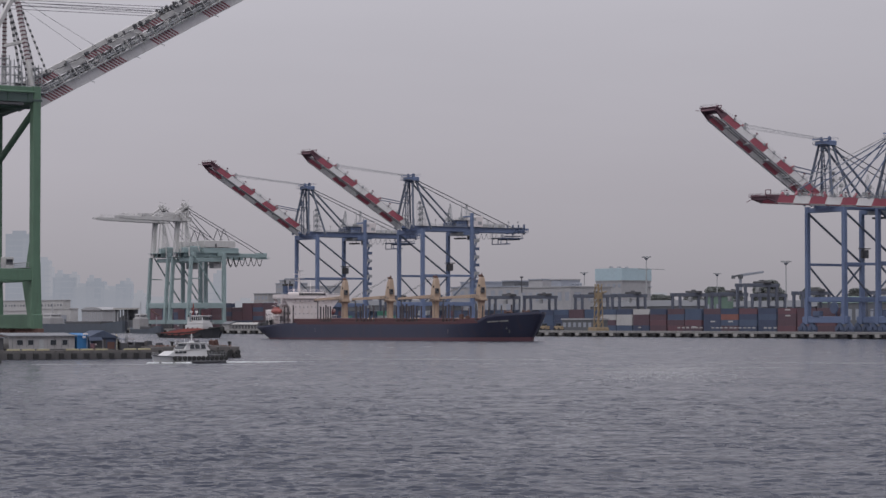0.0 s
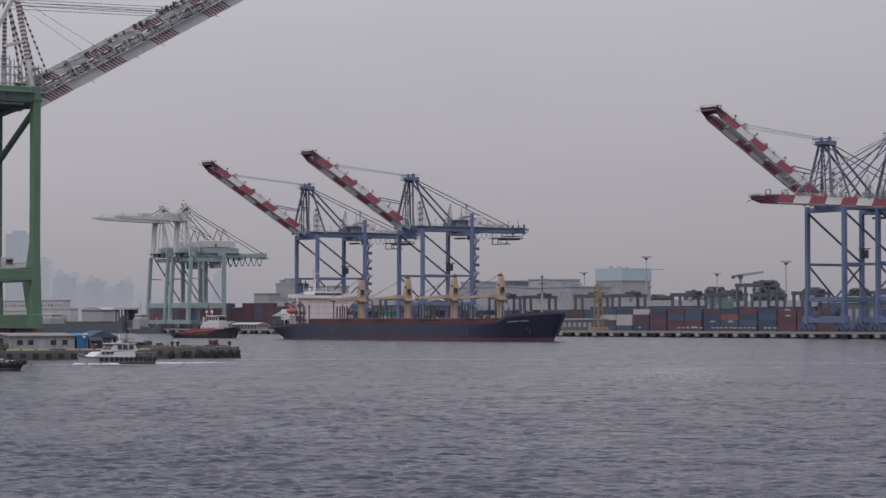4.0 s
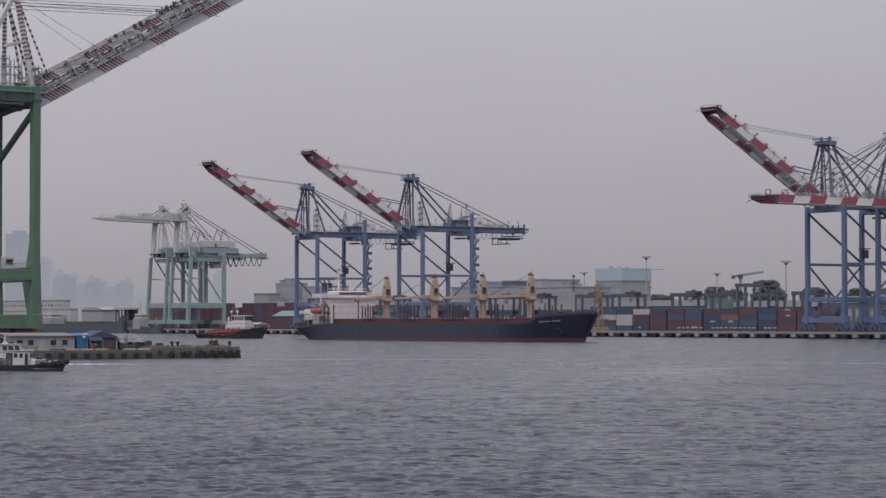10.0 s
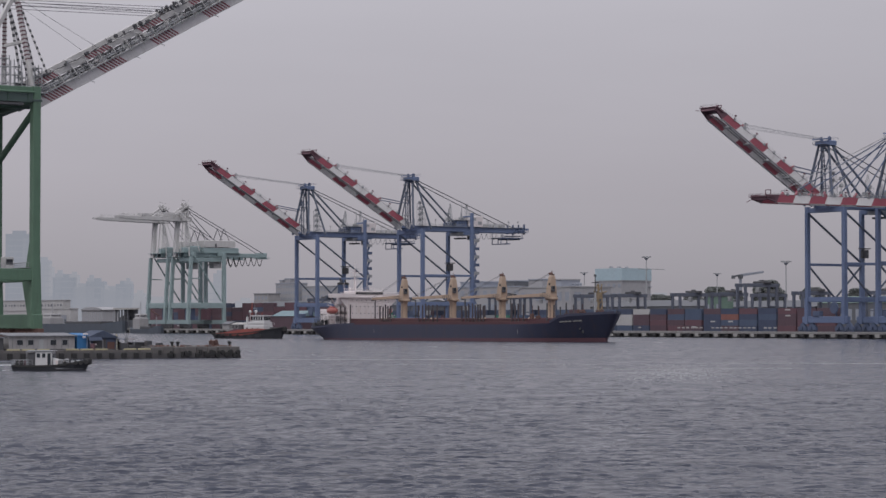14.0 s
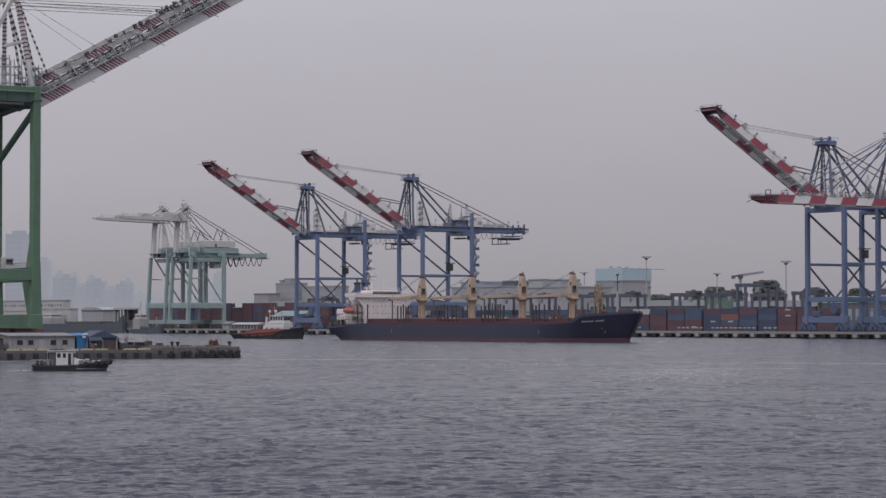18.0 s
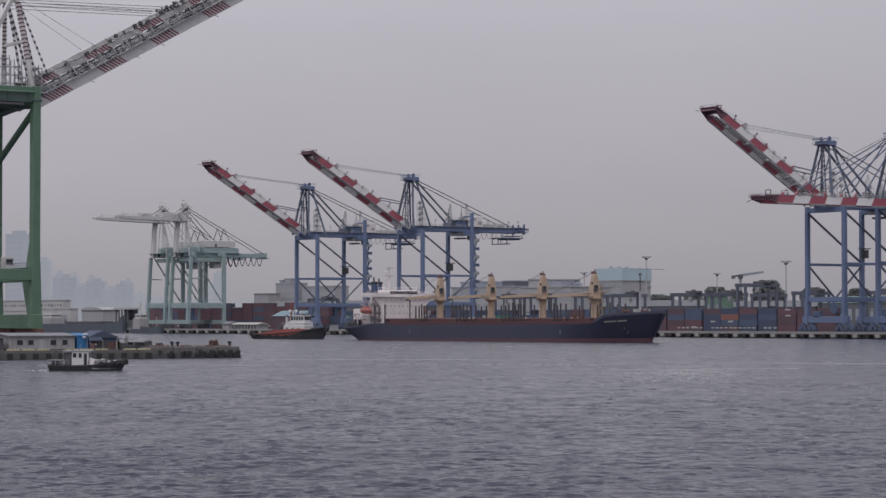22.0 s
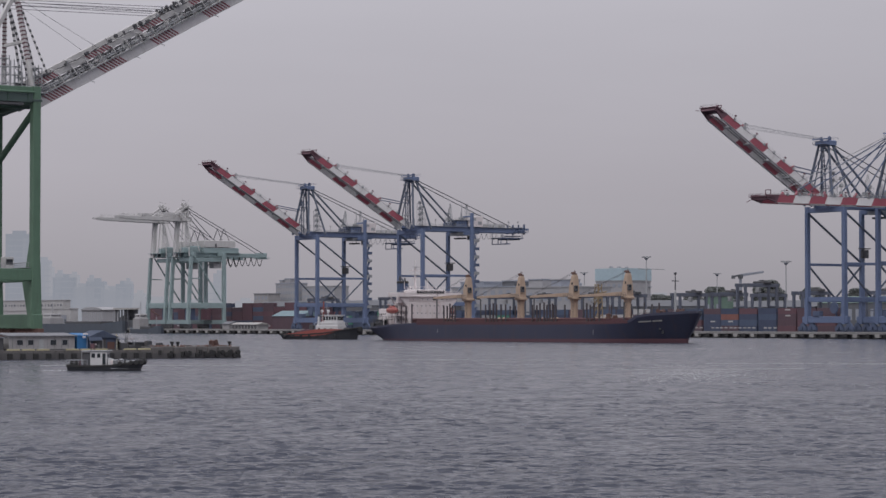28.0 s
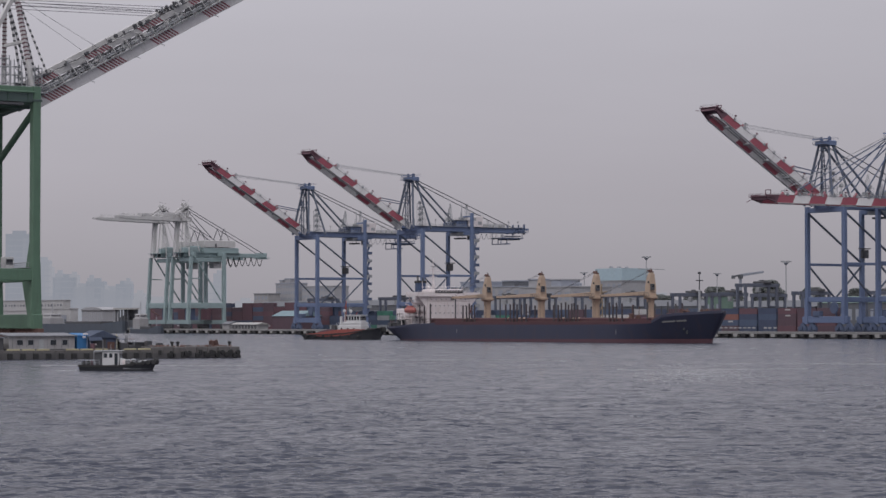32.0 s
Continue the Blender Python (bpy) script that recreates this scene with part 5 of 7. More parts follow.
def bulk_carrier():
    c = thing("bulk_carrier", pose(0, 0, 0), "navy geared bulk carrier with red boot top and white bridge house", "ship")
    # stations: x at deck, x at waterline, half-breadth below, at waterline, at deck, deck height
    st = [(-93.5, -88.0, 2.0, 6.0, 11.0, 4.5), (-90, -86, 5.0, 9.5, 13.0, 4.4), (-82, -80, 9, 12.8, 14.6, 4.6), (-70, -69, 13, 14.6, 15, 5.4), (-55, -55, 14.8, 15, 15, 5.8),
          (-20, -20, 15, 15, 15, 5.9), (20, 20, 15, 15, 15, 5.9), (48, 48, 14.5, 14.8, 15, 6.0), (57.0, 56.6, 12.9, 13.9, 14.7, 6.1), (67.6, 66.2, 8.8, 11.0, 13.3, 6.4),
          (71.4, 69.6, 7.1, 9.3, 12.3, 8.3), (76, 73.5, 4.8, 7.0, 10.4, 8.9), (82, 78.5, 1.8, 3.2, 6.2, 9.3), (85.8, 80.9, 0.5, 1.1, 2.6, 9.6), (87.2, 81.6, 0.15, 0.25, 0.5, 9.7)]
    rows = []
    for xd, xw, b0, b1, b2, zd in st:
        red = 0.45 + 0.95 * (xd + 93.5) / 180.7           # she trims by the stern: more red shows forward
        f = red / zd
        bm_ = b1 + (b2 - b1) * f * 0.6
        xm = xw + (xd - xw) * f * 0.6
        bu, xu, zu = b1 + (b2 - b1) * 0.6, xw + (xd - xw) * 0.62, zd * 0.6
        rows.append((xd, (b0, b1, bm_, bu, b2), (xw - (0 if xd < 0 else 0.4), xw, xm, xu, xd), (-5.0, -0.1, red, zu, zd)))

    def side(x, z):
        """Half-breadth of the shell at x and height z."""
        ring = []
        for r in rows:
            k = min(3, max(0, sum(z > q for q in r[3][1:4])))
            f = (z - r[3][k]) / (r[3][k + 1] - r[3][k])
            ring.append((r[2][k] + f * (r[2][k + 1] - r[2][k]), r[1][k] + f * (r[1][k + 1] - r[1][k])))
        for p, q in zip(ring, ring[1:]):
            if p[0] <= x <= q[0]:
                return p[1] + (x - p[0]) / (q[0] - p[0]) * (q[1] - p[1])
        return 0.3

    part("hull", hull(rows, None, 2, 4), M["navy"], c, smooth=True)
    part("boot_top", hull(rows, None, 0, 2), M["antifoul"], c, "dull red boot top at the waterline", smooth=True)
    for s_ in (-1, 1):
        for (a, b) in zip(st[4:9], st[5:10]):
            part("bulwark", G().beam((a[0], s_ * (a[4] - 0.1), a[5] + 0.42), (b[0], s_ * (b[4] - 0.1), b[5] + 0.42), 0.16, 0.95), M["oxide"], c)
    g = G()
    for s_ in (-1, 1):
        for (a, b) in zip(st[:4], st[1:5]):
            g.beam((a[0], s_ * (a[4] - 0.1), a[5] + 0.3), (b[0], s_ * (b[4] - 0.1), b[5] + 0.3), 0.16, 0.7)
    part("stern_bulwark", g, M["navy"], c)
    g = G()
    for s_ in (-1, 1):
        g.rail((-92.5, s_ * 11.2, 5.0), (-80, s_ * 14.2, 5.1), 1.2, 1.6, 0.08)
    part("stern_railing", g, M["dark"], c)
    g = G()
    for s_ in (-1, 1):
        for (a, b) in zip(st[9:14], st[10:15]):
            g.beam((a[0], s_ * max(0.2, a[4] - 0.1), a[5] + 0.3), (b[0], s_ * max(0.2, b[4] - 0.1), b[5] + 0.35), 0.15, 0.9)
    part("forecastle_bulwark", g, M["navy"], c)
    for s_ in (-1, 1):
        for k in range(14):
            if k != 8:
                x0, x1, z0 = 71.5 + k * 0.5, 71.92 + k * 0.5, 6.6 + 0.03 * k
                z1 = z0 + (0.42, 0.5, 0.46)[k % 3]
                quad = [(x, s_ * (side(x, z) + 0.12), z) for x, z in ((x0, z0), (x1, z0), (x1, z1), (x0, z1))]
                part("name_bar", G().hexa([(x, y - 0.12, z) for x, y, z in quad] + [(x, y + 0.12, z) for x, y, z in quad]), M["concrete_cap"], c, "pale unreadable bar of the ship's name")
        for x in (-41, 51.4):
            part("draught_mark", G().box(x, x + 0.16, s_ * 15.0 - 0.03, s_ * 15.0 + 0.03, 2.8, 4.2), M["c_grey"], c)
        ay = s_ * side(77.2, 3.6)
        part("anchor", G().cbox(76.6, 77.6, ay - 0.25, ay + 0.25, 3.0, 4.2, 0.15), M["blackhull"], c)
        part("hawse_pipe", G().cbox(76.3, 77.3, s_ * side(76.8, 4.6) - 0.2, s_ * side(76.8, 4.6) + 0.2, 4.2, 5.0, 0.2), M["blackhull"], c)
    # hatches
    for x0, x1 in ((-64, -50), (-37, -16), (-4.5, 16), (27, 46), (53, 58)):
        h = part("hatch_coaming", G().cbox(x0, x1, -11.2, 11.2, 5.7, 7.4, 0.2), M["oxide"], c)
        for k in range(2):
            xm = x0 + (x1 - x0) * k / 2
            part("hatch_cover", G().cbox(xm + 0.1, xm + (x1 - x0) / 2 - 0.1, -11.6, 11.6, 7.4, 8.1, 0.15), M["oxide"], h)
    for s_ in (-1, 1):
        part("side_coaming", G().box(-57, 65.5, s_ * 13.2 - 0.12, s_ * 13.2 + 0.12, 5.6, 7.9), M["oxide"], c, "dark red side coaming along the deck")
    g = G()
    for s_ in (-1, 1):
        g.rail((-64, s_ * 14.7, 6.0), (56, s_ * 14.7, 6.0), 1.9, 3.0, 0.05)
    part("deck_railing", g, M["rust"], c)
    # log stanchions
    for x in (-66.5, -63.5, -59.5, -38.5, -36.3, -34.6, -33.0, -31.3, -12.2, -9.5, -7.5, -5.5, -2.8, 0.0, 15.8, 18.4, 20.2, 22.6, 24.2, 26.0, 27.4, 29.3, 46.6, 48.5, 50.4, 53.4):
        for y in (-13.9, 13.9):
            if y < 0 or x in (-36.3, -33.0, -9.5, -2.8, 24.2, 50.4, -63.5):
                part("log_stanchion", G().beam((x, y, 5.8), (x, y, 13.0 + 0.45 * math.sin(x * 2.3)), 0.42, 0.45), M["post_brown"], c)
    # deck cranes, jibs stowed aft
    for x, aft in ((50.9, 26), (21.2, 25), (-10.2, 26.5), (-43.2, 22)):
        ped = part("crane_pedestal", G().turned((x, 0, 5.7), [(1.6, 0), (1.3, 1.6), (1.25, 8.0), (1.6, 8.9)], 20), M["buff"], c, "buff deck crane pedestal", smooth=True)
        part("crane_platform", G().turned((x, 0, 14.5), [(2.1, 0), (2.35, 0.2), (2.35, 0.8), (2.0, 0.9)], 20), M["buff"], ped)
        g = G().loft([[(x - 1.4, -1.4, 15.4), (x + 1.3, -1.4, 15.4), (x + 1.3, 1.4, 15.4), (x - 1.4, 1.4, 15.4)],
                      [(x - 1.25, -1.3, 18.6), (x + 1.2, -1.3, 18.6), (x + 1.2, 1.3, 18.6), (x - 1.25, 1.3, 18.6)],
                      [(x - 0.5, -0.85, 22.6), (x + 1.0, -0.85, 22.6), (x + 1.0, 0.85, 22.6), (x - 0.5, 0.85, 22.6)],
                      [(x - 0.3, -0.6, 23.2), (x + 0.8, -0.6, 23.2), (x + 0.8, 0.6, 23.2), (x - 0.3, 0.6, 23.2)]])
        tower = part("crane_tower", g, M["buff"], c, "buff deck crane tower")
        part("crane_head", G().cbox(x - 0.4, x + 0.9, -0.7, 0.7, 23.2, 23.6, 0.1).turned((x - 0.5, 0, 23.7), [(0.35, -0.7), (0.45, 0), (0.35, 0.7)], 10, "y").tube((x + 0.6, -0.3, 23.6), (x + 0.6, -0.3, 24.7), 0.12, n=5).tube((x + 0.2, 0.4, 23.6), (x + 0.3, 0.4, 24.4), 0.1, n=5), M["rust"], tower)
        part("tower_cabin", G().cbox(x + 1.1, x + 1.9, -1.1, 0.3, 17.4, 19.4, 0.1), M["dark"], tower)
        part("crane_window", G().box(x + 1.88, x + 1.94, -0.9, 0.1, 18.3, 19.2).box(x + 0.2, x + 0.7, -1.36, -1.2, 19.6, 20.4), M["glass"], tower)
        jib = part("jib", G().beam((x - 1.8, -0.9, 16.3), (x - aft, -0.45, 15.7), 0.6, 1.3, 0.4, 0.7).beam((x - 1.8, 0.9, 16.3), (x - aft, 0.45, 15.7), 0.6, 1.3, 0.4, 0.7), M["buff"], c, "buff jib stowed level")
        g = G()
        for k in range(8):
            xx = x - 3 - k * (aft - 4) / 8
            g.tube((xx, -0.8, 16.4), (xx - 1.6, 0.8, 16.2), 0.1, n=4)
        part("jib_lacing", g, M["buff"], jib)
        part("hook_block", G().cbox(x - aft - 0.6, x - aft + 0.3, -0.5, 0.5, 14.9, 16.2, 0.15), M["dark"], jib)
        for y in (-0.5, 0.5):
            part("luffing_rope", G().tube((x - 0.6, y, 23.7), (x - aft + 0.6, y * 0.8, 16.4), 0.06, n=4), M["cable"], jib)
        part("jib_rest", G().beam((x - aft + 1.5, 0, 7.4), (x - aft + 1.5, 0, 15.1), 0.35, 0.4), M["dark"], c)
        part("crane_ladder", G().rail((x + 1.5, -2.05, 6), (x + 2.2, -2.05, 6), 8.5, 1.0, 0.06).box(x - 2.6, x + 2.6, -2.9, -2.2, 15.4, 15.5).rail((x - 2.6, -2.9, 15.5), (x + 2.6, -2.9, 15.5), 1.0, 1.2, 0.05), M["dark"], c)
    for x in (50.9, 21.2, -10.2, -43.2):
        part("mast_house", G().cbox(x - 3.4, x + 3.4, -6.5, 6.5, 5.7, 8.3, 0.15), M["oxide"], c)
        for y in (-8.5, -10.5, 8.5):
            part("deck_ventilator", G().turned((x + 1.5, y, 5.8), [(0.35, 0), (0.35, 1.6), (0.6, 1.9), (0.6, 2.3), (0.2, 2.6)], 10), M["buff"], c)
        part("deck_locker", G().cbox(x - 2.5, x - 1.0, -12.6, -11.2, 5.8, 7.4, 0.1), M["shipwhite"], c)
    # accommodation
    W = M["shipwhite"]
    house = part("bridge_house", G().cbox(-81, -70.8, -9.4, 9.4, 5.6, 14.2, 0.2), W, c, "white accommodation block")
    house.matrix_basis = pose(2.5, 0, 0)
    part("upper_house", G().cbox(-80, -70.9, -9.2, 9.2, 14.2, 16.4, 0.2), W, house)
    part("wheelhouse", G().cbox(-79, -70.4, -6.5, 6.5, 16.4, 18.9, 0.25), W, house)
    part("wing_deck", G().cbox(-78.5, -70.2, -13.7, 13.7, 16.2, 16.75, 0.1), W, house)
    for s_ in (-1, 1):
        part("wing_bulwark", G().box(-78.5, -70.2, s_ * 13.7 - 0.08, s_ * 13.7 + 0.08, 16.7, 17.8).box(-70.4, -70.2, min(s_ * 6.5, s_ * 13.7), max(s_ * 6.5, s_ * 13.7), 16.7, 17.8), W, house)
        part("wing_bracket", G().hexa([(-71.4, s_ * 9.3, 11.6), (-71.0, s_ * 9.3, 11.6), (-71.0, s_ * 9.5, 12.0), (-71.4, s_ * 9.5, 12.0),
                                       (-71.4, s_ * 9.3, 16.3), (-71.0, s_ * 9.3, 16.3), (-71.0, s_ * 13.5, 16.3), (-71.4, s_ * 13.5, 16.3)]), W, house)
        part("wing_strut", G().beam((-77.5, s_ * 13.3, 16.2), (-77.5, s_ * 9.6, 11.0), 0.3, 0.4), W, house)
        for z in (8.4, 11.2, 14.0):
            part("side_deck", G().box(-82, -71, min(s_ * 9.7, s_ * 11.2), max(s_ * 9.7, s_ * 11.2), z - 0.1, z).rail((-82, s_ * 11.1, z), (-71, s_ * 11.1, z), 1.1, 1.5, 0.05), W, house)
    for k in range(10):
        y = -6.2 + k * 1.25
        part("bridge_window", G().box(-70.42, -70.3, y, y + 1.05, 17.5, 18.5), M["glass"], house)
    for z, n in ((12.6, 9), (9.9, 9), (15.0, 8)):
        for k in range(n):
            y = -7.6 + k * 15.2 / (n - 1)
            part("porthole_window", G().box(-70.86, -70.74, y - 0.16, y + 0.16, z, z + 0.42), M["slate"], house)
    for z in (7.2, 9.9, 12.6):
        for k in range(5):
            part("porthole_window", G().box(-79.6 + k * 1.9, -79.1 + k * 1.9, -9.87, -9.75, z, z + 0.55), M["glass"], house)
    part("house_door", G().box(-70.87, -70.75, 3.0, 4.0, 6.0, 8.0), M["dark"], house)
    part("front_rail", G().rail((-70.6, -9.5, 14.25), (-70.6, 9.5, 14.25), 1.0, 1.6, 0.05).rail((-78.5, -6.3, 18.9), (-70.8, -6.3, 18.9), 1.0, 1.6, 0.05)
         .rail((-70.8, -6.3, 18.9), (-70.8, 6.3, 18.9), 1.0, 1.6, 0.05).rail((-70.3, -13.6, 17.8), (-70.3, 13.6, 17.8), 0.5, 2.0, 0.04), W, house)
    mast = part("radar_mast", G().beam((-78.5, 0, 19.2), (-78.5, 0, 27.5), 0.9, 0.9, 0.5, 0.5).tube((-78.5, 0, 27.5), (-78.5, 0, 30.2), 0.12), W, c, "white radar mast over the bridge")
    part("mast_yard", G().beam((-78.5, -2.6, 26.2), (-78.5, 2.6, 26.2), 0.25, 0.25).beam((-78.5, -1.6, 23.6), (-78.5, 1.6, 23.6), 0.5, 0.25), W, mast)
    part("radar_scanner", G().box(-78.1, -77.7, -2.0, 2.0, 24.3, 24.6).box(-78.2, -77.6, -1.4, 1.4, 27.4, 27.65), M["grey"], mast)
    part("antenna_dome", G().turned((-75, -4.5, 18.9), [(0.15, 0), (0.15, 0.5), (0.4, 0.7), (0.4, 1.1), (0.15, 1.35)], 12), W, c)
    part("signal_mast", G().tube((-76, 4, 19.2), (-76, 4, 23), 0.1), W, c)
    part("signal_mast", G().tube((-76, -6.5, 19.2), (-76, -6.5, 22), 0.08), W, c)
    funnel = part("funnel", G().cbox(-85.2, -82.2, -4.0, -0.4, 12, 22.0, 0.5), M["funnel"], c, "dark blue funnel")
    part("funnel_cap", G().cbox(-85.3, -82.1, -4.1, -0.3, 21.4, 22.3, 0.3), M["black"], funnel)
    part("exhaust_pipe", G().tube((-84.3, -3.0, 22.0), (-84.5, -3.0, 24.0), 0.35).tube((-83.2, -1.4, 22.0), (-83.4, -1.4, 23.4), 0.3), M["dark"], funnel)
    part("engine_casing", G().cbox(-86.6, -81, -6.5, 6.5, 5.4, 12.2, 0.2), W, c)
    aft = part("aft_house", G().cbox(-89.0, -83, -9.6, 9.6, 4.4, 11.8, 0.2), W, c, "white after deckhouse")
    # Shade of two recesses, painted as dark panels on the flat house side.
    for x0, x1, y0 in ((-88.4, -86.6, -9.68), (-86.0, -83.6, -9.68)):
        part("deck_recess", G().box(x0, x1, y0, y0 + 0.1, 4.9, 7.4), M["dark"], aft)
    part("mooring_deck", G().box(-88.5, -79, -12.6, -9.6, 7.5, 7.75).rail((-88.3, -12.5, 7.7), (-79, -12.5, 7.7), 1.1, 1.4, 0.07), M["dark"], aft)
    for k in range(6):
        part("deck_post", G().tube((-88.2 + k * 1.8, -12.4, 4.4), (-88.2 + k * 1.8, -12.4, 7.5), 0.16, n=6), M["dark"], aft)
    part("deck_machinery", G().cbox(-90.5, -88.2, -12.2, -10.4, 4.5, 6.6, 0.2).cbox(-86.8, -84.0, -12.6, -10.6, 4.6, 6.9, 0.2).cbox(-82.8, -80.6, -13.0, -11.0, 4.7, 6.4, 0.2), M["dark"], aft)
    for k in range(4):
        part("aft_window", G().box(-88.3 + k * 1.2, -87.8 + k * 1.2, -9.67, -9.58, 9.2, 10.0), M["glass"], aft)
    part("poop_railing", G().rail((-93, -10.5, 5.3), (-81, -14.0, 5.3), 1.2, 1.2, 0.06).rail((-93, -10.5, 5.3), (-93, 10.5, 5.3), 1.2, 1.5, 0.06), M["dark"], c)
    for x, y in ((-91, -8.6), (-86.5, -11.2), (-82, -12.4), (-91, 3.0)):
        part("mooring_winch", G().cbox(x - 0.9, x + 0.9, y - 0.5, y + 0.5, 5.4, 6.2, 0.1).turned((x, y, 6.6), [(0.7, -0.8), (0.7, -0.65), (0.35, -0.6), (0.35, 0.6), (0.7, 0.65), (0.7, 0.8)], 12, "y"), M["dark"], c)
    # lifeboats on davits
    for s_ in (-1, 1):
        lb = part("lifeboat", G().loft([[(-78.6 + 0.2, s_ * 12.6 + 0.3 * math.cos(t), 11.2 + 0.4 * math.sin(t)) for t in [2 * math.pi * i / 12 for i in range(12)]]] +
                                       [[(-78.6 + q * 7.4, s_ * 12.6 + 1.25 * w * math.cos(t), 11.2 + 1.25 * w * math.sin(t) * (1.0 if math.sin(t) < 0 else 0.9)) for t in [2 * math.pi * i / 12 for i in range(12)]]
                                        for q, w in ((0.12, 0.75), (0.3, 1.0), (0.7, 1.0), (0.88, 0.75))] +
                                       [[(-71.4, s_ * 12.6 + 0.3 * math.cos(t), 11.2 + 0.4 * math.sin(t)) for t in [2 * math.pi * i / 12 for i in range(12)]]]),
                  M["orange"], c, "orange enclosed lifeboat", smooth=True)
        part("lifeboat_canopy", G().cbox(-76.5, -73.5, s_ * 12.6 - 0.7, s_ * 12.6 + 0.7, 12.0, 12.8, 0.2), M["orange"], lb)
        for x in (-77.6, -72.4):
            part("davit", G().beam((x, s_ * 11, 8.5), (x, s_ * 11.6, 13.2), 0.3, 0.4).beam((x, s_ * 11.6, 13.2), (x, s_ * 13.2, 13.4), 0.3, 0.3), W, c)
        part("boat_deck", G().box(-80, -70.8, min(s_ * 9.7, s_ * 13.6), max(s_ * 9.7, s_ * 13.6), 9.2, 9.45), W, c)
        for x in (-79.5, -75, -71.2):
            part("boat_deck_post", G().tube((x, s_ * 13.4, 5.6), (x, s_ * 13.4, 9.3), 0.12, n=5), W, c)
    # forecastle gear
    fm = part("foremast", G().beam((76, 0, 8.6), (76, 0, 16.8), 0.8, 0.8, 0.5, 0.5), M["c_grey"], c, "pale grey lower foremast")
    part("foremast_top", G().tube((76, 0, 17.2), (76, 0, 22.6), 0.22, 0.14).beam((76, -1.4, 20.2), (76, 1.4, 20.2), 0.2, 0.3).cbox(75.6, 76.4, -0.4, 0.4, 22.3, 23.0, 0.1), M["dark"], fm)
    part("forecastle_railing", G().rail((71.6, -12.0, 8.4), (77, -9.5, 8.9), 1.2, 1.8, 0.05).rail((78, -8.4, 9.3), (86.6, -0.8, 9.9), 1.0, 2.0, 0.05).rail((71.6, 12, 8.4), (86.6, 0.8, 9.9), 1.1, 2.2, 0.05), M["dark"], c)
    for x, y in ((73.2, -4), (73.2, 4), (78.5, 0)):
        part("windlass", G().cbox(x - 1, x + 1, y - 0.8, y + 0.8, 8.3, 9.9, 0.15).turned((x, y, 10.3), [(0.8, -1.2), (0.8, -1), (0.4, -0.9), (0.4, 0.9), (0.8, 1), (0.8, 1.2)], 12, "y"), M["rust"], c)
    for k, x in enumerate((59.0, 61.0, 62.6, 64.0, 66.2)):
        part("vent_post", G().tube((x, -8 + k * 1.5, 6.1), (x + 0.2, -8 + k * 1.5, 13.4 - 0.7 * (k % 3)), 0.28, n=6), M["dark"], c)
    part("forecastle_store", G().cbox(67.4, 70.2, -7, 7, 6.2, 9.6, 0.1), M["oxide"], c)
    for x, y, h in ((56.5, -12.5, 3.2), (58.2, -11.0, 2.6), (64.5, -9.5, 1.6), (69.5, -7.5, 1.5), (73.5, -3.0, 1.7), (79.0, -2.0, 1.2)):
        part("deck_gear", G().cbox(x - 0.7, x + 0.7, y - 0.6, y + 0.6, 6.1 if x < 70 else 8.4, (6.4 if x < 70 else 8.9) + h, 0.15).tube((x + 0.3, y, 6.4 if x < 70 else 8.5), (x + 0.5, y, 9.2 + h), 0.12, n=5), M["rust"], c)
    return c


ship = bulk_carrier()


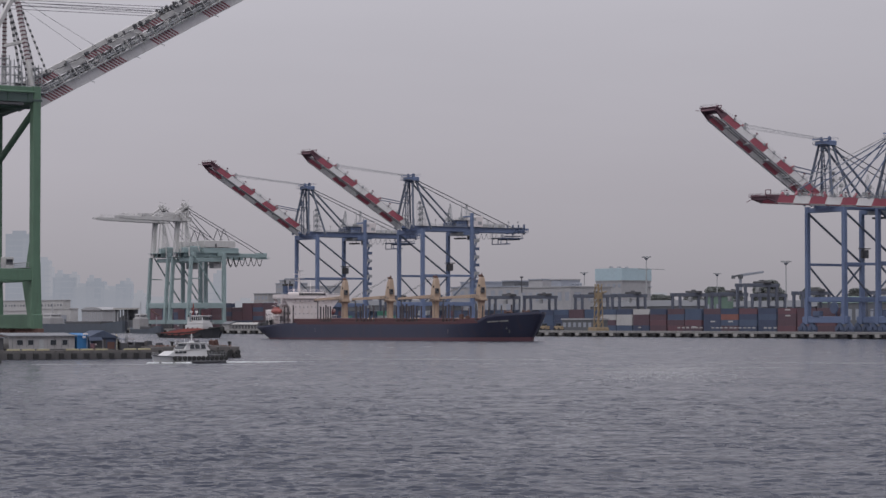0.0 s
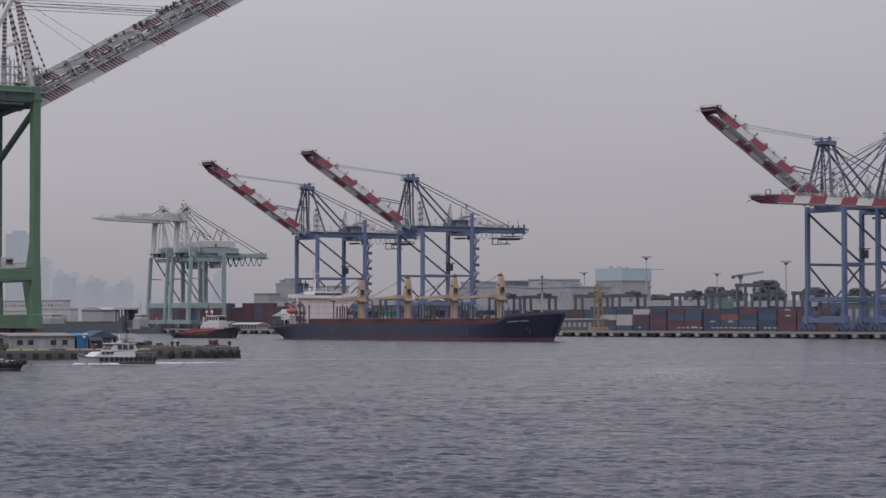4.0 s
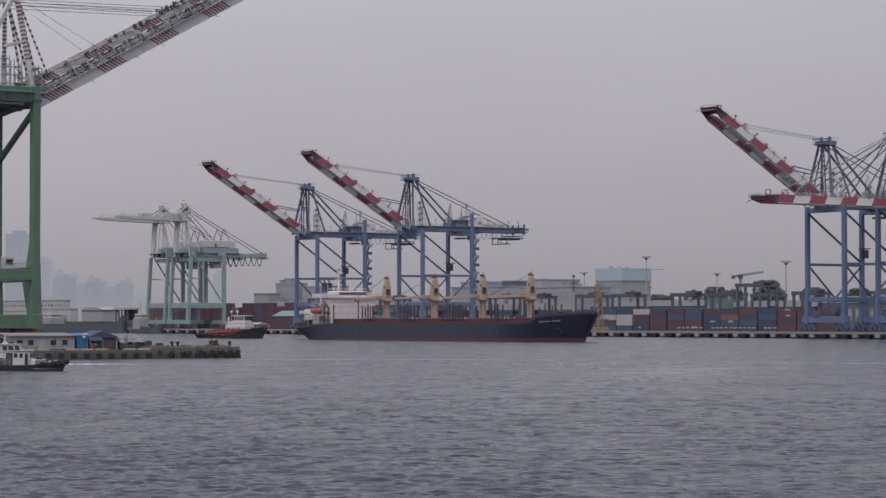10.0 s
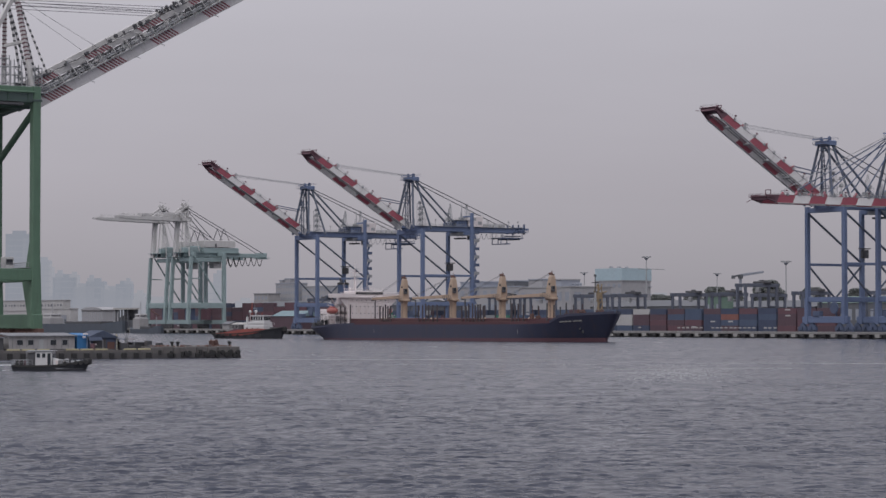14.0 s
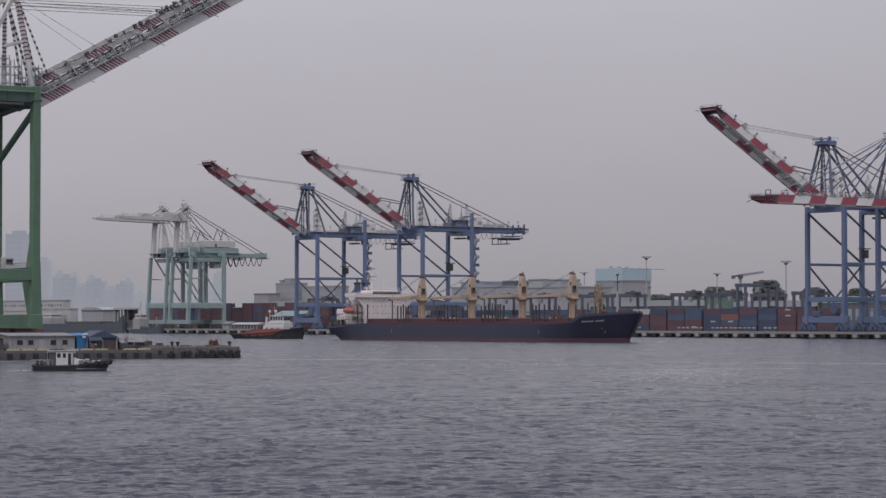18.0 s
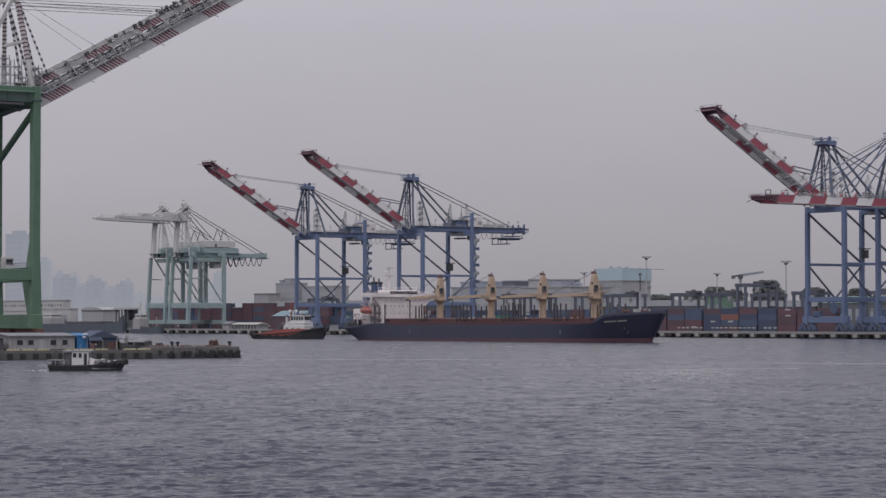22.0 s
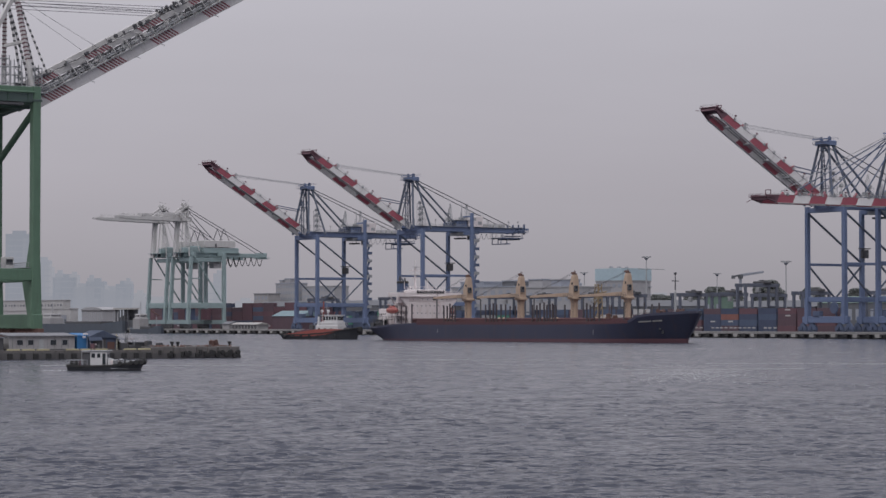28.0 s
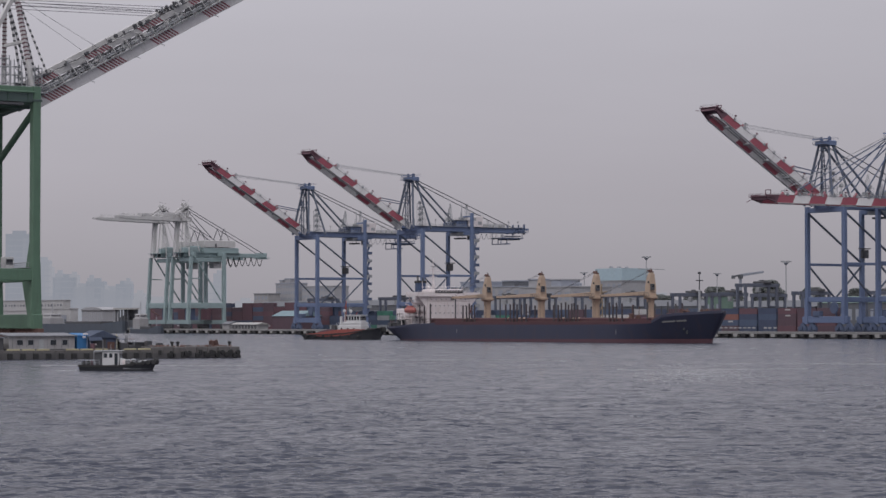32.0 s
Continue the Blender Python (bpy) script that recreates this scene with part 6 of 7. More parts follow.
# ---- harbour tug following the ship ----
def tug_boat():
    c = thing("tug_boat", pose(0, 0, 0), "orange and black harbour tug with a white wheelhouse", "boat")
    st = [(-18, -17.2, 3.4, 4.6, 1.9), (-14, -13.8, 4.6, 5.3, 1.8), (-5, -5, 5.2, 5.6, 1.9), (4, 4, 5.2, 5.7, 2.5), (11, 10.5, 4.0, 5.0, 3.5), (15.5, 14.3, 2.2, 3.4, 4.2), (18, 16.4, 0.5, 1.0, 4.7)]
    rows = [(a[0], (a[2] * 0.8, a[2], a[2] + (a[3] - a[2]) * 0.6, a[3]), (a[1], a[1], (a[0] + a[1]) / 2, a[0]), (-2.0, 0.0, a[4] * 0.6, a[4])) for a in st]
    part("hull", hull(rows, None, 0, 3), M["blackhull"], c)
    g = G()
    for s_ in (-1, 1):
        for a, b in zip(st[:-1], st[1:]):
            g.beam((a[0], s_ * a[3], a[4] + 0.1), (b[0], s_ * b[3], b[4] + 0.1), 0.5, 0.5)
    g.beam((-18, -4.6, 2), (-18, 4.6, 2), 0.6, 0.6).turned((17.9, 0, 4.0), [(0.9, -1.2), (1.2, -0.6), (1.2, 0.6), (0.9, 1.2)], 12)
    part("rubber_fender", g, M["black"], c)
    g = G()
    for s_ in (-1, 1):
        g.loft([[(x, s_ * y, z), (x, s_ * (y - 0.18), z), (x, s_ * (y - 0.18), z + h), (x, s_ * y, z + h)] for x, y, z, h in
                ((-16, 4.9, 1.8, 0.4), (-11, 5.4, 1.4, 1.2), (-6, 5.62, 1.2, 2.0), (0, 5.7, 1.4, 2.7), (5, 5.72, 2.0, 2.3), (9, 5.3, 3.0, 1.3), (12, 4.6, 3.7, 0.4))])
    part("bulwark", g, M["tugred"], c, "orange-red bulwark")
    part("deck_casing", G().loft([[(-13, -2.6, 1.9), (-13, 2.6, 1.9), (-13, 2.6, 2.6), (-13, -2.6, 2.6)], [(-6, -3.6, 1.9), (-6, 3.6, 1.9), (-6, 3.6, 4.2), (-6, -3.6, 4.2)],
                                  [(0, -4, 2), (0, 4, 2), (0, 4, 3.9), (0, -4, 3.9)]]), M["c_red"], c)
    hs = part("deckhouse", G().cbox(-1.4, 9.4, -3.4, 3.4, 2.2, 5.8, 0.2), M["boatwhite"], c, "white deckhouse")
    part("upper_deckhouse", G().cbox(0.4, 9.2, -3.0, 3.0, 5.8, 7.2, 0.2), M["boatwhite"], hs)
    part("wheelhouse", G().cbox(2.0, 8.6, -2.7, 2.7, 7.2, 9.8, 0.35), M["boatwhite"], hs)
    part("roof", G().cbox(1.6, 9.0, -2.9, 2.9, 9.8, 10.05, 0.1), M["boatwhite"], hs)
    for k in range(5):
        part("window", G().box(8.54, 8.68, -2.3 + k * 0.95, -1.6 + k * 0.95, 7.9, 9.4), M["glass"], hs)
    for s_ in (-1, 1):
        for k in range(5):
            part("window", G().box(2.1 + k * 1.3, 2.95 + k * 1.3, s_ * 2.7 - 0.07, s_ * 2.7 + 0.07, 7.9, 9.4), M["glass"], hs)
        for k in range(3):
            part("lower_window", G().box(0 + k * 2.9, 0.8 + k * 2.9, s_ * 3.4 - 0.05, s_ * 3.4 + 0.05, 3.9, 4.7), M["glass"], hs)
        part("funnel", G().cbox(-4.6, -2.6, s_ * 2.6 - 0.7, s_ * 2.6 + 0.7, 3.8, 6.0, 0.2), M["dark"], c)
    part("mast", G().tube((2.4, 0, 10), (2.0, 0, 14.6), 0.16, 0.08).beam((2.2, -1.5, 13.0), (2.2, 1.5, 13.0), 0.2).box(2.0, 2.4, -0.9, 0.9, 11.9, 12.2), M["grey"], c, "grey signal mast")
    for x, y in ((0.6, -1.4), (3.4, -1.0)):
        part("antenna_dome", G().tube((x, y, 9.6 if x > 2 else 7.2), (x, y, 11.0), 0.12, n=6).turned((x, y, 11.0), [(0.3, 0), (0.62, 0.3), (0.62, 0.9), (0.3, 1.25)], 12), M["boatwhite"], c, "white antenna dome")
    part("exhaust_stack", G().beam((-0.8, -1.6, 5.6), (-0.8, -1.6, 9.4), 1.0, 1.0, 0.8, 0.8).beam((-0.8, 1.6, 5.6), (-0.8, 1.6, 9.4), 1.0, 1.0, 0.8, 0.8), M["boatwhite"], c, "white exhaust stacks")
    part("exhaust_cap", G().tube((-0.8, -1.6, 9.4), (-0.9, -1.6, 10.2), 0.35, n=8).tube((-0.8, 1.6, 9.4), (-0.9, 1.6, 10.2), 0.35, n=8), M["dark"], c)
    part("red_mast", G().beam((0.0, -0.9, 5.8), (0.6, 0, 15.6), 0.42, 0.42, 0.25, 0.25).beam((0.0, 0.9, 5.8), (0.6, 0, 15.6), 0.42, 0.42, 0.25, 0.25).beam((0.3, -1.2, 13.2), (0.3, 1.2, 13.2), 0.22), M["tugred"], c, "tall red A-frame mast")
    part("towing_winch", G().cbox(11, 13, -1.5, 1.5, 3.4, 4.8, 0.2), M["dark"], c)
    part("fire_monitor", G().tube((4, 2, 10), (4.8, 2, 11.2), 0.15), M["tugred"], c)
    part("railing", G().rail((-2, -3.3, 5.8), (10.2, -3.3, 5.8), 1.0, 1.3, 0.05).rail((10.2, -3.3, 5.8), (10.2, 3.3, 5.8), 1.0, 1.3, 0.05), M["boatwhite"], c)
    for k, x in enumerate((-15, -11, -7, -3, 1, 5, 9)):
        y = 5.35 - max(0, k - 5) * 0.35
        part("tyre", G().turned((x, -y - 0.25, 1.3), [(0.3, -0.2), (0.55, -0.2), (0.65, 0), (0.55, 0.2), (0.3, 0.2)], 12, "y"), M["black"], c)
    return c


tug = tug_boat()
for ob in tug.children_recursive:
    ob.data.transform(Matrix.Scale(0.95, 4))


# ---- passenger launch ----
def passenger_launch():
    c = thing("passenger_launch", pose(0, 0, 0), "white passenger launch hung with black tyre fenders", "boat")
    st = [(-7.4, -7.3, 1.9, 2.2, 1.0), (-4, -4, 2.2, 2.4, 1.0), (1, 1, 2.2, 2.45, 1.1), (3.7, 3.5, 1.6, 2.1, 1.15), (5.4, 5.0, 0.8, 1.2, 1.22), (6.3, 5.7, 0.1, 0.25, 1.3)]
    rows = [(a[0], (a[2] * 0.8, a[2], a[2] + (a[3] - a[2]) * 0.6, a[3]), (a[1], a[1], (a[0] + a[1]) / 2, a[0]), (-0.8, 0.1, a[4] * 0.6, a[4])) for a in st]
    part("hull", hull(rows, None, 0, 3), M["boatwhite"], c)
    g = G()
    for s_ in (-1, 1):
        for a, b in zip(st[:-1], st[1:]):
            g.beam((a[0], s_ * a[3], a[4]), (b[0], s_ * b[3], b[4]), 0.14, 0.14)
            g.beam((a[1], s_ * (a[2] + 0.02), 0.15), (b[1], s_ * (b[2] + 0.02), 0.15), 0.06, 0.22)
    part("rubbing_strake", g, M["dark"], c)
    cab = part("cabin", G().loft([[(-3.6, -1.9, 1.0), (4.3, -1.5, 1.2), (4.3, 1.5, 1.2), (-3.6, 1.9, 1.0)], [(-3.4, -1.8, 2.1), (2.9, -1.5, 2.0), (2.9, 1.5, 2.0), (-3.4, 1.8, 2.1)]]), M["boatwhite"], c, "white passenger cabin")
    whl = part("wheelhouse", G().loft([[(-3.0, -1.75, 2.1), (2.2, -1.6, 2.15), (2.2, 1.6, 2.15), (-3.0, 1.75, 2.1)], [(-2.3, -1.55, 3.6), (1.3, -1.45, 3.65), (1.3, 1.45, 3.65), (-2.3, 1.55, 3.6)]]), M["boatwhite"], c, "white raised wheelhouse")
    part("roof", G().cbox(-2.7, 1.8, -1.7, 1.7, 3.6, 3.74, 0.05), M["boatwhite"], whl)
    part("aft_canopy", G().cbox(-6.6, -3.6, -1.8, 1.8, 2.8, 2.9, 0.04).tube((-6.4, -1.7, 1), (-6.4, -1.7, 2.8), 0.05, n=5).tube((-6.4, 1.7, 1), (-6.4, 1.7, 2.8), 0.05, n=5), M["dark"], c, "dark canopy over the after deck")
    for s_ in (-1, 1):
        for x0, x1 in ((-2.0, -1.1), (-0.85, 0.05), (0.25, 1.05)):
            part("window", G().hexa([(x0 - 0.1, s_ * 1.70 - 0.05, 2.45), (x1 - 0.1, s_ * 1.68 - 0.05, 2.45), (x1 - 0.1, s_ * 1.68 + 0.05, 2.45), (x0 - 0.1, s_ * 1.70 + 0.05, 2.45),
                                     (x0, s_ * 1.58 - 0.05, 3.35), (x1 - 0.15, s_ * 1.55 - 0.05, 3.35), (x1 - 0.15, s_ * 1.55 + 0.05, 3.35), (x0, s_ * 1.58 + 0.05, 3.35)]), M["glass"], whl)
        for x0 in (0.6, 1.4, 2.2):
            part("lower_window", G().box(x0, x0 + 0.6, s_ * 1.68 - 0.06, s_ * 1.68 + 0.06, 1.65, 2.0), M["glass"], cab)
        for k in range(12):
            x = -6.9 + k * 0.92
            y = 2.38 if x < 1 else 2.38 - (x - 1) * 0.105
            part("tyre", G().turned((x, s_ * (y + 0.12), 0.82), [(0.17, -0.12), (0.35, -0.12), (0.4, 0), (0.35, 0.12), (0.17, 0.12)], 12, "y"), M["black"], c)
    part("front_window", G().hexa([(2.12, -1.3, 2.45), (2.16, -1.3, 2.45), (2.16, 1.3, 2.45), (2.12, 1.3, 2.45), (1.5, -1.2, 3.35), (1.54, -1.2, 3.35), (1.54, 1.2, 3.35), (1.5, 1.2, 3.35)]), M["glass"], whl)
    for ob in (whl, *whl.children):
        for v in ob.data.vertices:
            v.co.x -= 1.2
            v.co.z = 2.1 + (v.co.z - 2.1) * 0.8
    part("mast", G().tube((-1.6, 0, 3.3), (-1.6, 0, 4.9), 0.09, n=6).beam((-1.6, -0.5, 4.4), (-1.6, 0.5, 4.4), 0.08).box(-1.9, -1.3, -0.3, 0.3, 3.4, 3.7), M["boatwhite"], c)
    part("horn_box", G().cbox(-3.0, -2.4, -0.4, 0.4, 3.38, 3.8, 0.05), M["dark"], c)
    part("lamp_post", G().tube((-0.2, 0, 3.4), (-0.2, 0, 4.0), 0.05, n=6), M["boatwhite"], c)
    part("railing", G().rail((-7.2, -2.1, 1.0), (-3.6, -2.2, 1.0), 0.8, 0.6, 0.03).rail((3.8, -1.8, 1.15), (6.0, -0.4, 1.3), 0.5, 0.6, 0.03).rail((-7.2, 2.1, 1.0), (-3.6, 2.2, 1.0), 0.8, 0.6, 0.03), M["grey"], c)
    part("bench", G().cbox(-6.6, -4.2, -1.5, 1.5, 1.0, 1.5, 0.05), M["dark"], c)
    g = G()
    rng = random.Random(5)
    for k in range(420):
        q = rng.random() ** 2.6
        x = -7.4 - q * 24
        y = rng.uniform(-1, 1) * (1.4 + q * 0.8)
        r = rng.uniform(0.15, 0.55) * (1 - 0.88 * q ** 0.5)
        g.turned((x, y, -0.05), [(r, 0), (r * 0.9, 0.10 * (1 - q)), (r * 0.4, 0.2 * (1 - q) + 0.02)], 7)
    for k in range(44):
        q = rng.random()
        x = 6.6 - q * 6
        for s_ in (-1, 1):
            y = s_ * (0.3 + q * 2.9 + rng.uniform(-0.2, 0.35))
            r = rng.uniform(0.15, 0.42)
            g.turned((x, y, -0.04), [(r, 0), (r * 0.8, 0.14), (r * 0.4, 0.26)], 7)
    tagged(part("wake_foam", g, M["foam"], c, "white foam of the wake and bow wave", smooth=True), kind="stuff")
    return c


launch = passenger_launch()


# ---- small work boat ----
def work_boat():
    c = thing("work_boat", pose(0, 0, 0), "small black work boat with a white wheelhouse and tyres", "boat")
    st = [(-5.4, -5.3, 1.3, 1.5, 0.62), (-3, -3, 1.7, 1.8, 0.5), (1, 1, 1.7, 1.85, 0.62), (3.6, 3.4, 1.2, 1.55, 0.98), (5.0, 4.6, 0.5, 0.9, 1.3), (5.5, 4.9, 0.1, 0.2, 1.45)]
    rows = [(a[0], (a[2] * 0.8, a[2], a[2] + (a[3] - a[2]) * 0.6, a[3]), (a[1], a[1], (a[0] + a[1]) / 2, a[0]), (-0.7, 0.12, a[4] * 0.6, a[4])) for a in st]
    part("hull", hull(rows, None, 0, 3), M["blackhull"], c)
    g = G()
    for s_ in (-1, 1):
        g.loft([[(a[1], s_ * (a[2] + 0.10), 0.26), (a[1], s_ * (a[2] + 0.02), 0.26), (a[1], s_ * (a[2] + 0.02), 0.40), (a[1], s_ * (a[2] + 0.10), 0.40)] for a in st[2:]])
    part("white_band", g, M["c_grey"], c, "thin white band along the hull")
    for s_ in (-1, 1):
        g = G()
        for a, b in zip(st[:-1], st[1:]):
            g.beam((a[0], s_ * a[3], a[4] + 0.1), (b[0], s_ * b[3], b[4] + 0.1), 0.14, 0.3)
        part("gunwale", g, M["black"], c)
    whl = part("wheelhouse", G().cbox(-1.0, 1.4, -1.1, 1.1, 0.7, 2.75, 0.08), M["boatwhite"], c, "white wheelhouse")
    whl.matrix_basis = pose(-1.1, 0, 0)
    part("roof", G().cbox(-2.2, 1.7, -1.25, 1.25, 2.75, 2.87, 0.04), M["grey"], whl)
    for s_ in (-1, 1):
        part("window", G().box(-0.8, -0.3, s_ * 1.1 - 0.04, s_ * 1.1 + 0.04, 1.85, 2.45), M["glass"], whl)
        part("window", G().box(0.0, 0.45, s_ * 1.1 - 0.04, s_ * 1.1 + 0.04, 1.85, 2.45), M["glass"], whl)
        part("door", G().box(0.75, 1.2, s_ * 1.1 - 0.04, s_ * 1.1 + 0.04, 0.85, 2.45), M["glass"], whl)
        for k in (1, 3, 4, 5):
            x = 1.6 + k * 0.72
            y = 1.85 if x < 2 else 1.85 - (x - 2) * 0.27
            part("tyre", G().turned((x, s_ * (y + 0.1), 0.95 + k * 0.05), [(0.16, -0.1), (0.3, -0.1), (0.35, 0), (0.3, 0.1), (0.16, 0.1)], 12, "y"), M["black"], c)
    part("front_window", G().box(1.36, 1.44, -0.9, 0.9, 1.85, 2.45), M["glass"], whl)
    part("engine_box", G().cbox(0.4, 2.2, -0.8, 0.8, 0.8, 1.5, 0.1), M["shipwhite"], c)
    part("bow_fender", G().turned((5.3, 0, 1.25), [(0.25, -0.4), (0.45, -0.2), (0.5, 0.2), (0.3, 0.5)], 12), M["black"], c)
    part("after_canopy", G().box(-3.4, -2.1, -1.2, 1.2, 2.6, 2.7).tube((-3.3, -1.1, 0.8), (-3.3, -1.1, 2.6), 0.04, n=5).tube((-3.3, 1.1, 0.8), (-3.3, 1.1, 2.6), 0.04, n=5), M["grey"], c)
    part("awning_back", G().cbox(-3.1, -2.15, -1.0, 1.0, 0.8, 2.5, 0.05), M["dark"], c)
    for x, y in ((-3.7, -0.9), (-4.1, 0.7), (-4.5, -0.5), (-4.9, 0.6)):
        part("fish_box", G().cbox(x - 0.22, x + 0.22, y - 0.25, y + 0.25, 0.7, 1.35, 0.05), M["c_red"], c)
    part("after_railing", G().rail((-5.6, -1.3, 0.75), (-2.4, -1.6, 0.75), 0.75, 0.6, 0.03).rail((-5.6, 1.3, 0.75), (-2.4, 1.6, 0.75), 0.75, 0.6, 0.03).rail((-5.6, -1.3, 0.75), (-5.6, 1.3, 0.75), 0.75, 0.6, 0.03), M["grey"], c)
    part("mast", G().tube((-1.1, 0, 2.85), (-1.1, 0, 3.7), 0.04, n=6), M["grey"], c)
    for x, y in ((3.6, 0.5), (3.9, -0.6), (4.5, 0.1)):
        part("rope_coil", G().turned((x, y, 0.95), [(0.4, 0), (0.45, 0.2), (0.25, 0.4)], 10), M["dark"], c)
    for x, y, w, h in ((1.5, -0.9, 0.35, 0.85), (2.3, -0.7, 0.3, 0.95), (3.2, -1.0, 0.3, 0.7), (3.9, -0.4, 0.3, 0.75), (4.6, -0.3, 0.25, 0.6)):
        part("deck_gear", G().cbox(x - w, x + w, y - 0.3, y + 0.3, 0.75, 0.75 + h, 0.12), M["grey" if h > 0.72 else "c_grey"], c)
    part("sloped_hatch", G().hexa([(0.4, -0.9, 0.7), (2.9, -0.7, 0.8), (2.9, 0.7, 0.8), (0.4, 0.9, 0.7), (0.4, -0.8, 1.75), (2.3, -0.5, 1.2), (2.3, 0.5, 1.2), (0.4, 0.8, 1.75)]), M["boatwhite"], c, "sloped white cabin hatch")
    part("fore_railing", G().rail((1.4, -1.6, 0.75), (4.6, -1.0, 1.15), 0.6, 0.7, 0.04).rail((1.4, 1.6, 0.75), (4.6, 1.0, 1.15), 0.6, 0.7, 0.04), M["dark"], c)
    part("exhaust", G().tube((-2.0, -0.9, 0.7), (-2.0, -0.9, 3.1), 0.1, n=6), M["dark"], c)
    for x in (-4.6, -4.0):
        part("stern_tyre", G().turned((x, -1.2, 1.05), [(0.16, -0.12), (0.34, -0.12), (0.38, 0), (0.34, 0.12), (0.16, 0.12)], 12, "y"), M["black"], c)
    part("tow_post", G().tube((2.9, 0, 0.7), (2.9, 0, 1.8), 0.12, n=8).beam((2.9, -0.5, 1.6), (2.9, 0.5, 1.6), 0.12), M["dark"], c)
    g = G()
    rng = random.Random(9)
    for k in range(18):
        q = rng.random()
        r = rng.uniform(0.06, 0.18)
        g.turned((-5.8 - q * 4, rng.uniform(-1, 1) * (0.8 + q * 0.5), -0.05), [(r, 0), (r * 0.8, 0.08 * (1 - q) + 0.03), (r * 0.3, 0.12 * (1 - q) + 0.04)], 7)
    tagged(part("wake_foam", g, M["foam"], c, "low foam behind the boat", smooth=True), kind="stuff")
    return c


workboat = work_boat()


# ---- container yard ----
def container_mesh(tone, sign=False):
    """A 40 ft container along y, with corner posts, rails and pressed ribs on its walls."""
    L, Wd, H = 12.19, 2.44, 2.6
    g = G().box(0.05, Wd - 0.05, 0.05, L - 0.05, 0.1, H - 0.06)
    for x in (0, Wd - 0.16):
        for y in (0, L - 0.2):
            g.box(x, x + 0.16, y, y + 0.2, 0, H)
    for k in range(11):
        y = 0.6 + k * 1.05
        g.box(0.01, 0.05, y, y + 0.5, 0.16, H - 0.16)
    g.box(0, 0.12, 0, L, 0, 0.16).box(0, 0.12, 0, L, H - 0.14, H)
    for x in (0.5, 1.0, 1.4, 1.9):
        g.box(x, x + 0.06, 0.0, 0.05, 0.15, H - 0.15)
    if sign:
        g.box(-0.03, 0.02, 3.8, 7.2, 1.55, 2.2)
    me = bpy.data.meshes.new("shipping_container")
    me.from_pydata(g.v, [], g.f)
    bm = bmesh.new()
    bm.from_mesh(me)
    bmesh.ops.recalc_face_normals(bm, faces=bm.faces)
    bm.to_mesh(me)
    bm.free()
    me.materials.append(M[tone])
    if sign:
        me.materials.append(M["c_grey" if tone == "c_white" else "c_white"])
        k = len(me.polygons) - 6
        for p in me.polygons[k:]:
            p.material_index = 1
    return me


BOX = {k: container_mesh(k) for k in ("c_red", "c_brown", "c_blue", "c_navy", "c_white", "c_grey", "c_green", "c_orange")}
SIGN = {k: container_mesh(k, True) for k in ("c_red", "c_brown", "c_blue", "c_navy", "c_white", "c_green")}
BOX_WORD = {"c_red": "dull red", "c_brown": "brown", "c_blue": "blue", "c_navy": "dark blue", "c_white": "white", "c_grey": "grey", "c_green": "green", "c_orange": "faded orange"}
yard = random.Random(11)


def put_box(n, s, tier, tone):
    o = new("shipping_container", SIGN[tone] if tone in SIGN and yard.random() < 0.08 else BOX[tone])
    o.matrix_basis = shore(n, s, 2.5 + tier * 2.62)
    tagged(o, BOX_WORD[tone] + " steel shipping container stacked in the yard", "container", "containers stacked in the yard")


# front row along the quay: bays by distance along the channel, tiers from the ground up
def front_row():
    near = ((811.4, "brown red brown brown"), (824.3, "brown red brown brown"), (837.2, "red brown brown red"), (850.4, "navy navy blue navy"), (863.4, "navy blue navy red"), (876.3, "brown blue orange navy"),
            (888.6, "navy navy navy brown"), (902.4, "brown red blue blue"), (915.2, "red brown blue brown"), (928.4, "brown red brown navy"), (941.4, "navy brown brown white"), (954.4, "blue white white navy"), (967.2, "blue brown white blue"))
    for s, tones in near:
        for k, tone in enumerate(tones.split()):
            put_box(754, s + yard.uniform(-0.15, 0.15), k, "c_" + tone)
    for bay in range(38):
        s = 980.2 + bay * 12.75
        if s < 1230:
            tiers, pool = (3 if bay % 3 else 4), ("c_blue", "c_navy", "c_blue", "c_brown", "c_grey", "c_green")
        else:
            tiers, pool = (6 if bay % 4 else 5), ("c_brown", "c_red", "c_navy", "c_brown", "c_red", "c_blue")
        if s < 1020:
            tiers, pool = 4, ("c_navy", "c_blue", "c_brown", "c_navy")
        for k in range(tiers):
            put_box(754, s + yard.uniform(-0.15, 0.15), k, pool[yard.randrange(len(pool))])


front_row()
for n in (757.2, 769.0):
    for tone in ("c_brown", "c_blue", "c_red", "c_navy"):
        g = G()
        for bay in range(44):
            s = 826 + bay * 12.75
            for k in range(5 if s > 1230 else 4):
                if yard.random() < 0.24:
                    g.box(n, n + 2.4, s, s + 12.1, k * 2.62 + 0.02, k * 2.62 + 2.6)
        o = part("container_stack", g, M[tone])
        o.matrix_basis = shore(0, 0, 2.5)
        tagged(o, "rows of stacked containers deeper in the yard", "containers", kind="stuff")


